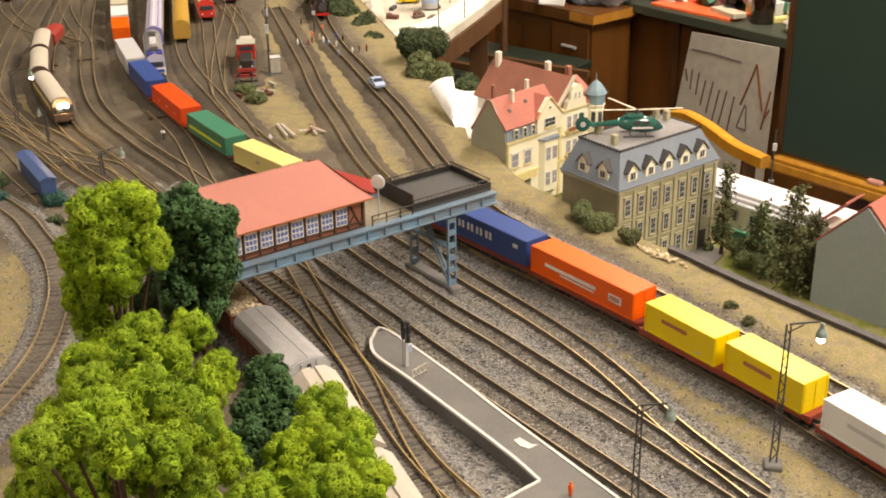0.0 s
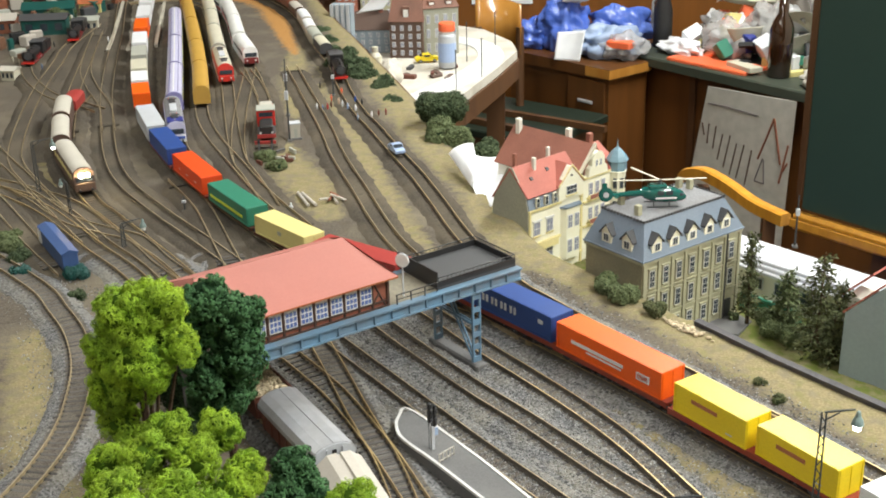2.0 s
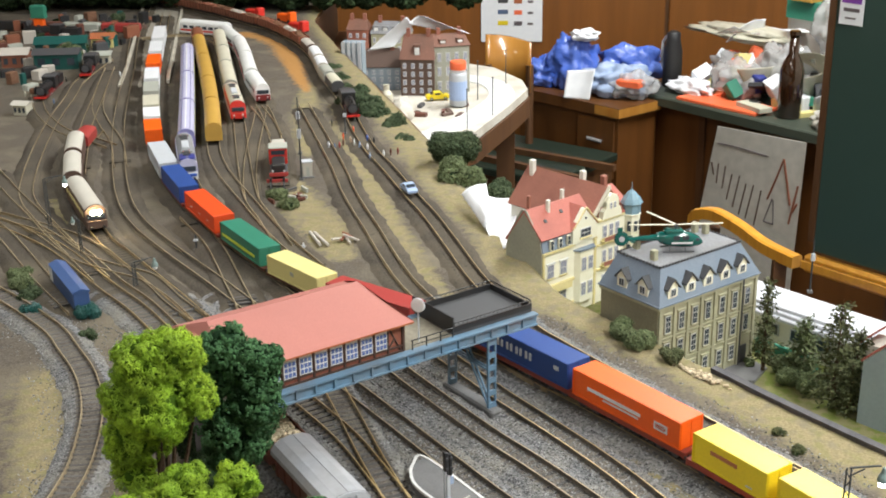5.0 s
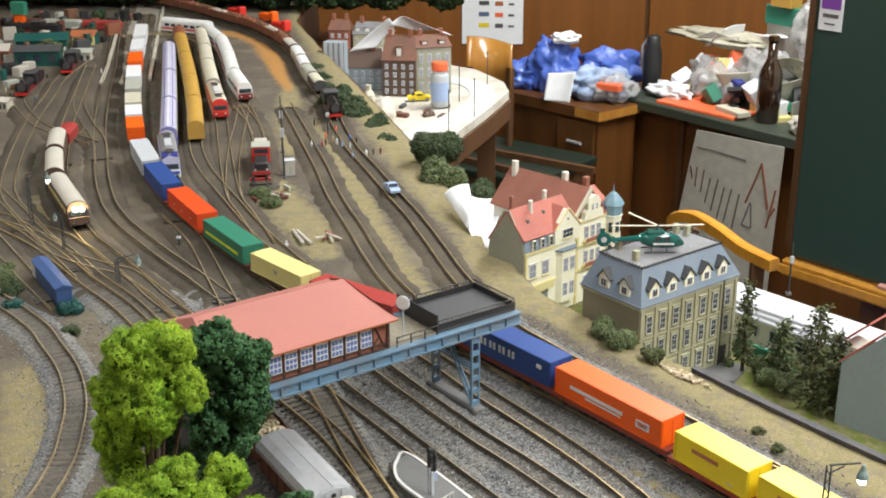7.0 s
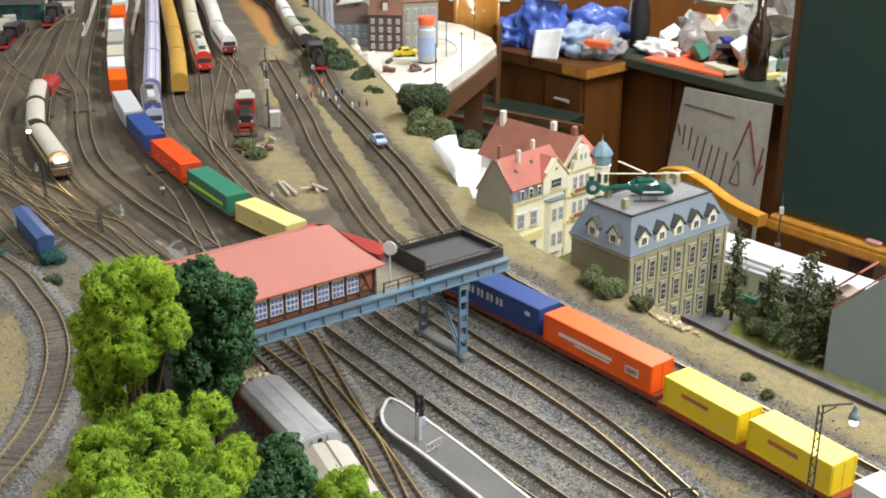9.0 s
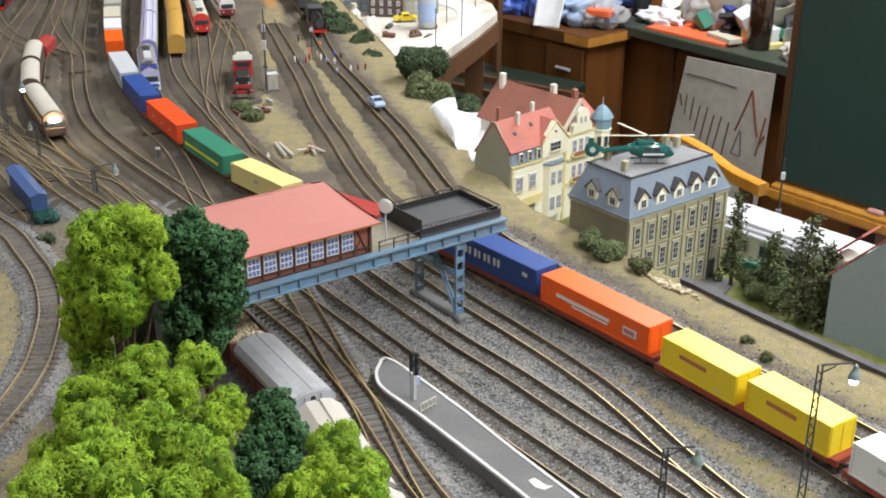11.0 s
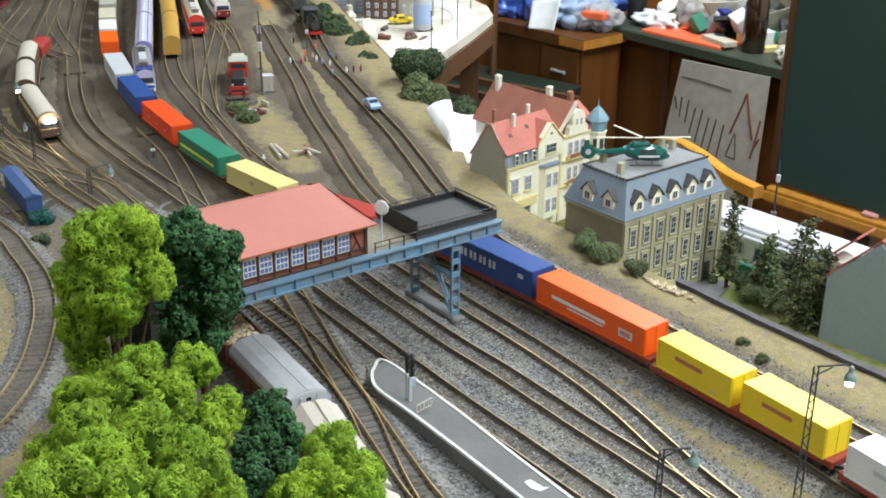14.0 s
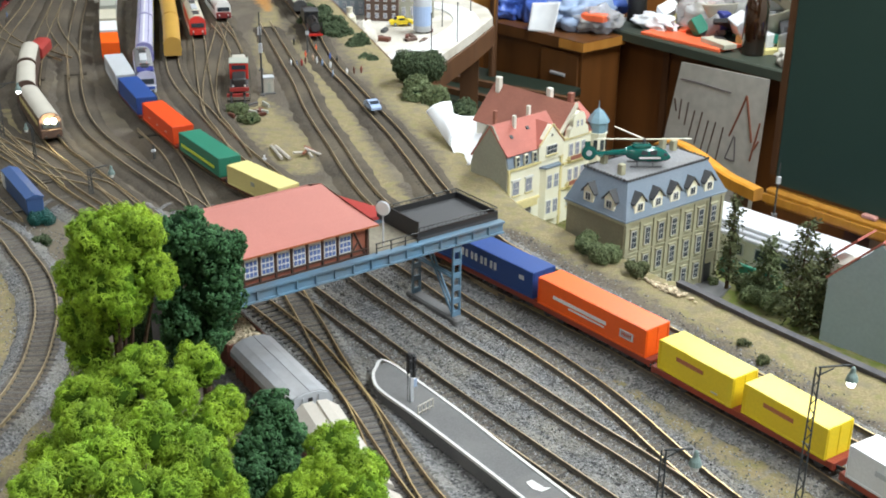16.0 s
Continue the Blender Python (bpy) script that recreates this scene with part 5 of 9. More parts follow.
bush(-0.035, 1.80, 0.032, "dusk", "round dark green bush on the layout edge", 1, 0.0, 0.95, 9, 4.0, 0.005, 0.002)
bush(-0.02, 1.735, 0.03, "olive", "olive green bush on the layout edge", 2, -0.015, 0.8, 6, 4.0, 0.005, 0.002)
bush(0.035, 1.72, 0.022, "dusk", "small dark green bush behind the houses", 3, -0.03, 0.9, 5, 4.0, 0.004, 0.002)
bush(0.158, 1.222, 0.013, "olive", "grey-green bush on the bank", 4, 0.0, 0.8, 5, 8.0)
bush(0.176, 1.2, 0.014, "olive", "grey-green bush on the bank", 5, 0.0, 0.7, 5, 8.0)
bush(0.203, 1.168, 0.01, "fir", "brown-green bush on the bank", 6, 0.0, 0.8, 4, 8.0)
bush(0.276, 1.035, 0.006, "fir", "small dry brown plant on the bank", 7, 0.0, 0.5, 3, 10.0, 0.003, 0.0008)
bush(0.285, 1.005, 0.006, "fir", "small dry brown plant on the bank", 8, 0.0, 0.5, 3, 10.0, 0.003, 0.0008)
bush(-0.225, 2.16, 0.03, "dusk", "dark green hedge beside the freight line", 9, -0.02, 0.9, 7, 3.5, 0.005, 0.002)
bush(-0.19, 2.09, 0.028, "dusk", "dark green hedge beside the freight line", 10, -0.02, 0.9, 7, 3.5, 0.005, 0.002)
bush(-0.245, 2.25, 0.025, "dusk", "dark green hedge beside the freight line", 11, -0.02, 0.9, 6, 3.5, 0.005, 0.002)
for k, (x, y, r) in enumerate(((-0.15, 2.02, 0.022), (-0.285, 2.36, 0.02), (-0.31, 2.45, 0.018), (-0.12, 1.94, 0.018), (-0.205, 2.13, 0.024))):
    bush(x, y, r, "dusk", "dark green hedge beside the freight line", 70 + k, -0.02, 1.0, 7, 3.5, 0.005, 0.002)
for k, (x, y, r) in enumerate(((-0.468, 1.315, 0.014), (-0.447, 1.285, 0.013), (-0.43, 1.255, 0.01), (-0.355, 1.2, 0.008), (-0.48, 1.345, 0.012))):
    bush(x, y, r, "dusk" if k % 2 else "teal" if k == 2 else "olive", "low dark green undergrowth beside the blue wagon", 20 + k, 0.0, 0.6, 4, 6.0)
# bushes added to darken the gap where only dense shade lies
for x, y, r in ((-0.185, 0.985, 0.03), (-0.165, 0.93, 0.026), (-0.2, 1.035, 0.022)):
    bush(x, y, r, "woodgreen", "added dark bush standing in for shade between the trees", 60 + int(r * 1000), 0.0, 1.0, 6, 5.0)
bush(-0.255, 1.635, 0.014, "olive", "low weeds by the siding end", 31, 0.0, 0.4, 5, 6.0)
bush(-0.235, 1.6, 0.012, "olive", "low weeds by the siding end", 32, 0.0, 0.4, 5, 6.0)


def fir(x, y, h, r, seed, label="tall ragged olive-brown model fir behind the wall", limbs=30, mat="fir"):
    """A bare trunk with short limbs, each ending in a ragged clump of needles."""
    rr = np.random.default_rng(seed)
    t = thing("fir_tree", label, "tree", group="firs behind the wall")
    part("trunk", Geo().rod((x, y, TOWN), (x, y, TOWN + h * 0.97), 0.0022, 6, 0.0004), "bark", t)
    g = Geo()
    P, D = [], []
    for k in range(limbs):
        q = 0.14 + 0.86 * (k + rr.random()) / limbs
        a = k * 2.4 + rr.normal() * 0.4
        reach = r * (1 - q * 0.85) * rr.uniform(0.45, 1.1)
        z = TOWN + h * q
        tip = np.array([x + reach * math.cos(a), y + reach * math.sin(a), z - reach * 0.25])
        g.rod((x, y, z), tuple(tip), 0.0007, 4, 0.0003)
        n = int(46 * (0.5 + 1.2 * (1 - q)))
        c = tip - (tip - np.array([x, y, z])) * rr.random(n)[:, None] * 0.6
        P.append(c + rr.normal(size=(n, 3)) * (0.0024 + 0.10 * reach) * np.array([1, 1, 0.65]))
        D.append(np.tile([math.cos(a), math.sin(a), -0.2], (n, 1)) + rr.normal(size=(n, 3)) * 0.8)
    part("branch_work", g, "bark", t, kind="stuff")
    P, D = np.vstack(P), np.vstack(D)
    n = len(P)
    D /= np.linalg.norm(D, axis=1)[:, None]
    w = np.cross(D, rr.normal(size=(n, 3)))
    w /= np.linalg.norm(w, axis=1)[:, None]
    L = 0.0034 * (0.5 + rr.random(n))[:, None]
    V = np.stack([P - w * 0.0011, P + w * 0.0011, P + D * L + w * 0.0005, P + D * L - w * 0.0005], 1).reshape(-1, 3)
    part("needles", np_mesh("needles", V, np.arange(4 * n).reshape(-1, 4)), mat, t, kind="stuff")


fir(0.365, 1.212, 0.109, 0.032, 1, limbs=40)
fir(0.386, 1.22, 0.078, 0.026, 2, limbs=34)
fir(0.35, 1.275, 0.064, 0.022, 3, "short bushy green model fir behind the wall", 30, "olive")
fir(0.378, 1.204, 0.05, 0.022, 4, limbs=24)
fir(0.312, 1.287, 0.102, 0.012, 5, "thin nearly bare brown fir beside the museum", 26)
for k, (x, y, r) in enumerate(((0.333, 1.262, 0.012), (0.345, 1.25, 0.012), (0.336, 1.288, 0.013), (0.356, 1.24, 0.013), (0.3, 1.3, 0.006))):
    bush(x, y, r, "olive", "low green shrub behind the wall", 41 + k, TOWN, 1.0, 6, 8.0, 0.003, 0.0012)


# ---- buildings of the town ----
def house_window(t, x, z, w, h, v=0.0, frame="white", deep=0.001, cols=2, rows=2, arch=False, sill=None, label="white-framed window", pane=None):
    """A window on a wall whose outside faces -y at y = v."""
    win = part("window", Geo().box(x - w / 2, x + w / 2, v - deep, v + 0.0003, z, z + h), frame, t, label)
    e = 0.0007
    pw, ph = (w - e * (cols + 1)) / cols, (h - e * (rows + 1)) / rows
    for i in range(cols):
        for j in range(rows):
            a, b = x - w / 2 + e + i * (pw + e), z + e + j * (ph + e)
            part("pane", Geo().box(a, a + pw, v - deep - 0.0003, v - deep, b, b + ph), pane or ("winpale" if frame == "white" and cols * rows < 6 else "glass"), win)
    if sill:
        part("sill", Geo().box(x - w / 2 - 0.0006, x + w / 2 + 0.0006, v - deep - 0.0012, v, z - 0.0012, z), sill, win)
    return win


def museum():
    W, D, z0, ze, zt = 0.142, 0.078, TOWN, 0.029, 0.063
    m = at(0.197, 1.222, 0.0, 41)
    t = thing("town_house", "three-storey olive sandstone town building with a blue-grey mansard roof", "building", m)
    part("wall", Geo().box(0, W, 0, D, z0, ze - 0.0002), "sandstone", t)
    # the shade on this side is put into its colour
    part("side_wall", Geo().box(-0.0006, 0.0, 0.001, D, z0, ze - 0.0004), "sandshade", t, "side wall in a shaded copy of the sandstone")
    part("cornice", Geo().box(-0.002, W + 0.002, -0.002, D + 0.002, ze - 0.003, ze, 0.0005), "sandstone", t)
    part("gutter", Geo().box(-0.0028, W + 0.0028, -0.0028, D + 0.0028, ze + 0.0002, ze + 0.0016), "slateblue", t)
    i0, i1, f0, f1 = 0.011, W - 0.016, 0.011, D - 0.01
    b = [(-0.002, -0.002), (W + 0.002, -0.002), (W + 0.002, D + 0.002), (-0.002, D + 0.002)]
    c = [(i0, f0), (i1, f0), (i1, f1), (i0, f1)]
    g = Geo()
    g.add([(*p, ze + 0.0016) for p in b] + [(*p, zt) for p in c], [(i, (i + 1) % 4, 4 + (i + 1) % 4, 4 + i) for i in range(4)] + [(4, 5, 6, 7), (3, 2, 1, 0)])
    part("roof", g, "slateblue", t, "blue-grey slate mansard")
    part("flat_roof", Geo().box(i0 + 0.001, i1 - 0.001, f0 + 0.001, f1 - 0.001, zt + 0.0002, zt + 0.0012), "roofgrey", t, "weathered grey flat roof")
    # cresting round the flat roof
    for a, bb in (((i0, f0), (i1, f0)), ((i0, f0), (i0, f1)), ((i0, f1), (i1, f1)), ((i1, f0), (i1, f1))):
        n = int(math.hypot(bb[0] - a[0], bb[1] - a[1]) / 0.0042)
        for k in range(n + 1):
            p = (a[0] + (bb[0] - a[0]) * k / n, a[1] + (bb[1] - a[1]) * k / n)
            part("crest", Geo().box(p[0] - 0.0011, p[0] + 0.0011, p[1] - 0.0006, p[1] + 0.0006, zt, zt + 0.0026), "darkgrey", t)
        part("crest_rail", Geo().rod((*a, zt + 0.0012), (*bb, zt + 0.0012), 0.0005, 4), "darkgrey", t)
    # dormers
    def dormer(px, py, yaw):
        q = pose(px, py, ze + 0.0065, 0, 0, yaw) @ Matrix.Scale(1.2, 4)
        d = part("dormer", Geo().box(-0.0055, 0.0055, 0.0, 0.012, 0, 0.0095, m=q), "cream", t, "cream dormer with a dark gabled roof")
        part("dormer_window", Geo().box(-0.0028, 0.0028, -0.0006, 0.0, 0.0012, 0.0078, m=q), "white", d)
        for a in (-0.0023, 0.0004):
            part("pane", Geo().box(a, a + 0.0019, -0.0009, -0.0006, 0.0018, 0.0072, m=q), "glass", d)
        gg = Geo()
        for s in (-1, 1):
            gg.add([q @ Vector(p) for p in ((0, -0.0016, 0.0165), (s * 0.0075, -0.0016, 0.0082), (s * 0.0075, 0.013, 0.0082), (0, 0.013, 0.0165), (0, -0.0016, 0.0152), (s * 0.0075, -0.0016, 0.0069), (s * 0.0075, 0.013, 0.0069), (0, 0.013, 0.0152))],
                   [(0, 1, 2, 3), (7, 6, 5, 4), (0, 4, 5, 1), (1, 5, 6, 2), (2, 6, 7, 3)])
        part("dormer_roof", gg, "darkgrey", d)
        part("dormer_gable", Geo().extrude([(-0.0055, 0.0095), (0.0055, 0.0095), (0, 0.0148)], 0.0, 0.002, m=q @ pose(0, 0, 0, 0, 0, 90)), "cream", d)
    for x in (0.018, 0.043, 0.068, 0.093, 0.118):
        dormer(x, -0.0002, 0)
    for y in (0.05, 0.022):
        dormer(-0.0002, y, -90)
    # window columns with pilasters
    xs = [0.012, 0.031, 0.05, 0.069, 0.09, 0.109, 0.128]
    for x in xs:
        for z, h in ((z0 + 0.068, 0.018), (z0 + 0.039, 0.018), (z0 + 0.011, 0.016)):
            if x > 0.12 and z < z0 + 0.02:
                continue
            # dark surround painted as the shade of a window recess
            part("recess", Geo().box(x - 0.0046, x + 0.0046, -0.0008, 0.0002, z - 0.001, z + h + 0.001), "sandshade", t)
            house_window(t, x, z, 0.0072, h, -0.0008, "white", 0.0006, 2, 3, sill="sandstone")
            part("lintel", Geo().box(x - 0.0055, x + 0.0055, -0.0022, 0.0, z + h + 0.001, z + h + 0.0026), "sandstone", t)
    for x in (0.0016, 0.0215, 0.0405, 0.0595, 0.0795, 0.0995, 0.1185, 0.1404):
        part("pilaster", Geo().box(x - 0.0017, x + 0.0017, -0.0018, 0.0, z0, ze - 0.003), "sandstone", t)
    for z in (z0 + 0.0335, z0 + 0.062):
        part("string_course", Geo().box(-0.001, W + 0.001, -0.0014, 0.0, z, z + 0.0014), "sandstone", t)
    part("door", Geo().box(0.1235, 0.1325, -0.0012, 0.0003, z0, z0 + 0.022), "darkgrey", t, "dark arched doorway")
    part("drainpipe", Geo().rod((0.1195, -0.0026, z0), (0.1195, -0.0026, ze), 0.0008, 5), "darkgrey", t)
    for x, y in ((0.022, 0.03), (0.032, 0.063), (0.113, 0.06), (0.118, 0.05)):
        part("chimney", Geo().box(x - 0.003, x + 0.003, y - 0.003, y + 0.003, zt + 0.0012, zt + 0.0115, 0.0006), "sandstone", t)
    part("steps", Geo().box(0.121, 0.135, -0.008, -0.0015, z0 - 0.001, z0 + 0.002), "concrete", t)


museum()


def helicopter():
    t = thing("helicopter", "glossy dark green model helicopter with pale rotor blades on the roof", "helicopter", at(0.217, 1.287, 0.0645, 5) @ Matrix.Scale(0.86, 4))
    prof = [(-0.022, 0.004, 0.0165), (-0.018, 0.0075, 0.0155), (-0.008, 0.0105, 0.0145), (0.006, 0.0112, 0.0135), (0.017, 0.0098, 0.0122), (0.026, 0.0066, 0.0105), (0.031, 0.002, 0.009)]
    n, v, f = 14, [], []
    for x, r, zc in prof:
        v += [(x, r * 0.82 * math.cos(i * math.tau / n), zc + r * 0.92 * math.sin(i * math.tau / n)) for i in range(n)]
    for k in range(len(prof) - 1):
        f += [(k * n + i, (k + 1) * n + i, (k + 1) * n + (i + 1) % n, k * n + (i + 1) % n) for i in range(n)]
    f += [tuple(range(n - 1, -1, -1)), tuple(range((len(prof) - 1) * n, len(prof) * n))]
    body = part("fuselage", Geo().add(v, f), "heligreen", t, smooth=True)
    part("windscreen", Geo().box(0.0185, 0.027, -0.006, 0.006, 0.0125, 0.0162, 0.002), "glass", body)
    for s in (-1, 1):
        for x in (-0.004, 0.006):
            part("side_window", Geo().box(x, x + 0.0075, s * 0.0089 - 0.0003, s * 0.0089 + 0.0004, 0.0145, 0.0195), "glass", body)
        part("stripe", Geo().box(-0.006, 0.018, s * 0.0093 - 0.0002, s * 0.0093 + 0.0003, 0.0102, 0.0122), "boxwhite", body, "pale lettering bar")
    part("tail_boom", Geo().rod((-0.018, 0, 0.0155), (-0.056, 0, 0.0135), 0.0042, 10, 0.0019), "heligreen", t)
    fan = pose(-0.062, 0, 0.0145, 90, 0, 0)
    part("fenestron", Geo().lathe([(0.0062, -0.0018), (0.0086, -0.0012), (0.0086, 0.0012), (0.0062, 0.0018)], 18, m=fan), "heligreen", t)
    part("tail_fan", Geo().lathe([(0.002, -0.002), (0.0062, -0.0014), (0.0062, 0.0014), (0.002, 0.002)], 12, m=fan), "silvergrey", t)
    part("fin", Geo().extrude([(-0.001, 0.0), (0.001, 0.0), (0.0005, 0.008), (-0.0005, 0.008)], -0.067, -0.061, m=pose(0, 0, 0.02)), "heligreen", t)
    part("stabiliser", Geo().box(-0.053, -0.048, -0.011, 0.011, 0.0135, 0.0142), "heligreen", t)
    part("mast", Geo().rod((0.0, 0, 0.022), (0.0, 0, 0.0305), 0.002, 8), "darkgrey", t)
    part("engine_cowl", Geo().box(-0.014, 0.008, -0.006, 0.006, 0.022, 0.0262, 0.002), "heligreen", t)
    for a in (118, 178, 2):
        q = pose(0, 0, 0.0302, 0, 0, a)
        part("rotor_blade", Geo().box(0.002, 0.054, -0.0016, 0.0016, 0, 0.0006, m=q), "cream2", t, "pale rotor blade")
    for s in (-1, 1):
        sk = part("skid", Geo().rod((-0.016, s * 0.0095, 0.001), (0.02, s * 0.0095, 0.001), 0.0008, 6), "darkgrey", t)
        for x in (-0.008, 0.01):
            part("strut", Geo().rod((x, s * 0.0095, 0.001), (x, s * 0.006, 0.008), 0.0006, 5), "darkgrey", sk)


helicopter()


def yellow_house():
    W, D, z0, ze = 0.0862, 0.056, TOWN, 0.016
    t = thing("town_house", "cream and yellow model town house with a red gabled roof", "building", at(0.088, 1.399, 0.0, 45))
    part("wall", Geo().box(0, W, 0.0, D, z0, ze), "cream", t)
    # fire wall at the side, with a half-hipped outline
    part("fire_wall", Geo().extrude([(0, z0), (D, z0), (D, 0.012), (D - 0.006, 0.03), (D / 2 + 0.004, 0.06), (D / 2 - 0.004, 0.06), (0.004, 0.032), (0, ze)], -0.0016, -0.0002), "sidewall", t, "plain grey-green side wall")
    part("mansard", Geo().slab((0.0, -0.001, ze), (0.05, -0.001, ze), (0.05, 0.003, 0.032), (0.0, 0.003, 0.032), 0.002), "slateblue", t, "steep blue slate strip")
    for x in (0.012, 0.0255, 0.039):
        house_window(t, x, ze + 0.002, 0.0052, 0.011, -0.001, "cream", 0.0022, 1, 2)
    rz = 0.06
    for a, b in (((-0.0015, -0.002, 0.0305), (-0.0015, D / 2, rz)),):
        g = Geo()
        g.slab((-0.002, -0.001, 0.031), (W + 0.001, -0.001, 0.031), (W + 0.001, D / 2, rz), (-0.002, D / 2, rz), 0.0016)
        g.slab((W + 0.001, D + 0.001, 0.02), (-0.002, D + 0.001, 0.02), (-0.002, D / 2, rz), (W + 0.001, D / 2, rz), 0.0016)
        part("roof", g, "redtile", t, "red tiled roof")
    part("attic", Geo().extrude([(0.001, ze), (D, ze), (D, 0.019), (D / 2, rz - 0.003), (0.003, 0.03)], 0.0, W), "cream", t)
    # big gable on the right part of the front
    gx0, gx1, gp = 0.046, 0.0862, 0.0545
    part("gable", Geo().extrude([(gx0, ze - 0.001), (gx1, ze - 0.001), (gx1, 0.033), ((gx0 + gx1) / 2 + 0.003, gp), ((gx0 + gx1) / 2 - 0.003, gp), (gx0, 0.033)], -0.0022, 0.003, m=Matrix(((0, 1, 0, 0), (1, 0, 0, 0), (0, 0, 1, 0), (0, 0, 0, 1)))), "cream", t, "cream pointed gable")
    for s, xx in ((-1, gx0), (1, gx1)):
        mid = (gx0 + gx1) / 2
        a, b = (xx + s * 0.001, -0.003, 0.033), (mid, -0.003, gp + 0.001)
        part("gable_roof", Geo().slab(*(((a[0], -0.003, a[2]), (b[0], -0.003, b[2]), (b[0], 0.026, b[2]), (a[0], 0.026, a[2])) if s < 0 else ((b[0], -0.003, b[2]), (a[0], -0.003, a[2]), (a[0], 0.026, a[2]), (b[0], 0.026, b[2]))), 0.0014), "redtile", t, "red tiled gable roof")
        part("verge", Geo().rod(a, b, 0.0009, 4), "yellowtrim", t)
    house_window(t, 0.066, 0.021, 0.017, 0.0105, -0.0022, "white", 0.001, 3, 2, sill="yellowtrim")
    part("gable_ornament", Geo().rod((0.066, -0.0022, 0.043), (0.066, -0.0032, 0.043), 0.0013, 8), "darkgrey", t)
    # bay with its own roof
    part("bay", Geo().prism([(0.051, 0.0), (0.055, -0.006), (0.077, -0.006), (0.081, 0.0)], z0 + 0.012, 0.006), "cream", t, "cream bay window")
    part("bay_roof", Geo().prism([(0.0495, 0.0), (0.054, -0.0075), (0.078, -0.0075), (0.0825, 0.0)], 0.0062, 0.0082), "slateblue", t)
    for z in (z0 + 0.05, z0 + 0.02):
        for x in (0.0605, 0.0715):
            house_window(t, x, z, 0.0075, 0.016, -0.006, "white", 0.0008, 2, 2)
    for z, h in ((z0 + 0.052, 0.016), (z0 + 0.02, 0.016)):
        for x in (0.0125, 0.033):
            house_window(t, x, z, 0.0105, h, 0.0, "white", 0.001, 2, 2, sill="yellowtrim")
            part("hood", Geo().box(x - 0.0068, x + 0.0068, -0.002, 0.0, z + h + 0.0004, z + h + 0.0022), "white", t)
    for z, h in ((ze - 0.0028, 0.0026), (z0 + 0.0405, 0.003), (z0 + 0.012, 0.003)):
        part("band", Geo().box(-0.001, 0.0505, -0.0022, 0.0, z, z + h), "yellowtrim", t, "yellow cornice band")
        part("band", Geo().box(0.0815, W + 0.0005, -0.0022, 0.0, z, z + h), "yellowtrim", t)
    for x in (0.0012, 0.0848):
        part("quoin", Geo().box(x - 0.0014, x + 0.0014, -0.0018, 0.0, z0, 0.0128), "yellowtrim", t)
    bl = part("balcony", Geo().box(0.006, 0.04, -0.0085, 0.0, z0 + 0.037, z0 + 0.0395), "yellowtrim", t, "yellow balcony with a rail")
    part("rail", Geo().box(0.006, 0.04, -0.0085, -0.0077, z0 + 0.0395, z0 + 0.046), "yellowtrim", bl)
    for x, y, z, mt in ((0.03, 0.022, 0.06, "pale"), (0.065, 0.034, 0.062, "pale"), (0.008, 0.03, 0.068, "browntile")):
        part("chimney", Geo().box(x - 0.002, x + 0.002, y - 0.002, y + 0.002, z - 0.025, z + 0.0065, 0.0004), mt, t)
    for x, y in ((0.016, 0.012), (0.045, 0.016)):
        z = 0.031 + (rz - 0.031) * (y + 0.001) / (D / 2 + 0.001)
        part("skylight", Geo().slab((x, y, z + 0.0012), (x + 0.004, y, z + 0.0012), (x + 0.004, y + 0.003, z + 0.0042), (x, y + 0.003, z + 0.0042), 0.001), "darkgrey", t)


yellow_house()


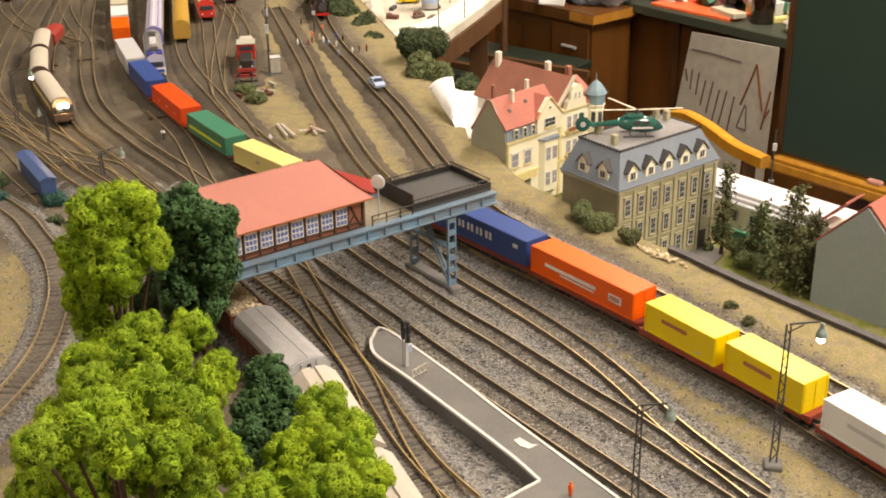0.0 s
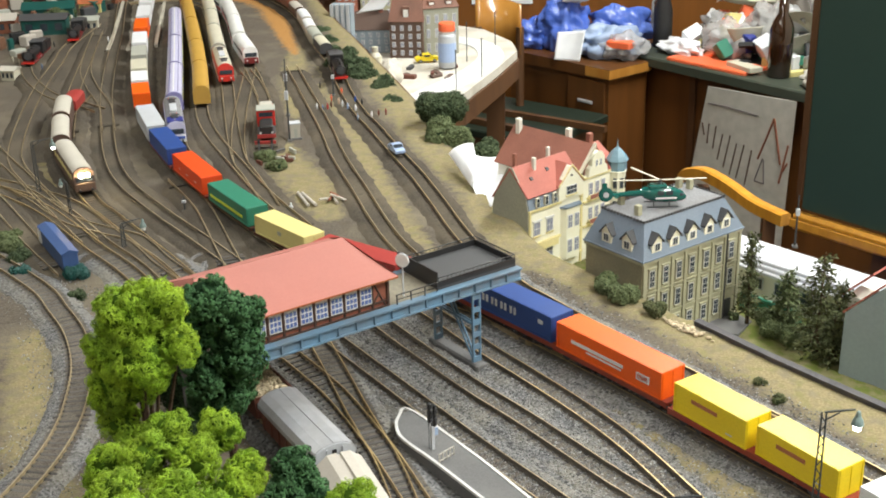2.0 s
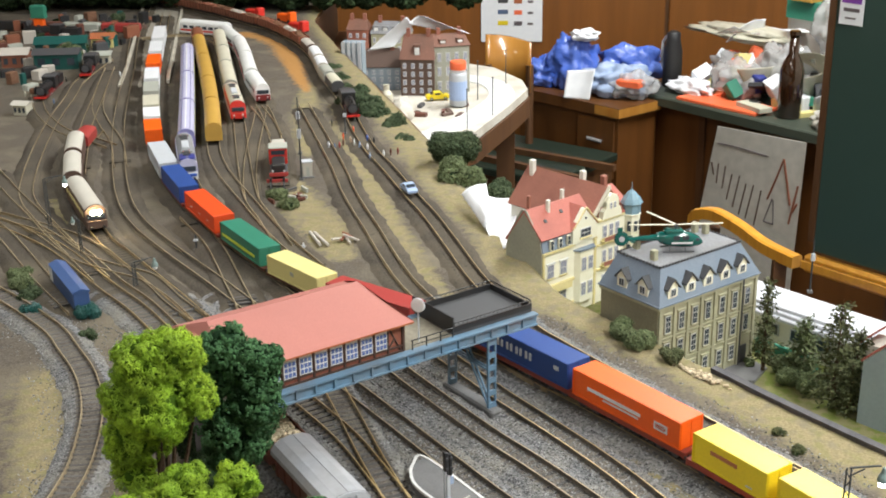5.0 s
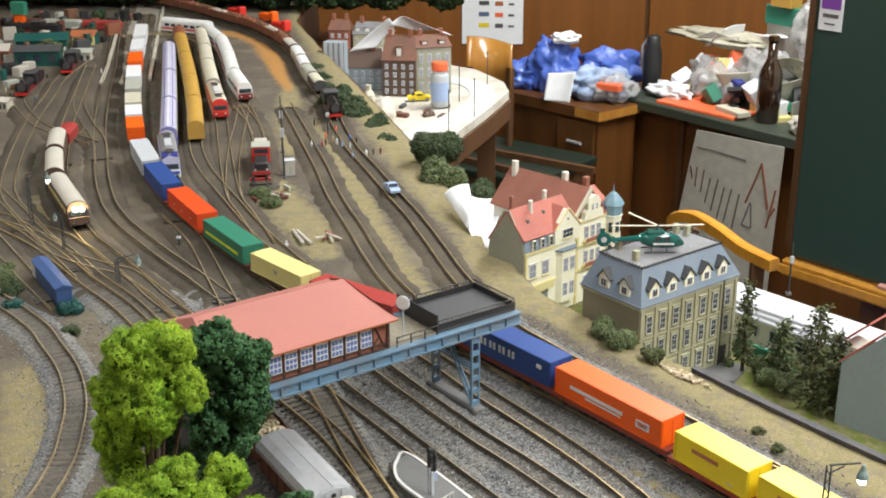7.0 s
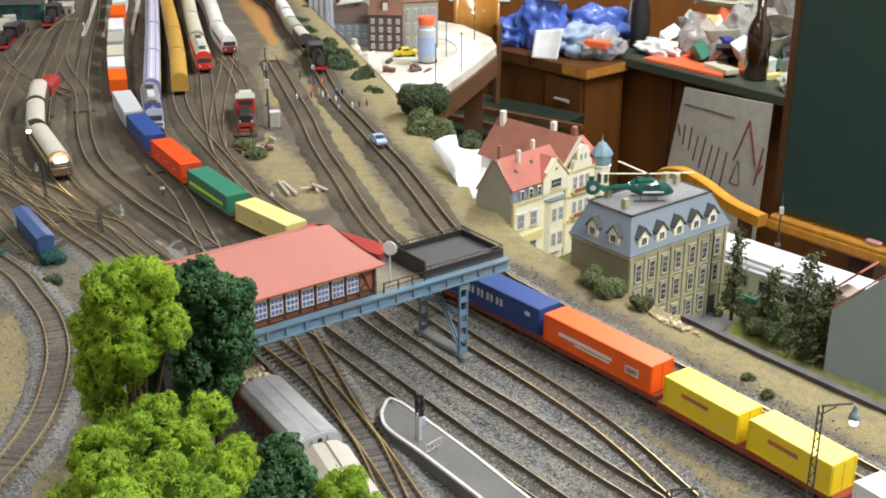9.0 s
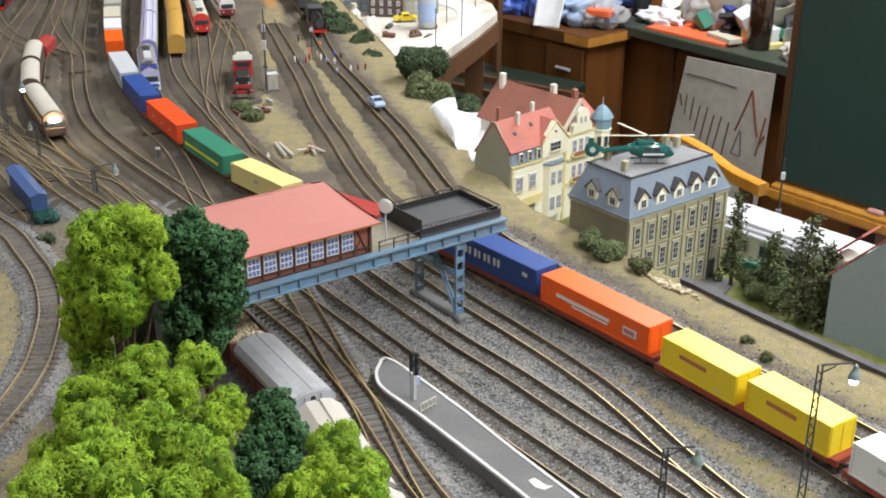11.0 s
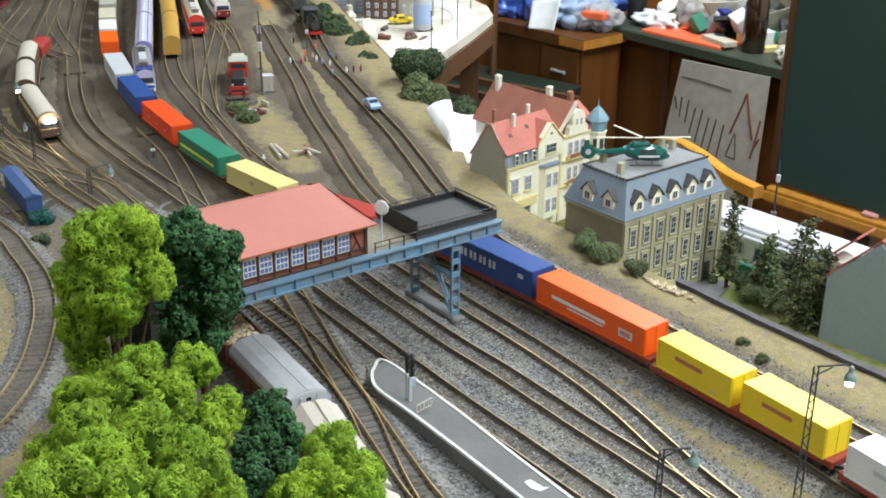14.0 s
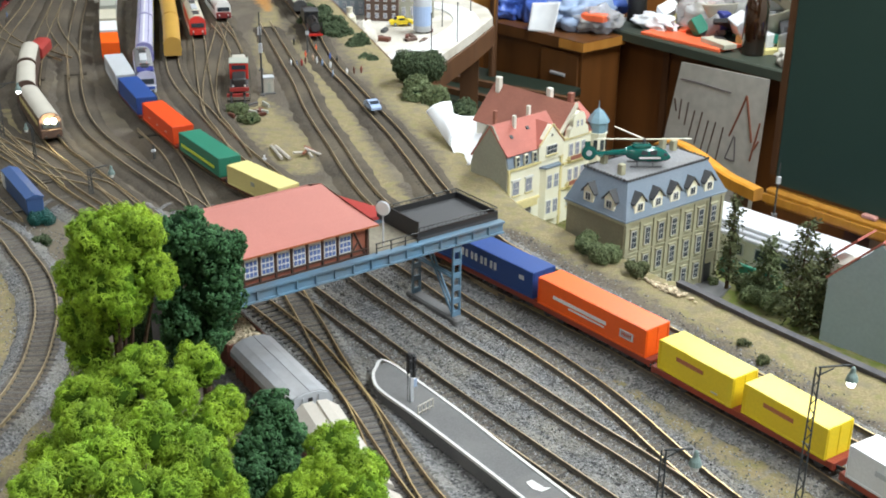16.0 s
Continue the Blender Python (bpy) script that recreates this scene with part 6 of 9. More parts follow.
def turret_house():
    z0 = TOWN
    W, D, ze = 0.062, 0.055, 0.034
    t = thing("town_house", "cream corner house with a curved gable, brown roof and blue turret", "building", at(0.1505, 1.4615, 0.0, 46))
    part("wall", Geo().box(0, W, 0.0, D, z0, ze), "cream", t)
    flip = Matrix(((0, 1, 0, 0), (1, 0, 0, 0), (0, 0, 1, 0), (0, 0, 0, 1)))
    prof = [(0.006, ze - 0.001), (0.04, ze - 0.001), (0.038, 0.042), (0.034, 0.045), (0.0335, 0.053), (0.03, 0.059), (0.023, 0.0615), (0.016, 0.059), (0.0125, 0.053), (0.012, 0.045), (0.008, 0.042)]
    part("gable", Geo().extrude(prof, -0.0025, 0.004, m=flip), "cream", t, "cream curved gable")
    part("gable_coping", Geo().extrude([(a * 1.04 - 0.001, b + (0.0012 if b > 0.04 else 0)) for a, b in prof], 0.004, 0.0055, m=flip), "browntile", t)
    # long brown main roof, its ridge running back from the curved gable
    rx, hw, rl = 0.022, 0.036, 0.13
    g = Geo()
    g.slab((rx - hw, 0.004, 0.027), (rx, 0.004, 0.0665), (rx, rl, 0.0665), (rx - hw, rl, 0.027), -0.0018)
    g.slab((rx, 0.004, 0.0665), (rx + hw, 0.004, 0.027), (rx + hw, rl, 0.027), (rx, rl, 0.0665), -0.0018)
    part("roof", g, "browntile", t, "brown tiled roof")
    part("rear_wall", Geo().extrude([(rx - hw + 0.003, z0), (rx + hw - 0.003, z0), (rx + hw - 0.003, 0.028), (rx, 0.063), (rx - hw + 0.003, 0.028)], D + 0.0002, rl - 0.003, m=flip), "pale", t)
    # side roof towards the turret
    g = Geo()
    g.slab((0.03, -0.002, ze), (W + 0.001, -0.002, ze), (W - 0.006, D / 2, 0.06), (0.03, D / 2, 0.06), 0.0016)
    g.slab((W + 0.001, D + 0.002, ze), (0.03, D + 0.002, ze), (0.03, D / 2, 0.06), (W - 0.006, D / 2, 0.06), 0.0016)
    g.add([(W + 0.001, -0.002, ze), (W + 0.001, D + 0.002, ze), (W - 0.006, D / 2, 0.06)], [(0, 1, 2)])
    part("side_roof", g, "redtile", t, "red tiled side roof")
    part("fire_wall", Geo().extrude([(rx - hw - 0.001, 0.029), (rx - hw - 0.001, 0.026), (rx, 0.066), (rx, 0.0705)], 0.0, 0.0038, m=flip), "cream2", t, "pale verge of the roof")
    for z in (z0 + 0.078, z0 + 0.048, z0 + 0.018):
        for x in (0.0125, 0.0235, 0.034):
            house_window(t, x, z, 0.0068, 0.015, 0.0, "white", 0.001, 2, 2, sill="yellowtrim")
    for x in (0.0195, 0.0265):
        house_window(t, x, 0.044, 0.0036, 0.0075, -0.0025, "white", 0.0006, 1, 2)
    for z in (ze - 0.003, z0 + 0.07, z0 + 0.04):
        part("band", Geo().box(0.0, 0.046, -0.002, 0.0, z, z + 0.0024), "yellowtrim", t, "yellow cornice band")
    for z in (z0 + 0.044, z0 + 0.074):
        bl = part("balcony", Geo().box(0.006, 0.04, -0.007, 0.0, z, z + 0.0016), "yellowtrim", t)
        part("rail", Geo().box(0.006, 0.04, -0.007, -0.0064, z + 0.0016, z + 0.0065), "browntile", bl)
    tx, ty = W - 0.004, -0.001
    part("turret", Geo().lathe([(0.0105, z0), (0.0105, 0.028), (0.0118, 0.0285), (0.0118, 0.030), (0.011, 0.0305)], 8, at=(tx, ty, 0)), "cream", t, "cream octagonal turret")
    part("turret_drum", Geo().lathe([(0.0112, 0.0305), (0.0112, 0.042), (0.0128, 0.0425)], 8, at=(tx, ty, 0)), "copper", t)
    part("turret_roof", Geo().lathe([(0.0135, 0.0425), (0.0105, 0.048), (0.0055, 0.0545), (0.0016, 0.0575), (0.0007, 0.06), (0.0003, 0.067)], 8, at=(tx, ty, 0)), "copper", t, "blue-green turret roof")
    for a in (-150, -105, -60):
        q = pose(tx, ty, 0, 0, 0, a + 90) @ pose(0, -0.0098, 0)
        for z in (z0 + 0.05, z0 + 0.078):
            part("turret_window", Geo().box(-0.0022, 0.0022, -0.0012, 0.0, z, z + 0.012, m=q), "glass", t)
    for x, y, z, mt in ((0.016, 0.118, 0.078, "pale"), (0.03, 0.05, 0.076, "pale"), (0.03, 0.018, 0.077, "browntile")):
        part("chimney", Geo().box(x - 0.0032, x + 0.0032, y - 0.0032, y + 0.0032, z - 0.022, z, 0.0006), mt, t)


turret_house()


def gable_house():
    q = at(0.381, 1.183, 0.0, math.degrees(math.atan2(-0.67, 0.74)))
    t = thing("town_house", "plain grey-blue gabled model house with a red roof", "building", q)
    W, H, A, D = 0.09, -0.004, 0.042, 0.07
    part("gable_wall", Geo().extrude([(0, TOWN), (W, TOWN), (W, H), (W / 2, A), (0, H)], -0.0012, 0.0, m=Matrix(((0, 1, 0, 0), (1, 0, 0, 0), (0, 0, 1, 0), (0, 0, 0, 1)))), "greyblue", t, "plain grey-blue gable wall")
    part("body", Geo().extrude([(0.001, TOWN), (W - 0.001, TOWN), (W - 0.001, H - 0.001), (W / 2, A - 0.002), (0.001, H - 0.001)], 0.0002, D, m=Matrix(((0, 1, 0, 0), (1, 0, 0, 0), (0, 0, 1, 0), (0, 0, 0, 1)))), "pale", t)
    g = Geo()
    g.slab((-0.003, 0.0012, H - 0.002), (W / 2, 0.0012, A + 0.0012), (W / 2, D, A + 0.0012), (-0.003, D, H - 0.002), -0.0016)
    g.slab((W / 2, 0.0012, A + 0.0012), (W + 0.003, 0.0012, H - 0.002), (W + 0.003, D, H - 0.002), (W / 2, D, A + 0.0012), -0.0016)
    part("roof", g, "redtile", t, "red tiled roof")
    part("wing_roof", Geo().slab((-0.024, 0.034, -0.004), (0.006, 0.034, 0.026), (0.006, 0.07, 0.026), (-0.024, 0.07, -0.004), 0.002), "redtile", t, "red tiled wing roof")
    part("wing_wall", Geo().box(-0.02, 0.0008, 0.037, 0.067, TOWN, -0.0045), "pale", t)


gable_house()


def white_hall():
    """The long white flat-roofed hall behind the firs."""
    m = at(0.284, 1.402, 0.0, -45.5)
    t = thing("station_hall", "long low white model hall with a stepped flat roof", "building", m)
    part("wall", Geo().box(-0.016, 0.29, -0.002, 0.042, TOWN, -0.0342), "pale", t, "pale rendered wall")
    for z0, z1, i in ((-0.034, -0.03, -0.008), (-0.03, -0.0255, -0.004), (-0.0255, -0.021, 0.0)):
        part("roof_slab", Geo().box(-0.02, 0.294, i, 0.046, z0, z1 - 0.0002, 0.001), "hallwhite", t, "white flat roof slab")
    for k in range(9):
        x = 0.0 + k * 0.031
        w = part("window", Geo().box(x, x + 0.017, -0.0032, -0.002, TOWN + 0.014, TOWN + 0.028), "silvergrey", t, "grey window")
        part("pane", Geo().box(x + 0.0015, x + 0.0155, -0.0036, -0.0032, TOWN + 0.0155, TOWN + 0.0265), "glass", w)
    solo("green_fence", Geo().box(0.0, 0.075, 0.0, 0.004, TOWN, TOWN + 0.017, 0.001), "green", "low green painted board fence on the lawn", "fence", at(0.312, 1.335, 0.0, -45.5))
    solo("forecourt", Geo().prism([(0.262, 1.262), (0.3, 1.262), (0.318, 1.293), (0.3, 1.318), (0.284, 1.309)], TOWN - 0.004, TOWN + 0.0025), "concrete", "grey paved forecourt beside the museum door", "pavement", kind="structure")


white_hall()


def paper(name_label, pts, curl, m="paper"):
    """A bent sheet of paper through four corners, with a soft curl."""
    a, b, c, d = map(Vector, pts)
    n = 14
    v, f = [], []
    nrm = (b - a).cross(d - a).normalized()
    for j in range(n + 1):
        for i in range(n + 1):
            s, r = i / n, j / n
            p = (a * (1 - s) + b * s) * (1 - r) + (d * (1 - s) + c * s) * r
            k = curl * math.sin(s * math.pi) + 0.15 * curl * noise.noise((s * 3, r * 3, curl * 50))
            v.append(p + nrm * k)
    top = len(v)
    v += [p - nrm * 0.0006 for p in v]
    for j in range(n):
        for i in range(n):
            q = (j * (n + 1) + i, j * (n + 1) + i + 1, (j + 1) * (n + 1) + i + 1, (j + 1) * (n + 1) + i)
            f.append(q)
            f.append(tuple(k + top for k in q[::-1]))
    edge = [i for i in range(n + 1)] + [(j + 1) * (n + 1) + n for j in range(n)] + [n * (n + 1) + i for i in range(n - 1, -1, -1)] + [j * (n + 1) for j in range(n - 1, 0, -1)]
    f += [(edge[i + 1 if i + 1 < len(edge) else 0], edge[i], edge[i] + top, edge[i + 1 if i + 1 < len(edge) else 0] + top) for i in range(len(edge))]
    return solo("paper_sheet", Geo().add(v, f), m, name_label, "paper", smooth=True)


paper("curled white sheet of paper lying on the bank", [(-0.012, 1.6, 0.019), (0.019, 1.6, 0.033), (0.029, 1.53, 0.016), (0.021, 1.515, 0.003)], -0.005)
paper("crumpled lilac-white sheet of paper between the bank and the house", [(0.023, 1.575, 0.025), (0.068, 1.6, 0.022), (0.046, 1.452, 0.002), (0.022, 1.51, 0.005)], 0.007)


# ---- rolling stock ----
def coach_shell(geo, L, w, h, z0, slope=0.0, n=7):
    """A body with a rounded roof along x; the ends lean in by slope."""
    prof = [(-w, z0), (-w, z0 + h * 0.66)] + [(-w * math.cos(a), z0 + h * 0.66 + h * 0.34 * math.sin(a)) for a in [math.pi * k / (2 * n) for k in range(1, 2 * n)]] + [(w, z0 + h * 0.66), (w, z0)]
    v = [(-L / 2 + slope * (q[1] - z0) / h, *q) for q in prof] + [(L / 2 - slope * (q[1] - z0) / h, *q) for q in prof]
    k = len(prof)
    geo.add(v, [tuple(range(k - 1, -1, -1)), tuple(range(k, 2 * k))] + [(i, (i + 1) % k, k + (i + 1) % k, k + i) for i in range(k)])


def coach(line, a, b, body, roof, label, name="passenger_coach", windows="glass", stripe=None, front=None, frontmat=None, h=0.036, group="stabled trains", light=False, roof_gear=False):
    sa, sb = along(line, *a), along(line, *b)
    L = abs(sb - sa)
    k = 0.68 if group == "freight train" else 0.8
    m = place_on(line, (sa + sb) / 2) @ Matrix.Diagonal((1.0, k, k - 0.03, 1.0))
    t = thing(name, label, "train", m, group)
    w = 0.0155
    g = Geo()
    coach_shell(g, L - 0.004, w, h, 0.006, 0.004 if front else 0.0)
    part("body", g, body, t)
    g = Geo()
    k = 8
    prof = [(-w * 1.015 * math.cos(x), 0.006 + h * 0.66 + (h * 0.34 + 0.0006) * math.sin(x)) for x in [math.pi * (0.12 + 0.76 * i / k) for i in range(k + 1)]]
    v = [(-L / 2 + 0.0045 + (0.004 if front else 0), *q) for q in prof] + [(L / 2 - 0.0045 - (0.004 if front else 0), *q) for q in prof]
    g.add(v, [(i, i + 1, k + 2 + i, k + 1 + i) for i in range(k)])
    part("roof", g, roof, t, smooth=True)
    if windows:
        n = max(2, int(L / 0.02))
        for s in (-1, 1):
            for i in range(n):
                x = -L / 2 + 0.012 + i * (L - 0.024) / n
                part("window", Geo().box(x, x + (L - 0.024) / n * 0.7, s * w - 0.0004, s * w + 0.0004, 0.0195, 0.0275), windows, t)
    if stripe:
        for s in (-1, 1):
            part("stripe", Geo().box(-L / 2 + 0.004, L / 2 - 0.004, s * w - 0.0003, s * w + 0.0003, 0.0115, 0.0165), stripe, t)
    if roof == "lilacgrey":
        for y in (-0.0075, 0.0, 0.0075):
            part("roof_stripe", Geo().box(-L / 2 + 0.008, L / 2 - 0.008, y - 0.0012, y + 0.0012, 0.0395 - abs(y) * 0.25, 0.0428 - abs(y) * 0.25), "navy" if y else "white", t, "long roof stripe")
    if front:
        x = L / 2 - 0.002
        part("cab_front", Geo().box(x - 0.004, x + 0.0012, -w * 0.96, w * 0.96, 0.006, 0.0185, 0.001), frontmat or body, t, "coloured cab front")
        part("windscreen", Geo().box(x - 0.004, x + 0.0004, -w * 0.8, w * 0.8, 0.021, 0.029, 0.0006), "glass", t)
        for y in (-0.009, 0.009):
            part("headlight", Geo().rod((x, y * (0.5 if light else 1), 0.0135 + (0.018 if light else 0)), (x + 0.003, y * (0.5 if light else 1), 0.0135 + (0.018 if light else 0)), 0.0036 if light else 0.0016, 10), "headglow" if light else "white", t)
            part("buffer", Geo().rod((x, y, 0.0085), (x + 0.006, y, 0.0085), 0.0018, 8), "black", t)
    if roof_gear:
        for x in (-L * 0.28, L * 0.28):
            pg = part("pantograph", Geo().box(x - 0.012, x + 0.012, -0.006, 0.006, h + 0.0064, h + 0.0075), "darkgrey", t)
            for y in (-0.005, 0.005):
                part("arm", Geo().rod((x - 0.01, y, h + 0.0075), (x + 0.008, y, h + 0.011), 0.0006, 4), "red", pg)
            part("collector", Geo().box(x + 0.006, x + 0.009, -0.009, 0.009, h + 0.011, h + 0.0118), "darkgrey", pg)
        part("roof_box", Geo().box(-L * 0.12, L * 0.12, -0.006, 0.006, h + 0.0064, h + 0.0088, 0.0006), "silvergrey", t)
    for s in (-1, 1):
        wheelset(t, s * (L / 2 - 0.026))
    return t


def chain(line, pts, *args, **kw):
    for a, b in zip(pts[:-1], pts[1:]):
        coach(line, a, b, *args, **kw)


# cream train with the lit headlight
coach("cross_left", (-0.513, 1.612), (-0.441, 1.479), "mapbrown", "offwhite", "railcar with a pale roof and lit headlight", front=True, frontmat="mapbrown", light=True, group="pale train", windows="paleyellow")
coach("cross_left", (-0.556, 1.725), (-0.517, 1.622), "mapbrown", "offwhite", "pale-roofed goods van in a short train", windows=None, group="pale train")
coach("cross_left", (-0.588, 1.829), (-0.558, 1.735), "mapbrown", "offwhite", "pale-roofed goods van in a short train", windows=None, group="pale train")
coach("cross_left", (-0.598, 1.9), (-0.59, 1.84), "boxred", "boxred", "dark red flat-topped wagon behind the pale vans", windows=None, group="pale train", h=0.022)
# silver and lilac train
e_loco = coach("stable_one", (-0.43, 1.824), (-0.376, 1.68), "lilacgrey", "roofgrey", "silver electric locomotive with a blue and white cab", "locomotive", windows=None, front=True, frontmat="white", stripe="navy", roof_gear=True)
part("blue_panel", Geo().box(0.045, 0.069, -0.0135, 0.0135, 0.0405, 0.0425, 0.001), "navy", e_loco, "dark blue cab roof")
part("nose_panel", Geo().box(0.0745, 0.0775, -0.0135, 0.0135, 0.0125, 0.017), "signblue", e_loco, "blue nose band")
LILAC = [(-0.433, 1.834), (-0.479, 2.031), (-0.535, 2.24), (-0.61, 2.5)]
chain("stable_one", LILAC, "lilac", "lilacgrey", "lilac and silver passenger coach with yellow windows", stripe="navy", windows="limeyellow")
# ochre train
chain("stable_two", [(-0.4, 1.87), (-0.443, 2.04), (-0.49, 2.205), (-0.545, 2.4), (-0.605, 2.6)], "ochre", "ochre", "ochre yellow passenger coach", stripe="yellow")
coach("stable_two", (-0.607, 2.608), (-0.632, 2.68), "rust", "brownload", "short rust-red van behind the ochre coaches", windows=None)
# red and white train
coach("stable_three", (-0.437, 2.15), (-0.394, 2.005), "red", "cream2", "red and white electric locomotive with a pale roof", "locomotive", windows=None, front=True, frontmat="red", stripe="white", roof_gear=True)
chain("stable_three", [(-0.44, 2.162), (-0.49, 2.335), (-0.535, 2.48), (-0.59, 2.655)], "wagongrey", "cream2", "grey-green passenger coach with a pale roof")
# white train with a maroon cab
coach("stable_four", (-0.424, 2.25), (-0.391, 2.125), "white", "white", "white driving car with a maroon cab front", "driving_car", front=True, frontmat="maroon")
chain("stable_four", [(-0.427, 2.26), (-0.472, 2.42), (-0.525, 2.578), (-0.59, 2.71), (-0.70, 2.755)], "white", "white", "white express passenger coach", stripe="red")
# freight train on the outer line
for a, b, body, roof, lab in (((-0.283, 2.27), (-0.259, 2.2), "darkgrey", "cream2", "dark tender van with a cream roof"), ((-0.307, 2.345), (-0.285, 2.278), "wagongrey", "wagongrey", "low grey-green goods wagon"), ((-0.331, 2.43), (-0.309, 2.353), "offwhite", "boxwhite", "covered goods wagon with a white roof"),
                              ((-0.36, 2.525), (-0.333, 2.438), "offwhite", "boxwhite", "covered goods wagon with a white roof"), ((-0.39, 2.608), (-0.362, 2.533), "mapbrown", "tanroof", "covered goods wagon with a tan roof")):
    coach("outer", a, b, body, roof, lab, "goods_wagon", windows=None, group="freight train", h=0.028)


def open_wagon(line, s, load):
    L = 0.066
    t = thing("open_wagon", "red-brown open goods wagon with a heaped load", "wagon", place_on(line, s) @ Matrix.Diagonal((1.0, 0.75, 0.85, 1.0)), "freight train")
    for sg in (-1, 1):
        sd = part("side", Geo().box(-L / 2, L / 2, sg * 0.0145 - 0.0007, sg * 0.0145 + 0.0007, 0.008, 0.026), "brownload", t)
        for k in range(5):
            x = -L / 2 + 0.006 + k * (L - 0.012) / 4
            part("rib", Geo().box(x - 0.0008, x + 0.0008, sg * 0.0152, sg * 0.0152 + sg * 0.0009, 0.008, 0.0258), "wagonbrown", sd)
        part("end", Geo().box(sg * L / 2 - 0.0007, sg * L / 2 + 0.0007, -0.0137, 0.0137, 0.008, 0.026), "brownload", t)
        wheelset(t, sg * 0.02)
    part("floor", Geo().box(-L / 2, L / 2, -0.0137, 0.0137, 0.007, 0.009), "wagonbrown", t)
    g = Geo()
    for k in range(4):
        lumpy(g, (-L / 2 + 0.011 + k * (L - 0.022) / 3, 0, 0.02), 0.0095, k + s * 90, 6, 0.5)
    part("load", g, load, t, "heaped brown load")


s0 = along("outer", -0.394, 2.615) - 0.036
for k in range(11):
    open_wagon("outer", s0 - 0.071 * k, ("woodmix", "tanroof", "woodmix", "brownload")[k % 4])


def steam_loco(m, label, tender=True, group="steam locomotives"):
    m = m @ Matrix.Diagonal((0.85, 0.78, 0.75, 1.0))
    t = thing("steam_locomotive", label, "locomotive", m, group)
    part("frame", Geo().box(-0.05, 0.06, -0.011, 0.011, 0.006, 0.0105), "maroon", t, "dark red frame")
    part("boiler", Geo().rod((-0.018, 0, 0.0215), (0.052, 0, 0.0215), 0.0105, 16), "steamblack", t, smooth=False)
    part("smokebox_door", Geo().rod((0.052, 0, 0.0215), (0.0545, 0, 0.0215), 0.0085, 14), "darkgrey", t)
    for x, r, h in ((0.043, 0.0032, 0.0385), (0.018, 0.004, 0.035), (0.0, 0.0034, 0.0345)):
        part("dome" if x < 0.03 else "chimney", Geo().rod((x, 0, 0.029), (x, 0, h), r, 10, r * 0.85), "steamblack", t)
    part("cab", Geo().box(-0.05, -0.02, -0.0145, 0.0145, 0.0105, 0.037, 0.001), "steamblack", t)
    part("cab_roof", Geo().box(-0.053, -0.018, -0.0155, 0.0155, 0.0372, 0.0392, 0.001), "darkgrey", t)
    for s in (-1, 1):
        part("smoke_deflector", Geo().box(0.036, 0.054, s * 0.013 - 0.0004, s * 0.013 + 0.0004, 0.012, 0.03), "steamblack", t)
        for x in (-0.03, -0.01, 0.01, 0.03):
            part("wheel", Geo().rod((x, s * 0.0078, 0.0075), (x, s * 0.0098, 0.0075), 0.0075, 14), "maroon", t)
        part("coupling_rod", Geo().box(-0.032, 0.032, s * 0.0104 - 0.0003, s * 0.0104 + 0.0003, 0.005, 0.0066), "silvergrey", t)
    part("buffer_beam", Geo().box(0.058, 0.061, -0.0135, 0.0135, 0.006, 0.0105), "red", t)
    if tender:
        td = part("tender", Geo().box(-0.098, -0.056, -0.014, 0.014, 0.0105, 0.03, 0.001), "steamblack", t)
        part("coal", Geo().box(-0.09, -0.062, -0.0105, 0.0105, 0.03, 0.034, 0.003), "black", td)
        part("tender_frame", Geo().box(-0.098, -0.056, -0.011, 0.011, 0.004, 0.0105), "maroon", td)
    return t


steam_loco(place_on("outer", along("outer", -0.219, 2.07)), "black steam locomotive with a red frame heading a freight train")
steam_loco(at(-0.765, 2.375, RAILTOP, -78), "black steam locomotive waiting in the depot")
steam_loco(at(-0.775, 2.19, RAILTOP, -82), "black steam locomotive standing in the depot yard")
steam_loco(at(-0.99, 2.74, RAILTOP, 170), "black steam locomotive under the depot roof")


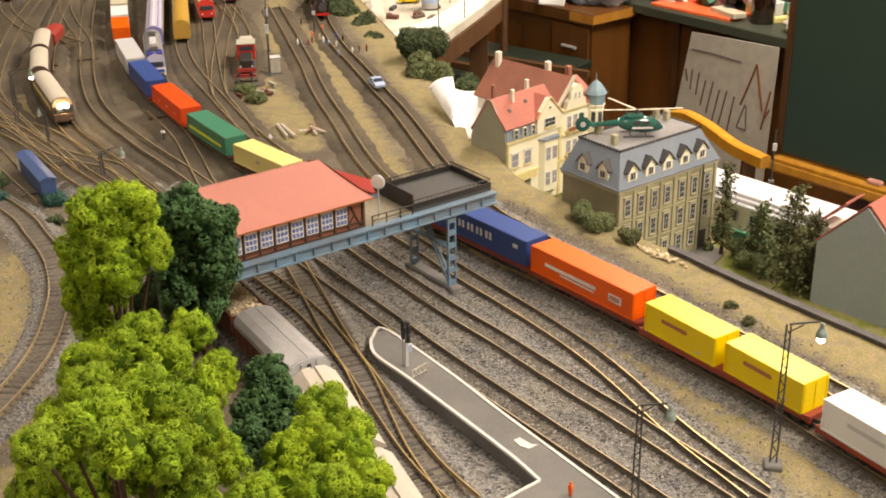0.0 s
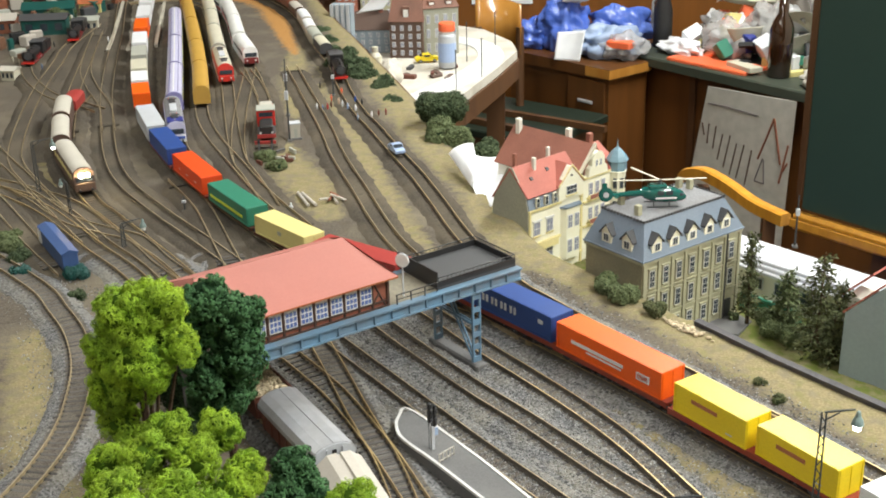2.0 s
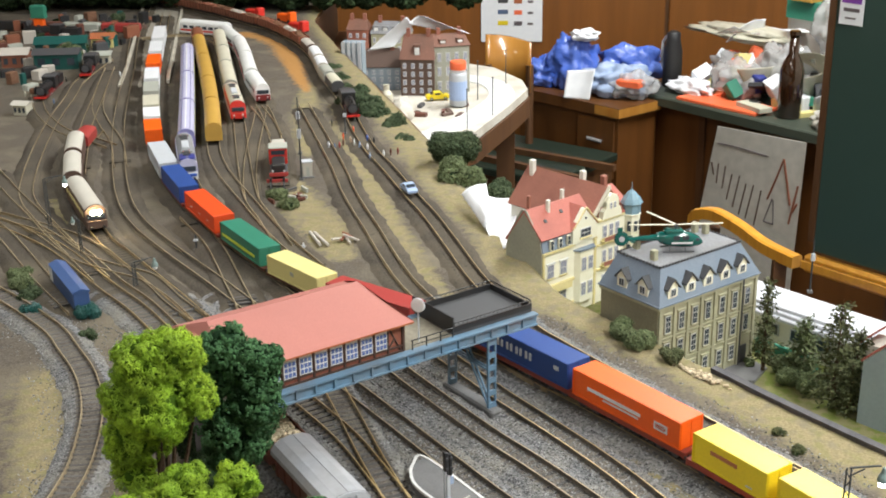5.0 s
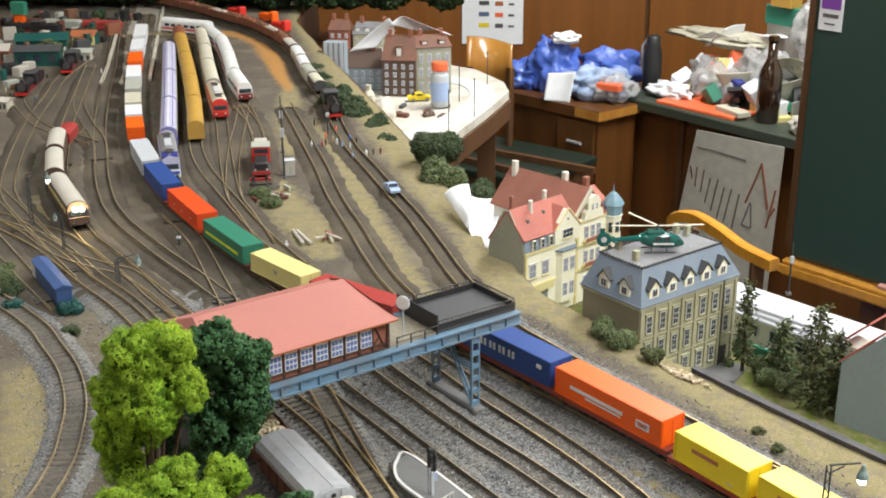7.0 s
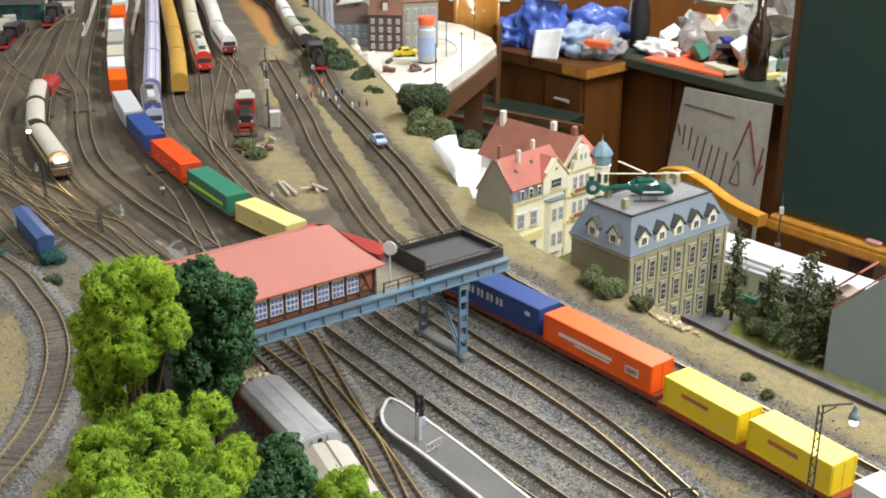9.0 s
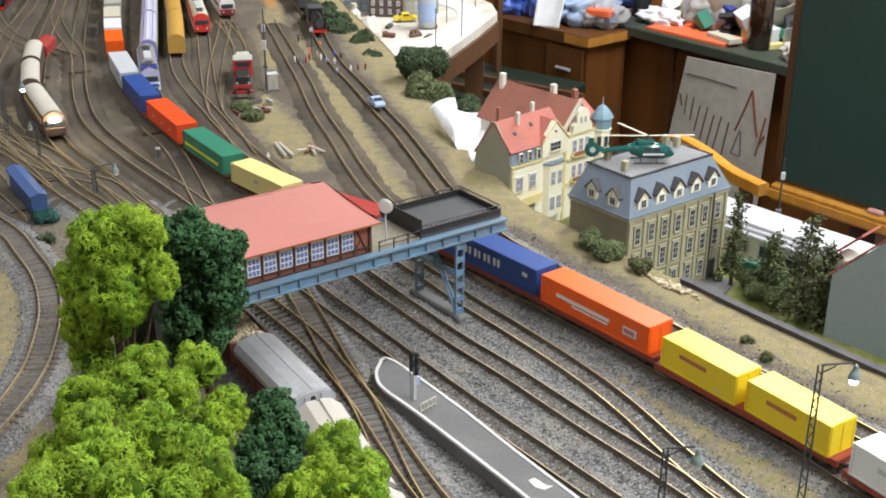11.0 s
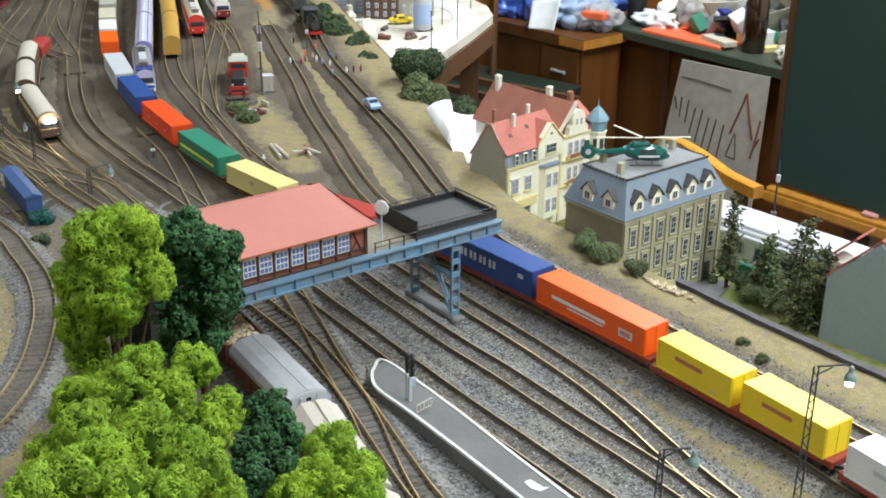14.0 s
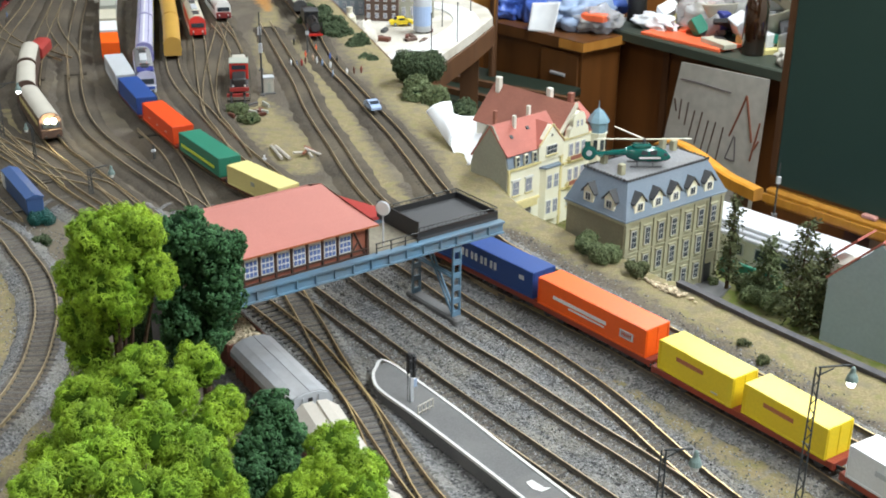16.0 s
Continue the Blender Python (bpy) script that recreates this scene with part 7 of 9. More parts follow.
def red_loco():
    m = place_on("loco_siding", along("loco_siding", -0.275, 1.755)) @ Matrix.Diagonal((0.95, 0.86, 0.82, 1.0))
    t = thing("shunting_locomotive", "red and grey diesel shunting locomotive on a siding", "locomotive", m)
    part("frame", Geo().box(-0.062, 0.062, -0.014, 0.014, 0.006, 0.0105, 0.001), "darkgrey", t)
    part("rear_hood", Geo().box(-0.06, -0.012, -0.0115, 0.0115, 0.0105, 0.0285, 0.002), "red", t, "red bonnet")
    part("rear_top", Geo().box(-0.058, -0.034, -0.0105, 0.0105, 0.0287, 0.0315, 0.001), "offwhite", t)
    part("cab", Geo().box(-0.012, 0.014, -0.0145, 0.0145, 0.0105, 0.0375, 0.001), "red", t)
    part("cab_roof", Geo().box(-0.014, 0.016, -0.0152, 0.0152, 0.0376, 0.0394, 0.001), "wagongrey", t)
    for s in (-1, 1):
        part("cab_window", Geo().box(-0.009, 0.011, s * 0.0145 - 0.0003, s * 0.0145 + 0.0003, 0.0255, 0.034), "glass", t)
    part("cab_front_window", Geo().box(0.0139, 0.0144, -0.011, 0.011, 0.0265, 0.034), "glass", t)
    part("front_hood", Geo().box(0.014, 0.058, -0.0105, 0.0105, 0.0105, 0.0245, 0.002), "black", t, "dark grey bonnet")
    part("buffer_beam", Geo().box(0.062, 0.0645, -0.0145, 0.0145, 0.006, 0.012), "boxred", t)
    for y in (-0.009, 0.009):
        part("lamp", Geo().rod((0.0645, y, 0.0155), (0.066, y, 0.0155), 0.0015, 8), "white", t)
    for x in (-0.035, 0.035):
        wheelset(t, x)
    b = thing("buffer_stop", "dark buffer stop at the end of the siding", "buffer stop", place_on("loco_siding", along("loco_siding", -0.26, 1.662), 0.003))
    for y in (-0.0085, 0.0085):
        part("post", Geo().box(-0.002, 0.002, y - 0.0015, y + 0.0015, 0, 0.017), "black", b)
        part("strut", Geo().rod((0, y, 0.014), (0.016, y, 0.001), 0.0011, 5), "black", b)
    part("beam", Geo().box(-0.004, -0.001, -0.014, 0.014, 0.0105, 0.0145), "boxred", b)


red_loco()


LOW = Matrix.Diagonal((1.0, 1.0, 0.83, 1.0))


def goods_wagons():
    # open wagon with pale gravel
    sa, sb = along("goods", -0.168, 1.04), along("goods", -0.107, 0.953)
    L = sb - sa
    m = place_on("goods", (sa + sb) / 2) @ LOW
    t = thing("gravel_wagon", "brown open wagon heaped with pale gravel", "wagon", m, "goods train")
    for s in (-1, 1):
        part("side", Geo().box(-L / 2, L / 2, s * 0.0155 - 0.0008, s * 0.0155 + 0.0008, 0.009, 0.03), "wagonbrown", t)
        part("end", Geo().box(s * L / 2 - 0.0008, s * L / 2 + 0.0008, -0.0146, 0.0146, 0.009, 0.03), "wagonbrown", t)
        wheelset(t, s * (L / 2 - 0.02))
    part("floor", Geo().box(-L / 2, L / 2, -0.0146, 0.0146, 0.008, 0.01), "wagonbrown", t)
    g = Geo()
    rr = random.Random(5)
    for k in range(900):
        x, y = rr.uniform(-L / 2 + 0.002, L / 2 - 0.002), rr.uniform(-0.0135, 0.0135)
        z = 0.0275 + 0.0075 * (1 - (y / 0.0145) ** 2) * (0.8 + 0.3 * noise.noise((x * 60, y * 60, 0)))
        r = rr.uniform(0.0008, 0.0017)
        g.box(-r, r, -r * 0.8, r * 0.8, -r * 0.7, r * 0.7, r * 0.3, m=pose(x, y, z, rr.uniform(0, 180), rr.uniform(0, 180), rr.uniform(0, 180)))
    gl = thing("gravel_load", "heap of pale tan gravel in the open wagon", "gravel", m)
    part("heap", Geo().box(-L / 2 + 0.001, L / 2 - 0.001, -0.0142, 0.0142, 0.01, 0.0285, 0.004), "gravel", gl)
    part("heap", g, "gravel", gl, kind="stuff")
    # silver roofed hopper
    sa, sb = along("goods", -0.102, 0.945), along("goods", -0.052, 0.868)
    L = sb - sa
    t = thing("covered_wagon", "brown covered goods wagon with a rounded silver roof", "wagon", place_on("goods", (sa + sb) / 2) @ LOW, "goods train")
    part("body", Geo().box(-L / 2, L / 2, -0.0155, 0.0155, 0.008, 0.0305, 0.0005), "wagonbrown", t)
    prof = [(-0.0178, 0.0272), (-0.0176, 0.0315), (-0.0145, 0.0368), (-0.0085, 0.0402), (-0.0006, 0.0415), (-0.0003, 0.0409), (0.0003, 0.0409), (0.0006, 0.0415), (0.0085, 0.0402), (0.0145, 0.0368), (0.0176, 0.0315), (0.0178, 0.0272)]
    part("roof", Geo().extrude(prof, -L / 2 - 0.001, L / 2 + 0.001), "silver", t, "rounded silver-grey roof")
    part("end_panel", Geo().extrude([(a * 0.93, b * 0.985) for a, b in prof], L / 2 + 0.001, L / 2 + 0.002), "silvergrey", t)
    part("end_door", Geo().box(L / 2 + 0.002, L / 2 + 0.003, -0.0015, 0.0015, 0.024, 0.036), "black", t)
    for y in (-0.006, 0.006):
        part("end_rail", Geo().rod((L / 2 + 0.0032, y, 0.01), (L / 2 + 0.0032, y, 0.038), 0.0006, 5), "silvergrey", t)
    for s in (-1, 1):
        for k in range(7):
            x = -L / 2 + 0.004 + k * (L - 0.01) / 6
            part("rib", Geo().box(x, x + 0.0016, s * 0.0158 - 0.0005, s * 0.0158 + 0.0005, 0.008, 0.0272), "wagonbrown", t)
        wheelset(t, s * (L / 2 - 0.022))
        for y in (-0.009, 0.009):
            part("buffer", Geo().rod((s * L / 2, y, 0.0095), (s * (L / 2 + 0.006), y, 0.0095), 0.0016, 8), "black", t)
    # two tan roofed wagons in front of it
    for a, b in (((-0.044, 0.855), (0.0, 0.766)), ((0.006, 0.755), (0.03, 0.707))):
        sa, sb = along("goods", *a), along("goods", *b)
        L = sb - sa
        t = thing("covered_wagon", "covered goods wagon with a faceted grey-tan roof", "wagon", place_on("goods", (sa + sb) / 2) @ LOW, "goods train")
        part("body", Geo().box(-L / 2, L / 2, -0.0152, 0.0152, 0.008, 0.03, 0.0005), "wagonbrown", t)
        part("roof", Geo().extrude([(-0.017, 0.0285), (-0.0165, 0.031), (-0.0085, 0.0385), (-0.0015, 0.0392), (-0.001, 0.037), (0.001, 0.037), (0.0015, 0.0392), (0.0085, 0.0385), (0.0165, 0.031), (0.017, 0.0285)], -L / 2 - 0.001, L / 2 + 0.001), "tanroof", t, "grey-tan folded roof")
        for s in (-1, 1):
            wheelset(t, s * (L / 2 - 0.02))
            for y in (-0.009, 0.009):
                part("buffer", Geo().rod((s * L / 2, y, 0.0095), (s * (L / 2 + 0.006), y, 0.0095), 0.0016, 8), "black", t)


goods_wagons()


def blue_wagon():
    t = thing("box_wagon", "old blue box wagon standing in the undergrowth", "wagon", at(-0.404, 1.291, 0.004, math.degrees(math.atan2(-0.081, 0.056))) @ Matrix.Diagonal((0.8, 0.6, 0.72, 1.0)))
    part("body", Geo().box(-0.06, 0.06, -0.0135, 0.0135, 0.006, 0.03, 0.001), "carnavy", t)
    part("roof", Geo().extrude([(-0.0148, 0.03), (-0.0148, 0.0315), (0, 0.036), (0.0148, 0.0315), (0.0148, 0.03)], -0.062, 0.062), "carnavy", t)
    part("end_wall", Geo().box(-0.0612, -0.06, -0.013, 0.013, 0.0065, 0.029), "boxwhite", t, "white end wall")
    part("side_panel", Geo().box(-0.061, -0.047, -0.0146, -0.0136, 0.008, 0.0295), "boxwhite", t, "white side panel")
    part("frame", Geo().box(-0.06, 0.06, -0.012, 0.012, 0.0, 0.006), "black", t)
    bush(-0.372, 1.25, 0.011, "teal", "tangle of teal netting beside the blue wagon", 51, 0.0, 0.6, 6, 9.0, 0.004, 0.0012, name="netting")


blue_wagon()


def model_car(m, body, label, name="car"):
    t = thing(name, label, "car", m)
    g = Geo()
    prof = [(-0.024, 0.003), (-0.0245, 0.0085), (-0.021, 0.0105), (-0.015, 0.0112), (-0.009, 0.016), (0.005, 0.0165), (0.0125, 0.0112), (0.0215, 0.0098), (0.0245, 0.0075), (0.024, 0.003)]
    g.extrude([(a, b) for a, b in prof], -0.0098, 0.0098, m=pose(0, 0, 0, 0, 0, -90))
    part("body", g, body, t)
    part("windscreen", Geo().slab((0.0065, -0.0085, 0.0163), (0.0125, -0.0085, 0.0118), (0.0125, 0.0085, 0.0118), (0.0065, 0.0085, 0.0163), -0.0006), "glass", t)
    part("rear_window", Geo().slab((-0.0148, -0.0085, 0.0118), (-0.0095, -0.0085, 0.0158), (-0.0095, 0.0085, 0.0158), (-0.0148, 0.0085, 0.0118), -0.0006), "glass", t)
    for s in (-1, 1):
        part("side_window", Geo().box(-0.0075, 0.0045, s * 0.0098 - 0.0003, s * 0.0098 + 0.0003, 0.0118, 0.0155), "glass", t)
        for x in (-0.0145, 0.0145):
            wl = part("wheel", Geo().rod((x, s * 0.0075, 0.0036), (x, s * 0.0101, 0.0036), 0.0036, 12), "black", t)
            part("hub", Geo().rod((x, s * 0.0101, 0.0036), (x, s * 0.0105, 0.0036), 0.0018, 10), "silvergrey", wl)
    return t


model_car(place_on("outer", along("outer", -0.078, 1.648), RAILTOP + 0.0004) @ pose(0, 0, 0, 0, 0, 4) @ Matrix.Scale(0.68, 4), "carblue", "light blue model saloon car standing on the rails")
model_car(at(-0.118, 2.6, -0.0985, 15), "yellow", "yellow model van on the white board", "van")


# ---- posts, lamps and small things ----
def street_lamp(m, h=0.108, reach=0.023, lit=False, label="dark lattice street lamp with a hooded head", k=0.8):
    t = thing("street_lamp", label, "lamp", m, "yard lamps")
    part("foot", Geo().box(-0.006, 0.006, -0.006, 0.006, 0.0, 0.004, 0.001), "concrete", t, "grey concrete foot")
    for s in (-1, 1):
        part("upright", Geo().rod((s * 0.0021, 0, 0.004), (s * 0.0013, 0, h), 0.0006, 5), "poleblack", t)
    n = 16
    g = Geo()
    for i in range(n):
        z, z2 = 0.005 + (h - 0.007) * i / n, 0.005 + (h - 0.007) * (i + 1) / n
        s = 1 if i % 2 else -1
        g.rod((s * 0.0019, 0, z), (-s * 0.0019, 0, z2), 0.0004, 4)
    part("lattice", g, "poleblack", t)
    part("arm", Geo().rod((0, 0, h), (reach, 0, h + 0.0035), 0.0007, 5).rod((0, 0, h - 0.006), (reach * 0.5, 0, h + 0.0005), 0.0005, 5), "poleblack", t)
    hd = part("lamp_head", Geo().lathe([(a * k, b * k) for a, b in ((0.0035, -0.0115), (0.0062, -0.011), (0.0052, -0.006), (0.0028, -0.002), (0.0022, 0.003), (0.0008, 0.0045))], 12, at=(reach + 0.002, 0, h)), "lampgreen", t, "grey-green lamp hood")
    part("bulb", Geo().lathe([(a * k, b * k) for a, b in ((0.001, -0.0175), (0.0038, -0.0165), (0.0044, -0.012), (0.0033, -0.0112))], 12, at=(reach + 0.002, 0, h)), "lampglow" if lit else "white", hd, "lit white lamp glass" if lit else "white lamp glass")
    return t


street_lamp(at(0.266, 0.804, 0.0, -8), 0.106, 0.018, True, "tall dark lattice street lamp, lit, beside the train", 0.62)
street_lamp(at(0.171, 0.754, 0.0, -12), 0.0765, 0.016, False, "dark lattice street lamp, unlit, between the tracks", 0.62)
street_lamp(at(-0.503, 1.493, 0.0, 8), 0.070, 0.022, True, "slim grey street lamp, lit, in the yard", 0.6)
street_lamp(at(-0.435, 1.412, 0.0, 150), 0.047, 0.008, False, "slim grey street lamp in the yard", 0.45)
street_lamp(at(-0.344, 1.320, 0.0, 20), 0.032, 0.02, False, "small teal street lamp in the yard", 0.6)


def mast(x, y, h, label, mat="poleblack", arm=0.0):
    t = thing("signal_mast", label, "mast", at(x, y, ground_z(x, y)), "masts")
    part("pole", Geo().rod((0, 0, 0), (0, 0, h), 0.0013, 6, 0.0009), mat, t)
    part("foot", Geo().box(-0.003, 0.003, -0.003, 0.003, 0, 0.003), "concrete", t)
    if arm:
        part("arm", Geo().box(-0.001, arm, -0.0006, 0.0006, h - 0.008, h - 0.005), "boxwhite", t)
    part("lamp_box", Geo().box(-0.0024, 0.0024, -0.003, 0.001, h * 0.62, h * 0.75, 0.0005), "silvergrey", t)


mast(-0.263, 1.845, 0.085, "dark signal mast beside the track")
mast(-0.238, 1.72, 0.095, "thin brown mast with a box")
mast(-0.212, 1.955, 0.045, "short dark signal post")
mast(-0.31, 1.44, 0.02, "short dark marker post")
mast(0.404, 1.5, 0.066, "thin grey mast behind the hall")
mast(-0.185, 1.44, 0.012, "short white marker post", "boxwhite")


def hut():
    t = thing("trackside_hut", "small white trackside hut with a flat roof", "hut", at(-0.233, 1.735, 0.0, 20) @ Matrix.Diagonal((0.6, 0.7, 0.95, 1.0)))
    part("wall", Geo().box(-0.011, 0.011, -0.008, 0.008, 0, 0.022), "offwhite", t)
    part("roof", Geo().box(-0.013, 0.013, -0.01, 0.01, 0.0222, 0.0242, 0.0005), "silvergrey", t)
    part("door", Geo().box(-0.003, 0.004, -0.0088, -0.008, 0, 0.016), "wagongrey", t)
    part("step", Geo().box(-0.014, 0.014, -0.014, -0.009, -0.001, 0.0022), "concrete", t)


hut()


def scrap():
    rr = random.Random(3)
    for k in range(14):
        x, y = rr.uniform(-0.262, -0.222), rr.uniform(1.60, 1.70)
        solo("scrap_piece", Geo().box(-rr.uniform(0.004, 0.012), 0.006, -0.0015, 0.0015, 0, rr.uniform(0.002, 0.006), 0.0004), rr.choice(("darkgrey", "wagongrey", "black", "wagonbrown")), "weathered scrap piece beside the siding", "scrap", at(x, y, 0.001, rr.uniform(0, 180)), "scrap by the siding")
    for k in range(2):
        a = pose(-0.178 + k * 0.007, 1.478, 0.003, 0, 0, -66 + 5 * k)
        solo("timber_log", Geo().rod((-0.024, 0, 0), (0.024, 0, 0), 0.0019, 7), "tanroof", "long pale timber log on the grass", "log", a, "logs on the grass")
    for k in range(5):
        a = pose(-0.148 + 0.004 * k, 1.476 + 0.006 * (k % 2), 0.004, 0, -12 + 8 * k, -66 + 30 * (k - 2))
        solo("timber_log", Geo().rod((-0.014, 0, 0), (0.014, 0, 0), 0.0015, 6), "brownload" if k % 2 else "tanroof", "short brown timber log in a heap", "log", a, "logs on the grass")
    g = Geo()
    for k in range(90):
        x, y = 0.229 + rr.gauss(0, 0.009), 1.136 + rr.gauss(0, 0.004)
        r = rr.uniform(0.0006, 0.0015)
        g.box(-r * 1.6, r * 1.6, -r, r, -r * 0.5, r * 0.7, r * 0.3, m=pose(x, y - (x - 0.229) * 0.9, 0.001 + r * 0.5, rr.uniform(-20, 20), 0, rr.uniform(0, 180)))
    solo("wood_pile", g, "chips", "scattered pile of pale firewood on the bank", "wood pile", kind="stuff")


scrap()


def figurine(x, y, z, coat, legs="darkgrey", lean=0.0):
    """A tiny painted figure in one plain mesh."""
    g = Geo()
    g.lathe([(0.0018, 0), (0.0022, 0.004), (0.0028, 0.009), (0.0034, 0.014), (0.002, 0.0165), (0.001, 0.017)], 8)
    g.lathe([(0.0004, 0.0168), (0.0017, 0.0178), (0.0018, 0.0195), (0.0006, 0.0208)], 8)
    solo("figurine", g, coat, "tiny painted model figure standing on the layout", "figurine", pose(x, y, z, lean, 0, 0) @ Matrix.Scale(0.52, 4), "model figures", smooth=True)


for k, (x, y, c) in enumerate(((-0.196, 1.90, "skin"), (-0.188, 1.885, "boxwhite"), (-0.205, 1.885, "wagonbrown"), (-0.178, 1.87, "carblue"), (-0.165, 1.86, "boxwhite"), (-0.172, 1.91, "signblue"), (-0.21, 1.92, "coral"), (-0.16, 1.895, "black"),
                               (-0.137, 1.825, "boxwhite"), (-0.128, 1.835, "wagonbrown"), (-0.118, 1.84, "maroon"), (-0.224, 1.87, "boxwhite"), (-0.214, 1.862, "duskyblue"), (-0.208, 1.87, "boxred"), (-0.2, 1.96, "coral"), (-0.155, 1.81, "lightblue"),
                               (-0.24, 2.0, "black"), (-0.77, 2.16, "wagonbrown"), (-0.745, 2.14, "duskyblue"), (-0.7, 2.36, "boxwhite"), (-0.79, 2.32, "black"), (-0.82, 2.2, "cream2"))):
    figurine(x, y, 0.002, c)
figurine(0.131, 0.751, 0.0118, "orange")


def depot():
    def shed(x, y, yaw, w, d, h, wall, roof, label):
        t = thing("depot_shed", label, "shed", at(x, y, 0.0, yaw), "depot buildings")
        part("wall", Geo().box(-w / 2, w / 2, -d / 2, d / 2, 0, h), wall, t)
        part("roof", Geo().extrude([(-d / 2 - 0.004, h), (0, h + d * 0.28), (d / 2 + 0.004, h), (0, h + d * 0.28 - 0.003)], -w / 2 - 0.004, w / 2 + 0.004), roof, t)
        for k in range(3):
            xx = -w / 2 + (k + 0.5) * w / 3
            part("window", Geo().box(xx - w * 0.08, xx + w * 0.08, -d / 2 - 0.0012, -d / 2, h * 0.3, h * 0.75), "glass", t)
    shed(-0.895, 2.585, 12, 0.1, 0.045, 0.026, "teal", "teal", "dark green depot shed with a low roof")
    shed(-0.853, 2.45, 8, 0.085, 0.035, 0.03, "teal", "darkgrey", "dark green coaling shed in the depot")
    shed(-0.945, 2.47, 10, 0.05, 0.04, 0.026, "brownload", "tanroof", "brown wooden hut in the depot")
    shed(-0.836, 2.67, 5, 0.045, 0.035, 0.02, "paleyellow", "rust", "small yellow hut with an orange roof")
    shed(-0.775, 2.08, -10, 0.024, 0.02, 0.018, "cream2", "offwhite", "tiny cream hut beside the depot track")
    shed(-0.775, 2.475, 12, 0.035, 0.025, 0.022, "cream2", "wagongrey", "pale store hut in the depot")
    rr = random.Random(8)
    for k in range(110):
        x, y = rr.uniform(-1.1, -0.8), rr.uniform(2.15, 3.0)
        a = rr.uniform(0.004, 0.016)
        solo("crate", Geo().box(-a, a, -a * 0.6, a * 0.6, 0, rr.uniform(0.008, 0.03), 0.001), rr.choice(("wagonbrown", "darkgrey", "mapbrown", "black", "teal", "wagongrey", "brownload", "black", "tanroof", "woodmix", "woodmix")), "small weathered crate in the depot yard", "crate", at(x, y, 0.0, rr.uniform(0, 90)), "depot crates")
    for k in range(7):
        solo("depot_wagon", Geo().box(-0.045, 0.045, -0.011, 0.011, 0.004, 0.022, 0.003), ("offwhite", "boxred", "darkgrey", "black", "wagonbrown", "wagongrey", "boxred")[k], "small goods wagon in the back row", "wagon", at(-1.42 + 0.095 * k, 2.9 - 0.012 * k, 0.0, -6), "depot wagons")
    for k in range(14):
        x, y = rr.uniform(-1.1, -0.83), rr.uniform(2.25, 3.0)
        bush(x, y, rr.uniform(0.012, 0.026), ("dusk", "olive", "woodgreen")[k % 3], "low dull green bush in the depot yard", 300 + k, 0.0, 0.9, 5, 3.0, 0.005, 0.002)
    for x, y, mt, lab in ((-0.583, 3.009, "red", "small red crane lorry behind the freight train"), (-0.494, 2.944, "orange", "small orange crane lorry behind the freight train"), (-0.444, 2.825, "red", "small red van behind the freight train")):
        v = thing("lorry", lab, "lorry", at(x, y, 0.002, -40))
        part("cab", Geo().box(0.012, 0.026, -0.01, 0.01, 0.004, 0.026, 0.002), mt, v)
        part("body", Geo().box(-0.026, 0.011, -0.01, 0.01, 0.004, 0.02, 0.002), mt, v)
        for sg in (-1, 1):
            for wx in (-0.017, 0.018):
                part("wheel", Geo().rod((wx, sg * 0.0085, 0.0045), (wx, sg * 0.0112, 0.0045), 0.0045, 10), "black", v)
    t = thing("crane_figure", "orange and green plastic toy tower in the depot", "toy", at(-1.005, 2.75, 0.0) @ Matrix.Scale(0.8, 4))
    part("legs", Geo().box(-0.012, -0.004, -0.006, 0.006, 0, 0.03).box(0.004, 0.012, -0.006, 0.006, 0, 0.03), "orange", t)
    part("body", Geo().box(-0.015, 0.015, -0.008, 0.008, 0.03, 0.06, 0.003), "orange", t)
    part("top", Geo().box(-0.022, 0.022, -0.01, 0.01, 0.06, 0.095, 0.004), "green", t)


depot()


def parapets():
    for pts, label in (([(-0.935, 3.28), (-0.895, 3.134), (-0.815, 2.83), (-0.721, 2.471), (-0.672, 2.27)], "pale concrete parapet wall beside the yard ramp"), ([(-0.838, 3.312), (-0.722, 2.834), (-0.655, 2.56), (-0.594, 2.31)], "pale concrete parapet wall beside the yard ramp")):
        solo("parapet", sweep(spline(pts, 0.02), [(-0.003, -0.002), (-0.003, 0.0065), (0.003, 0.0065), (0.003, -0.002)]), "ramppale", label, "wall", kind="structure")
    road = spline([(-0.885, 3.27), (-0.768, 2.83), (-0.688, 2.51), (-0.634, 2.28)], 0.02)
    solo("ramp_road", sweep(road, [(-0.044, -0.002), (-0.043, 0.0016), (0.043, 0.0016), (0.044, -0.002)]), "ramp", "pale grey ramp surface under the yard tracks", "ramp", kind="structure")
    # wooded rise that closes the layout at the back
    for k in range(40):
        rr = random.Random(100 + k)
        x = -1.35 + 1.2 * (k % 20) / 19 + rr.uniform(-0.02, 0.02)
        y = 3.16 + 0.14 * (k // 20) + rr.uniform(-0.03, 0.03)
        bush(x, y, rr.uniform(0.055, 0.08), "woodgreen", "dark green model wood at the back of the layout", 200 + k, -0.005, 1.25, 5, 0.55, 0.012, 0.007, name="wood")


parapets()


# ---- white extension board with its model town ----
EXT = -0.1


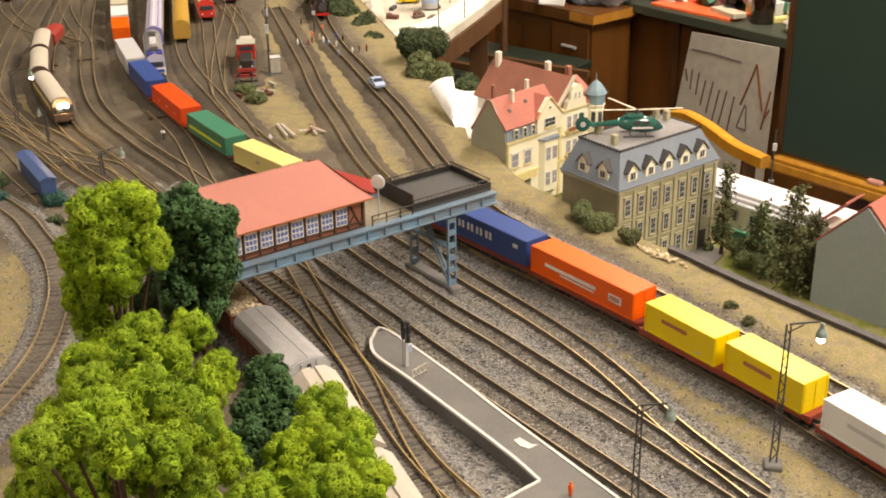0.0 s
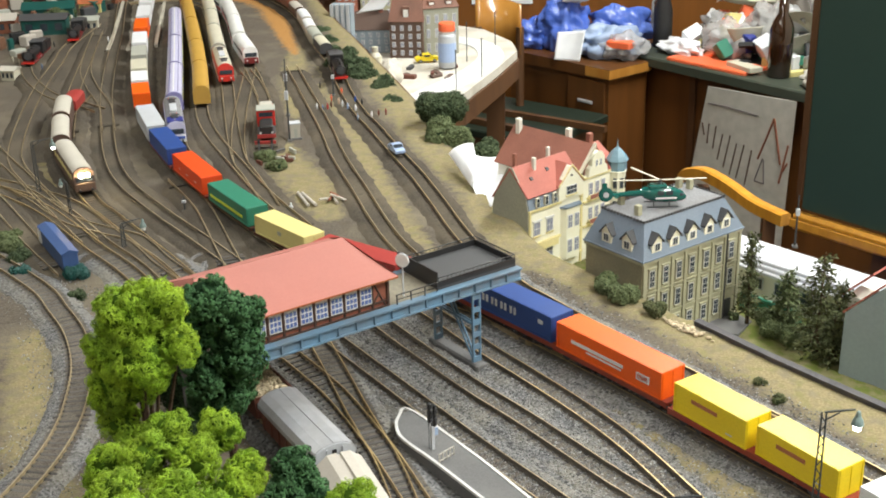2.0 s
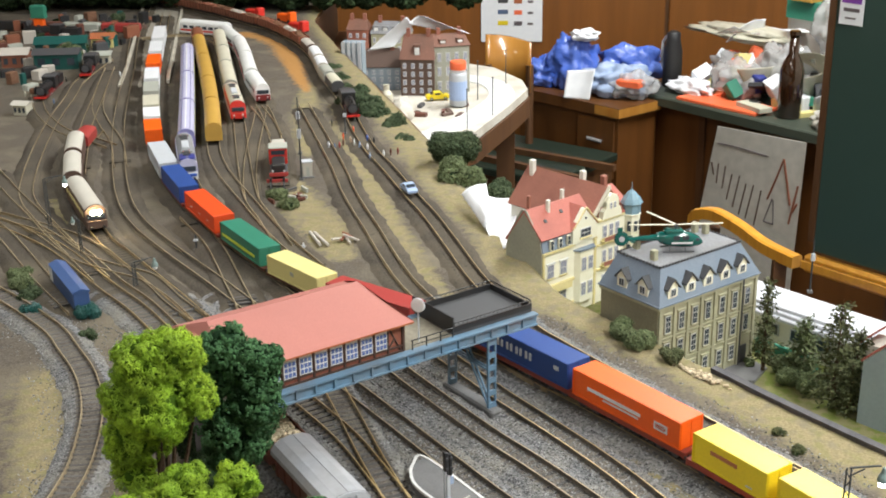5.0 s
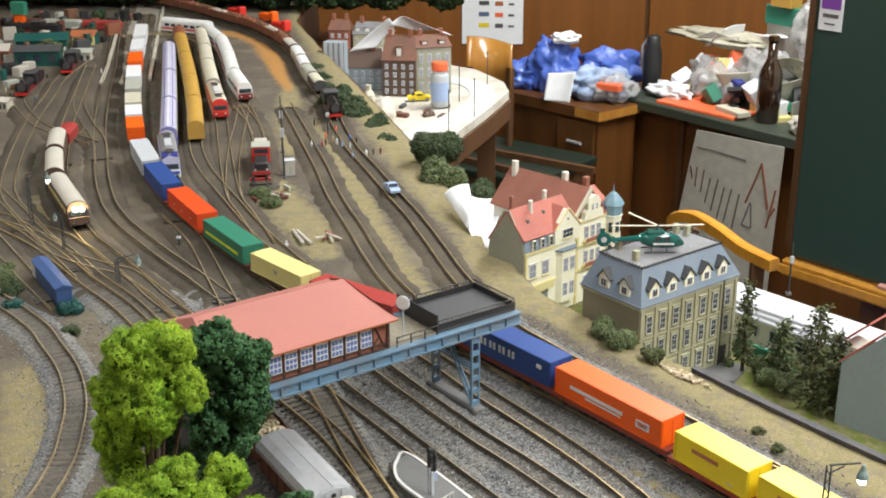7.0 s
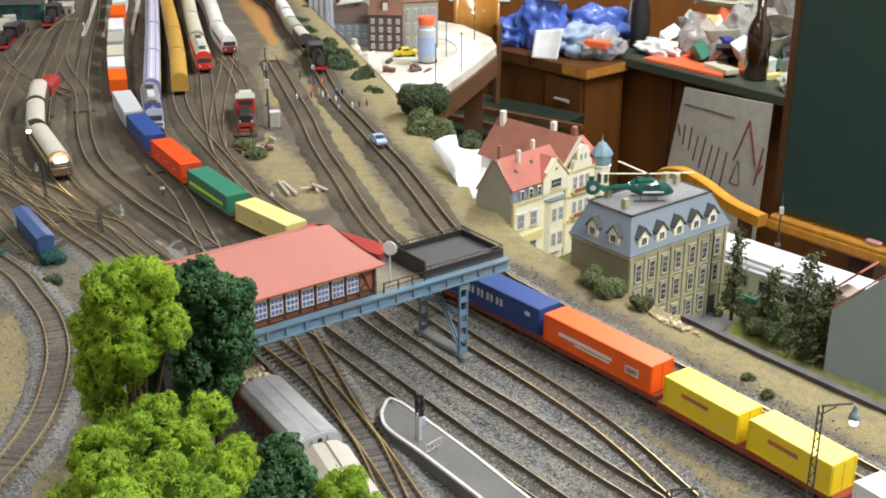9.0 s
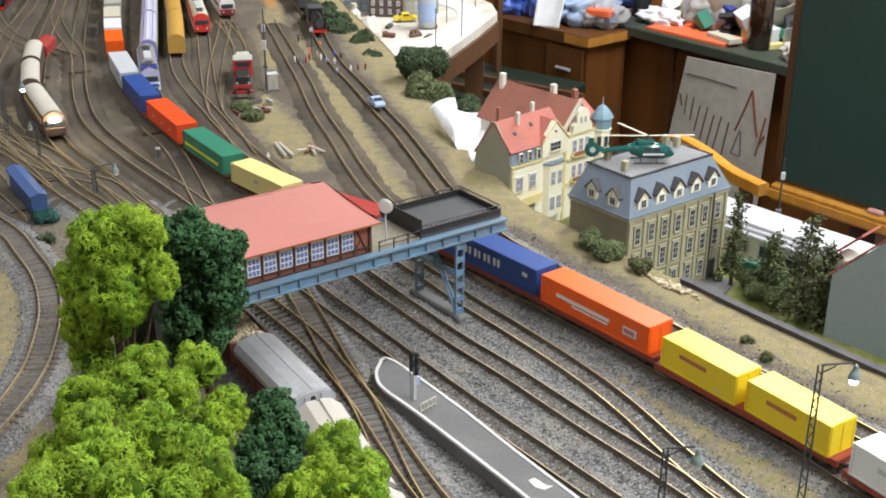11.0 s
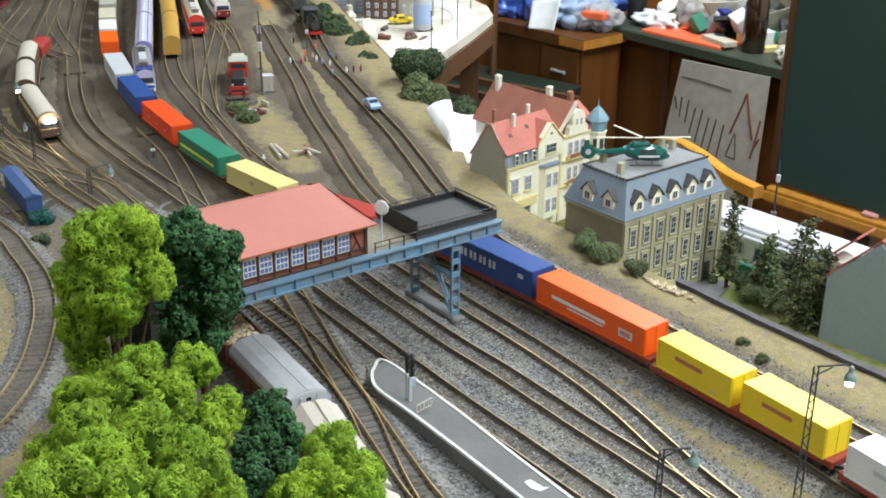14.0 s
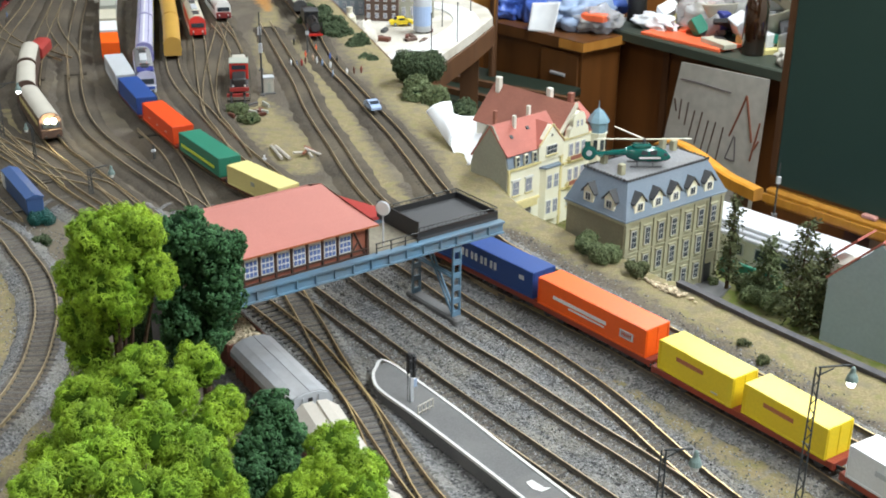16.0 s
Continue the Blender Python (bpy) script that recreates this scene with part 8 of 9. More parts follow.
def extension():
    poly = [(-0.14, 2.2), (-0.03, 2.345), (0.03, 2.55), (0.068, 2.70), (0.055, 2.79), (-0.01, 2.92), (-0.2, 3.06), (-0.43, 3.06), (-0.36, 2.72), (-0.28, 2.5), (-0.2, 2.28)]
    t = thing("extension_board", "white unpainted board beside the layout with a curved road", "board", at(0, 0, EXT), kind="structure")
    part("top", Geo().prism(poly, -0.018, 0.0), "foam", t)
    part("edge_trim", sweep(np.array([(*p, 0.0) for p in poly[:6]]), [(-0.004, -0.06), (-0.004, -0.019), (0.0, -0.019), (0.0, -0.06)]), "darkwood", t, "brown edge board")
    road = spline([(-0.15, 2.24), (-0.085, 2.36), (-0.02, 2.5), (0.012, 2.63), (-0.005, 2.74), (-0.06, 2.8), (-0.14, 2.83)], 0.01)
    part("road", sweep(road, [(-0.028, 0.0004), (-0.026, 0.003), (0.026, 0.003), (0.028, 0.0004)]), "white", t, "glossy white card road")
    for x, y in ((-0.33, 2.95), (0.02, 2.75), (-0.12, 2.3)):
        part("leg", Geo().box(x - 0.02, x + 0.02, y - 0.02, y + 0.02, FLOOR - EXT, -0.02), "darkwood", t)
    for x, y, h in ((-0.045, 2.37, 0.075), (0.0, 2.47, 0.075), (0.02, 2.74, 0.075), (-0.035, 2.6, 0.08)):
        p = thing("lamp_post", "thin dark model lamp post on the white board", "lamp post", at(x, y, EXT), "thin posts")
        part("pole", Geo().rod((0, 0, 0), (0, 0, h), 0.0011, 5), "poleblack", p)
        part("cap", Geo().rod((0, 0, h), (0, 0, h + 0.002), 0.002, 6), "poleblack", p)

    def town(x, y, yaw, w, d, h, r, wall, roof, label, cols, rows, dorm=0):
        b = thing("town_house", label, "building", at(x, y, EXT, yaw))
        part("wall", Geo().box(0, w, 0, d, 0, h), wall, b)
        g = Geo()
        g.slab((-0.002, -0.003, h), (w + 0.002, -0.003, h), (w - 0.004, d / 2, h + r), (0.004, d / 2, h + r), 0.002)
        g.slab((w + 0.002, d + 0.003, h), (-0.002, d + 0.003, h), (0.004, d / 2, h + r), (w - 0.004, d / 2, h + r), 0.002)
        g.add([(-0.002, -0.003, h - 0.001), (0.004, d / 2, h + r - 0.001), (-0.002, d + 0.003, h - 0.001)], [(0, 1, 2)])
        g.add([(w + 0.002, -0.003, h - 0.001), (w - 0.004, d / 2, h + r - 0.001), (w + 0.002, d + 0.003, h - 0.001)], [(0, 1, 2)])
        part("roof", g, roof, b)
        for i in range(cols):
            for j in range(rows):
                house_window(b, (i + 0.5) * w / cols, h * (0.08 + j * 0.9 / rows), w / cols * 0.42, h / rows * 0.55, 0.0, "white", 0.0015, 2, 1)
        for k in range(dorm):
            xx = (k + 0.5) * w / dorm
            q = part("dormer", Geo().box(xx - 0.007, xx + 0.007, 0.004, 0.022, h + 0.002, h + r * 0.62), roof, b)
            part("dormer_window", Geo().box(xx - 0.005, xx + 0.005, 0.003, 0.004, h + 0.006, h + r * 0.5), "white", q)
        for xx in (w * 0.2, w * 0.8):
            part("chimney", Geo().box(xx - 0.004, xx + 0.004, d / 2 - 0.004, d / 2 + 0.004, h + r - 0.01, h + r + 0.012), "browntile", b)
    town(-0.198, 2.64, -3, 0.07, 0.06, 0.077, 0.048, "mapbrown", "farbrown", "brown four-storey model town house with white windows", 4, 4, 1)
    town(-0.303, 2.69, 0, 0.1, 0.055, 0.05, 0.036, "greyblue", "mapbrown", "grey-blue model house with a brown roof", 6, 3)
    town(-0.127, 2.655, 18, 0.075, 0.06, 0.1, 0.022, "sidewall", "farbrown", "grey-green model town house with a dark roof", 4, 3, 2)
    town(-0.36, 2.98, -2, 0.05, 0.05, 0.078, 0.022, "brick", "farbrown", "red brick model house behind the others", 3, 4)
    town(-0.303, 2.985, -5, 0.09, 0.05, 0.068, 0.026, "sandstone", "roofgrey", "sandstone model building with a grey mansard roof", 6, 3, 4)
    tw = thing("tower_block", "grey ribbed cardboard tower beside the freight line", "tower", at(-0.315, 2.6, EXT, -6))
    part("body", Geo().box(0, 0.044, 0, 0.03, 0, 0.12), "greyblue", tw)
    for k in range(4):
        part("rib", Geo().box(0.002 + k * 0.011, 0.0085 + k * 0.011, -0.0035, -0.0002, 0, 0.122), "silvergrey", tw)
    paper("white sheet of paper draped over the model houses", [(-0.274, 2.7, -0.017), (-0.188, 2.7, 0.055), (-0.176, 2.72, 0.035), (-0.218, 2.71, -0.01)], 0.004)
    paper("peaked white sheet of paper draped over the model houses", [(-0.186, 2.7, 0.04), (-0.15, 2.69, 0.058), (-0.054, 2.7, 0.018), (-0.12, 2.72, 0.022)], 0.01)
    bt = thing("plastic_bottle", "clear plastic bottle with grey-blue liquid and a red cap", "bottle", at(-0.072, 2.545, EXT + 0.0032))
    part("body", Geo().lathe([(0.016, 0), (0.018, 0.002), (0.018, 0.062), (0.0165, 0.068)], 20), "silvergrey", bt, "grey-blue filled body", smooth=True)
    part("label_panel", Geo().lathe([(0.0182, 0.012), (0.0183, 0.013), (0.0183, 0.05), (0.0182, 0.051)], 20), "carblue", bt)
    part("shoulder", Geo().lathe([(0.0165, 0.068), (0.013, 0.073), (0.012, 0.075)], 20), "boxwhite", bt, smooth=True)
    part("cap", Geo().lathe([(0.0165, 0.074), (0.0168, 0.075), (0.0168, 0.087), (0.0155, 0.09), (0.004, 0.0905)], 20), "coral", bt, "red screw cap")
    rr = random.Random(12)
    for k in range(7):
        g = Geo()
        lumpy(g, (0, 0, 0.016), rr.uniform(0.016, 0.026), k * 4.0, 8, 0.5)
        solo("crumpled_paper", g, "foam", "crumpled white packing paper on the board", "paper", at(-0.19 + rr.uniform(-0.02, 0.03), 2.36 + 0.035 * k * 0.6, EXT), "crumpled papers", smooth=True)
    solo("white_canister", Geo().lathe([(0.011, 0), (0.012, 0.002), (0.012, 0.06), (0.006, 0.068), (0.006, 0.078)], 14), "cream2", "tall cream plastic canister on the board", "canister", at(-0.2, 2.4, EXT))
    for k in range(9):
        a = rr.uniform(0.008, 0.022)
        solo("offcut", Geo().box(-a, a, -a * 0.35, a * 0.35, 0, rr.uniform(0.003, 0.01), 0.001), rr.choice(("wagonbrown", "darkgrey", "tanroof", "mapbrown")), "dark offcut lying on the white board", "offcut", at(-0.15 + rr.uniform(0, 0.09), 2.46 + rr.uniform(0, 0.1), EXT + 0.0002, rr.uniform(0, 180)), "offcuts")


extension()

# ---- desk, chalkboard and clutter of the room ----
DESK = -0.3


def desk():
    yaw = math.degrees(math.atan2(-0.41, 0.359))
    m = at(0.36, 3.531, 0.0, yaw)
    t = thing("desk", "dark green topped wooden desk piled with clutter", "desk", m)
    part("top", Geo().box(0.0, 0.95, -0.02, 0.62, DESK - 0.014, DESK + 0.012, 0.004), "desktop", t, "dark green desk top")
    part("body", Geo().box(0.02, 0.93, 0.02, 0.6, FLOOR, DESK - 0.015), "cabinetwood", t, "brown wooden front")
    for x in (0.03, 0.24):
        part("stile", Geo().box(x, x + 0.02, 0.012, 0.02, FLOOR, DESK - 0.016), "darkwood", t)
    s = thing("drawing_sheet", "white sheet with red line drawing leaning on the desk", "sheet", m @ pose(0.0, -0.03, 0))
    flat = Matrix(((1, 0, 0, 0), (0, 0, 1, 0), (0, 1, 0, 0), (0, 0, 0, 1)))
    part("sheet", Geo().prism([(0.268, -0.74), (0.606, -0.74), (0.618, -0.312), (0.342, -0.325)], -0.003, 0.0, m=flat), "dullsheet", s)
    strokes = (((0.353, -0.423), (0.35, -0.477)), ((0.377, -0.425), (0.37, -0.487)), ((0.4, -0.442), (0.387, -0.513)), ((0.425, -0.44), (0.408, -0.53)), ((0.447, -0.457), (0.43, -0.544)), ((0.471, -0.455), (0.452, -0.549)), ((0.496, -0.463), (0.481, -0.56)), ((0.33, -0.425), (0.339, -0.457)))
    for a, b in strokes:
        part("line", Geo().rod((a[0], -0.0034, a[1]), (b[0], -0.0034, b[1]), 0.0022, 5), "mapbrown", s)
    for a, b in (((0.558, -0.366), (0.541, -0.416)), ((0.541, -0.416), (0.517, -0.48)), ((0.558, -0.366), (0.587, -0.48)), ((0.606, -0.425), (0.587, -0.528)), ((0.608, -0.471), (0.595, -0.496))):
        part("line", Geo().rod((a[0], -0.0034, a[1]), (b[0], -0.0034, b[1]), 0.003, 5), "brownload", s, "rust-brown drawn line")
    for a, b in (((0.532, -0.476), (0.511, -0.541)), ((0.511, -0.541), (0.541, -0.542)), ((0.541, -0.542), (0.535, -0.479)), ((0.406, -0.367), (0.509, -0.37)), ((0.347, -0.369), (0.406, -0.367))):
        part("line", Geo().rod((a[0], -0.0034, a[1]), (b[0], -0.0034, b[1]), 0.0018, 5), "ink", s)
    # low cabinet beside it
    c = thing("drawer_cabinet", "brown wooden drawer cabinet with a golden edge", "cabinet", at(0.0, 0.0))
    poly = [(0.03, 3.6), (0.2, 3.44), (0.31, 3.33), (0.43, 3.44), (0.5, 3.9), (0.05, 3.95)]
    part("top", Geo().prism(poly, DESK - 0.03, DESK), "cabinetwood", c)
    part("edge_strip", Geo().prism([(0.248, 3.388), (0.31, 3.3275), (0.433, 3.44), (0.43, 3.443), (0.31, 3.333), (0.2505, 3.3905)], DESK - 0.026, DESK - 0.002), "chairwood", c, "golden varnished edge")
    part("body", Geo().prism([(0.045, 3.605), (0.205, 3.452), (0.31, 3.345), (0.42, 3.45), (0.48, 3.88), (0.06, 3.93)], FLOOR, DESK - 0.031), "cabinetwood", c)
    q = at(0.205, 3.452, 0, math.degrees(math.atan2(-0.107, 0.105)))
    for z in (-0.5, -0.68, -0.86):
        d = part("drawer", Geo().box(0.006, 0.142, -0.008, -0.001, z, z + 0.16, 0.002, m=q), "cabinetwood", c)
        part("handle", Geo().rod(q @ Vector((0.05, -0.012, z + 0.1)), q @ Vector((0.1, -0.012, z + 0.1)), 0.005, 8), "silver", d, "bright metal handle")
    # lower dark chest in the shade
    k = thing("dark_chest", "dark brown low chest standing on the floor", "chest", at(-0.12, 3.25, 0.0, -35))
    part("body", Geo().box(-0.15, 0.3, 0, 0.3, FLOOR, -0.44, 0.004), "darkwood", k)
    part("lid", Geo().box(-0.16, 0.31, -0.01, 0.31, -0.439, -0.42, 0.003), "darkgreen", k, "dark green lid")
    for x in (0.02, 0.1):
        solo("wooden_lath", Geo().box(-0.25, 0.25, -0.008, 0.008, 0, 0.016), "darkwood", "thin brown wooden lath lying on the chest", "lath", pose(-0.02 + x, 3.19 + x, -0.4195, 0, 0, -38 + 60 * x), "laths")


desk()


def chair():
    t = thing("chair", "glossy golden wooden chair back beside the cabinet", "chair", at(0.012, 3.42, 0.0, -8))
    g = Geo()
    n = 10
    prof = []
    for i in range(n + 1):
        a = -0.5 + i / n
        prof.append((a * 0.125, 0.03 * (1 - (2 * a) ** 2)))
    v = [(x, y, -0.275) for x, y in prof] + [(x, y, -0.118 - 0.02 * (x + 0.06) / 0.12) for x, y in prof]
    v += [(x, y + 0.012, z) for x, y, z in v]
    k = n + 1
    f = [(i, i + 1, k + i + 1, k + i) for i in range(n)] + [(2 * k + i + 1, 2 * k + i, 3 * k + i, 3 * k + i + 1) for i in range(n)] + [(k + i, k + i + 1, 3 * k + i + 1, 3 * k + i) for i in range(n)] + [(i + 1, i, 2 * k + i, 2 * k + i + 1) for i in range(n)] + [(0, k, 3 * k, 2 * k), (n, 2 * k + n, 3 * k + n, k + n)]
    part("backrest", g.add(v, f), "chairwood", t, smooth=True)
    for x in (-0.058, 0.058):
        part("post", Geo().rod((x, 0.012, FLOOR), (x, 0.012, -0.2), 0.011, 8), "darkwood", t)
    part("seat", Geo().box(-0.2, 0.2, -0.38, 0.0, FLOOR + 0.42, FLOOR + 0.45, 0.01), "chairwood", t)
    for x in (-0.17, 0.17):
        part("leg", Geo().rod((x, -0.35, FLOOR), (x, -0.35, FLOOR + 0.42), 0.014, 8), "darkwood", t)


chair()


def wall_poster():
    t = thing("poster", "white wall poster with rows of small vehicle pictures", "poster", at(-0.09, 4.128, -0.3))
    part("sheet", Geo().box(0, 0.2, 0, 0.004, 0.03, 0.55), "paper", t)
    for r in range(12):
        z = 0.085 + r * 0.036
        part("picture", Geo().box(0.055, 0.088, -0.0014, -0.0004, z, z + 0.014), ("yellow", "duskyblue", "darkgrey", "wagongrey", "duskyblue", "darkgrey", "boxred")[r % 7], t, "small printed vehicle picture")
        part("picture", Geo().box(0.108, 0.134, -0.0014, -0.0004, z - 0.002, z + 0.012), ("ink", "coral", "rust", "ink", "rust", "ink", "rust")[r % 7], t, "small printed vehicle picture")
        part("caption_bar", Geo().box(0.152, 0.17, -0.0014, -0.0004, z, z + 0.007), "ink", t)


wall_poster()


def chalkboard():
    m = at(0.59, 2.256, 0.0, -47.0)
    t = thing("chalkboard", "large dark green chalkboard with a yellow wooden bottom rail", "chalkboard", m)
    part("panel", Geo().box(0.0, 0.95, 0.0, 0.02, -0.297, 0.95), "board", t, "dark green writing surface")
    part("side_frame", Geo().box(-0.012, -0.0005, -0.004, 0.024, -0.28, 0.95), "darkwood", t)
    part("bottom_rail", Geo().box(-0.008, 0.95, -0.02, 0.0, -0.332, -0.3, 0.006), "yellowwood", t, "yellow varnished wooden rail")
    part("tray_lip", Geo().box(-0.008, 0.95, -0.026, -0.0205, -0.326, -0.31, 0.002), "yellowwood", t)
    for x in (0.15, 0.7):
        part("stand", Geo().box(x, x + 0.05, 0.0, 0.04, FLOOR, -0.338), "darkwood", t)
    p = thing("notice", "small white notice with a purple panel on the chalkboard", "notice", m @ pose(0.008, -0.003, 0.118))
    part("card", Geo().box(0, 0.045, -0.001, 0.001, 0, 0.085), "paper", p)
    part("panel", Geo().box(0.004, 0.041, -0.002, -0.0012, 0.036, 0.06), "purple", p, "purple printed panel")
    part("text_bar", Geo().box(0.008, 0.038, -0.002, -0.0012, 0.022, 0.028), "ink", p)
    part("text_bar", Geo().box(0.012, 0.032, -0.002, -0.0012, 0.01, 0.0125), "ink", p)
    solo("sponge", Geo().box(-0.014, 0.014, -0.006, 0.006, 0, 0.006, 0.002), "pinkish", "pink sponge lying on the wooden rail", "sponge", m @ pose(0.2, -0.012, -0.2996))
    # bent wooden arm beside the board
    c = spline([(0.41, 2.545, -0.336), (0.417, 2.53, -0.321), (0.433, 2.503, -0.309), (0.452, 2.471, -0.304), (0.487, 2.411, -0.31), (0.523, 2.352, -0.324), (0.567, 2.275, -0.326)], 0.012)
    g = Geo()
    sweep(c, [(-0.012, -0.012), (-0.012, 0.009), (-0.008, 0.012), (0.008, 0.012), (0.012, 0.009), (0.012, -0.012)], g)
    b = thing("bent_arm", "curved yellow varnished wooden arm of a bench", "bench arm", at(0, 0))
    part("arm", g, "yellowwood", b)
    for x, y in ((0.446, 2.493), (0.545, 2.32)):
        part("post", Geo().box(x - 0.012, x + 0.012, y - 0.012, y + 0.012, FLOOR, -0.335), "darkwood", b)
    part("bench_seat", Geo().box(0.44, 0.62, 2.42, 2.6, -0.72, -0.69, 0.005), "darkwood", b)
    solo("blue_crate", Geo().box(-0.12, 0.12, -0.08, 0.08, FLOOR, -0.42, 0.01), "navy", "dark blue storage crate behind the layout", "crate", at(0.5, 2.08, 0.0, -45))


chalkboard()


def clutter():
    yaw = -48.8
    m = at(0.36, 3.531, DESK + 0.012, yaw)

    def wrinkled(name, label, cat, c, r, mat, sq=(1, 1, 1), seed=0.0, amount=0.45, m=m):
        g = Geo()
        n, k = 26, 52
        v, f = [], []
        for j in range(n + 1):
            a = math.pi * j / n
            for i in range(k):
                b = math.tau * i / k
                d = Vector((math.sin(a) * math.cos(b), math.sin(a) * math.sin(b), math.cos(a)))
                q = 1 + amount * noise.noise(d * 2.2 + Vector((seed, 1, 0))) - amount * 0.75 * abs(noise.noise(d * 3.6 + Vector((0, seed, 0)))) - amount * 0.45 * abs(noise.noise(d * 9.0 + Vector((0, seed, 4)))) + amount * 0.3
                v.append((c[0] + d.x * r * sq[0] * q, c[1] + d.y * r * sq[1] * q, max(0.0, c[2] + d.z * r * sq[2] * q)))
        for j in range(n):
            f += [(j * k + i, (j + 1) * k + i, (j + 1) * k + (i + 1) % k, j * k + (i + 1) % k) for i in range(k)]
        return solo(name, g.add(v, f), mat, label, cat, m, smooth=True)
    t = at(0, 0, DESK + 0.0005)
    wrinkled("plastic_bag", "crumpled shiny blue plastic bag on the cabinet", "bag", (0.2, 3.6, 0.06), 0.075, "bluebag", (0.95, 0.7, 1.15), 1.0, m=t)
    wrinkled("plastic_bag", "crumpled shiny blue plastic bag on the cabinet", "bag", (0.115, 3.63, 0.03), 0.06, "bluebag", (1.0, 0.8, 0.75), 2.0, m=t)
    wrinkled("plastic_bag", "blue and white plastic bag lying on the cabinet", "bag", (0.31, 3.5, 0.035), 0.07, "lightblue", (1.3, 0.8, 0.7), 3.0, m=t)
    wrinkled("plastic_bag", "pale lilac plastic bag on the cabinet", "bag", (0.355, 3.46, 0.035), 0.05, "clearbag", (1.2, 0.9, 0.75), 4.0, m=t)
    wrinkled("plastic_bag", "dark blue plastic bag behind the others", "bag", (0.36, 3.66, 0.05), 0.062, "bluebag", (1.4, 0.7, 0.85), 5.0, m=t)
    wrinkled("paper_wad", "white crumpled tissue on the blue bag", "tissue", (0.225, 3.57, 0.155), 0.035, "paper", (1.1, 0.8, 0.45), 6.0, m=t)
    paper("white folded paper hanging over the cabinet edge", [(0.175, 3.47, DESK + 0.075), (0.25, 3.44, DESK + 0.085), (0.235, 3.425, DESK + 0.002), (0.165, 3.455, DESK + 0.002)], 0.008)
    solo("red_packet", Geo().box(-0.035, 0.035, -0.02, 0.02, 0, 0.018, 0.003), "coral", "small red packet among the bags", "packet", at(0.345, 3.43, DESK + 0.04, -30))
    wrinkled("plastic_bag", "crumpled clear plastic bag on the desk", "bag", (0.27, 0.13, 0.045), 0.06, "clearbag", (1.3, 0.8, 0.85), 7.0)
    wrinkled("plastic_bag", "crumpled clear plastic bag on the desk", "bag", (0.36, 0.2, 0.08), 0.065, "clearbag", (1.2, 0.8, 0.95), 8.0)
    wrinkled("plastic_bag", "white crumpled plastic bag on the desk", "bag", (0.17, 0.22, 0.05), 0.055, "clearbag", (1.3, 0.8, 0.8), 9.0)
    wrinkled("plastic_bag", "white crumpled plastic bag in the pile", "bag", (0.45, 0.28, 0.2), 0.06, "clearbag", (0.9, 0.7, 1.2), 10.0)
    wrinkled("plastic_bag", "small white plastic bag at the desk edge", "bag", (0.16, 0.06, 0.02), 0.05, "paper", (1.3, 0.6, 0.5), 11.0)
    wrinkled("cloth", "pale cream cloth lying on the pile", "cloth", (0.12, 0.33, 0.13), 0.09, "cream2", (2.1, 0.7, 0.22), 12.0)
    for k, (x, y, z, a, b, h, mt, lab) in enumerate(((0.36, 0.36, 0.0, 0.16, 0.12, 0.2, "tanroof", "brown cardboard box"), (0.34, 0.33, 0.2, 0.12, 0.08, 0.05, "green", "green plastic box"), (0.44, 0.34, 0.2, 0.09, 0.07, 0.06, "cream2", "cream cardboard box"),
                                                    (0.52, 0.26, 0.0, 0.09, 0.06, 0.12, "wagongrey", "grey plastic box"), (0.52, 0.26, 0.1205, 0.08, 0.05, 0.03, "wagonbrown", "brown flat box"), (0.34, 0.3, 0.2505, 0.07, 0.05, 0.03, "ochre", "yellow box"), (0.6, 0.3, 0.0, 0.05, 0.05, 0.26, "darkgrey", "tall dark grey box"),
                                                    (0.43, 0.11, 0.0, 0.05, 0.03, 0.03, "paleyellow", "yellow packet"), (0.48, 0.12, 0.0, 0.04, 0.03, 0.045, "boxwhite", "white packet"), (0.38, 0.06, 0.0, 0.03, 0.025, 0.022, "black", "small black box"))):
        solo("box", Geo().box(-a / 2, a / 2, -b / 2, b / 2, 0, h, 0.003), mt, lab + " in the heap on the desk", "box", m @ pose(x, y, z + 0.0005, 0, 0, -8 + 5 * (k % 4)), "boxes on the desk")
    solo("folder", Geo().box(-0.13, 0.13, -0.05, 0.05, 0, 0.008, 0.002), "coral", "orange-red paper folder lying on the desk", "folder", m @ pose(0.3, 0.045, 0.0005, 0, 0, 2))
    solo("paper_slip", Geo().box(-0.05, 0.05, -0.02, 0.02, 0, 0.012, 0.001), "cream2", "cream slip of paper on the folder", "paper", m @ pose(0.4, 0.035, 0.009, 0, 0, -14))

    rr = random.Random(21)
    for k in range(52):
        x, y = rr.uniform(0.1, 0.66), rr.uniform(0.08, 0.3)
        a, b, h = rr.uniform(0.012, 0.04), rr.uniform(0.01, 0.025), rr.uniform(0.006, 0.05)
        mt, lab = rr.choice((("boxwhite", "white"), ("cream2", "cream"), ("navy", "dark blue"), ("darkgrey", "dark grey"), ("brownload", "brown"), ("paleyellow", "yellow"), ("green", "green"), ("paper", "white"), ("black", "black"), ("coral", "red")))
        solo("packet", Geo().box(-a, a, -b, b, 0, h, 0.002), mt, "small " + lab + " packet in the heap on the desk", "packet", m @ pose(x, y, 0.0005 if k < 14 else rr.uniform(0.0, 0.11) * (y / 0.3), rr.uniform(-35, 35) if k >= 14 else 0, rr.uniform(-35, 35) if k >= 14 else 0, rr.uniform(0, 180)), "packets on the desk")
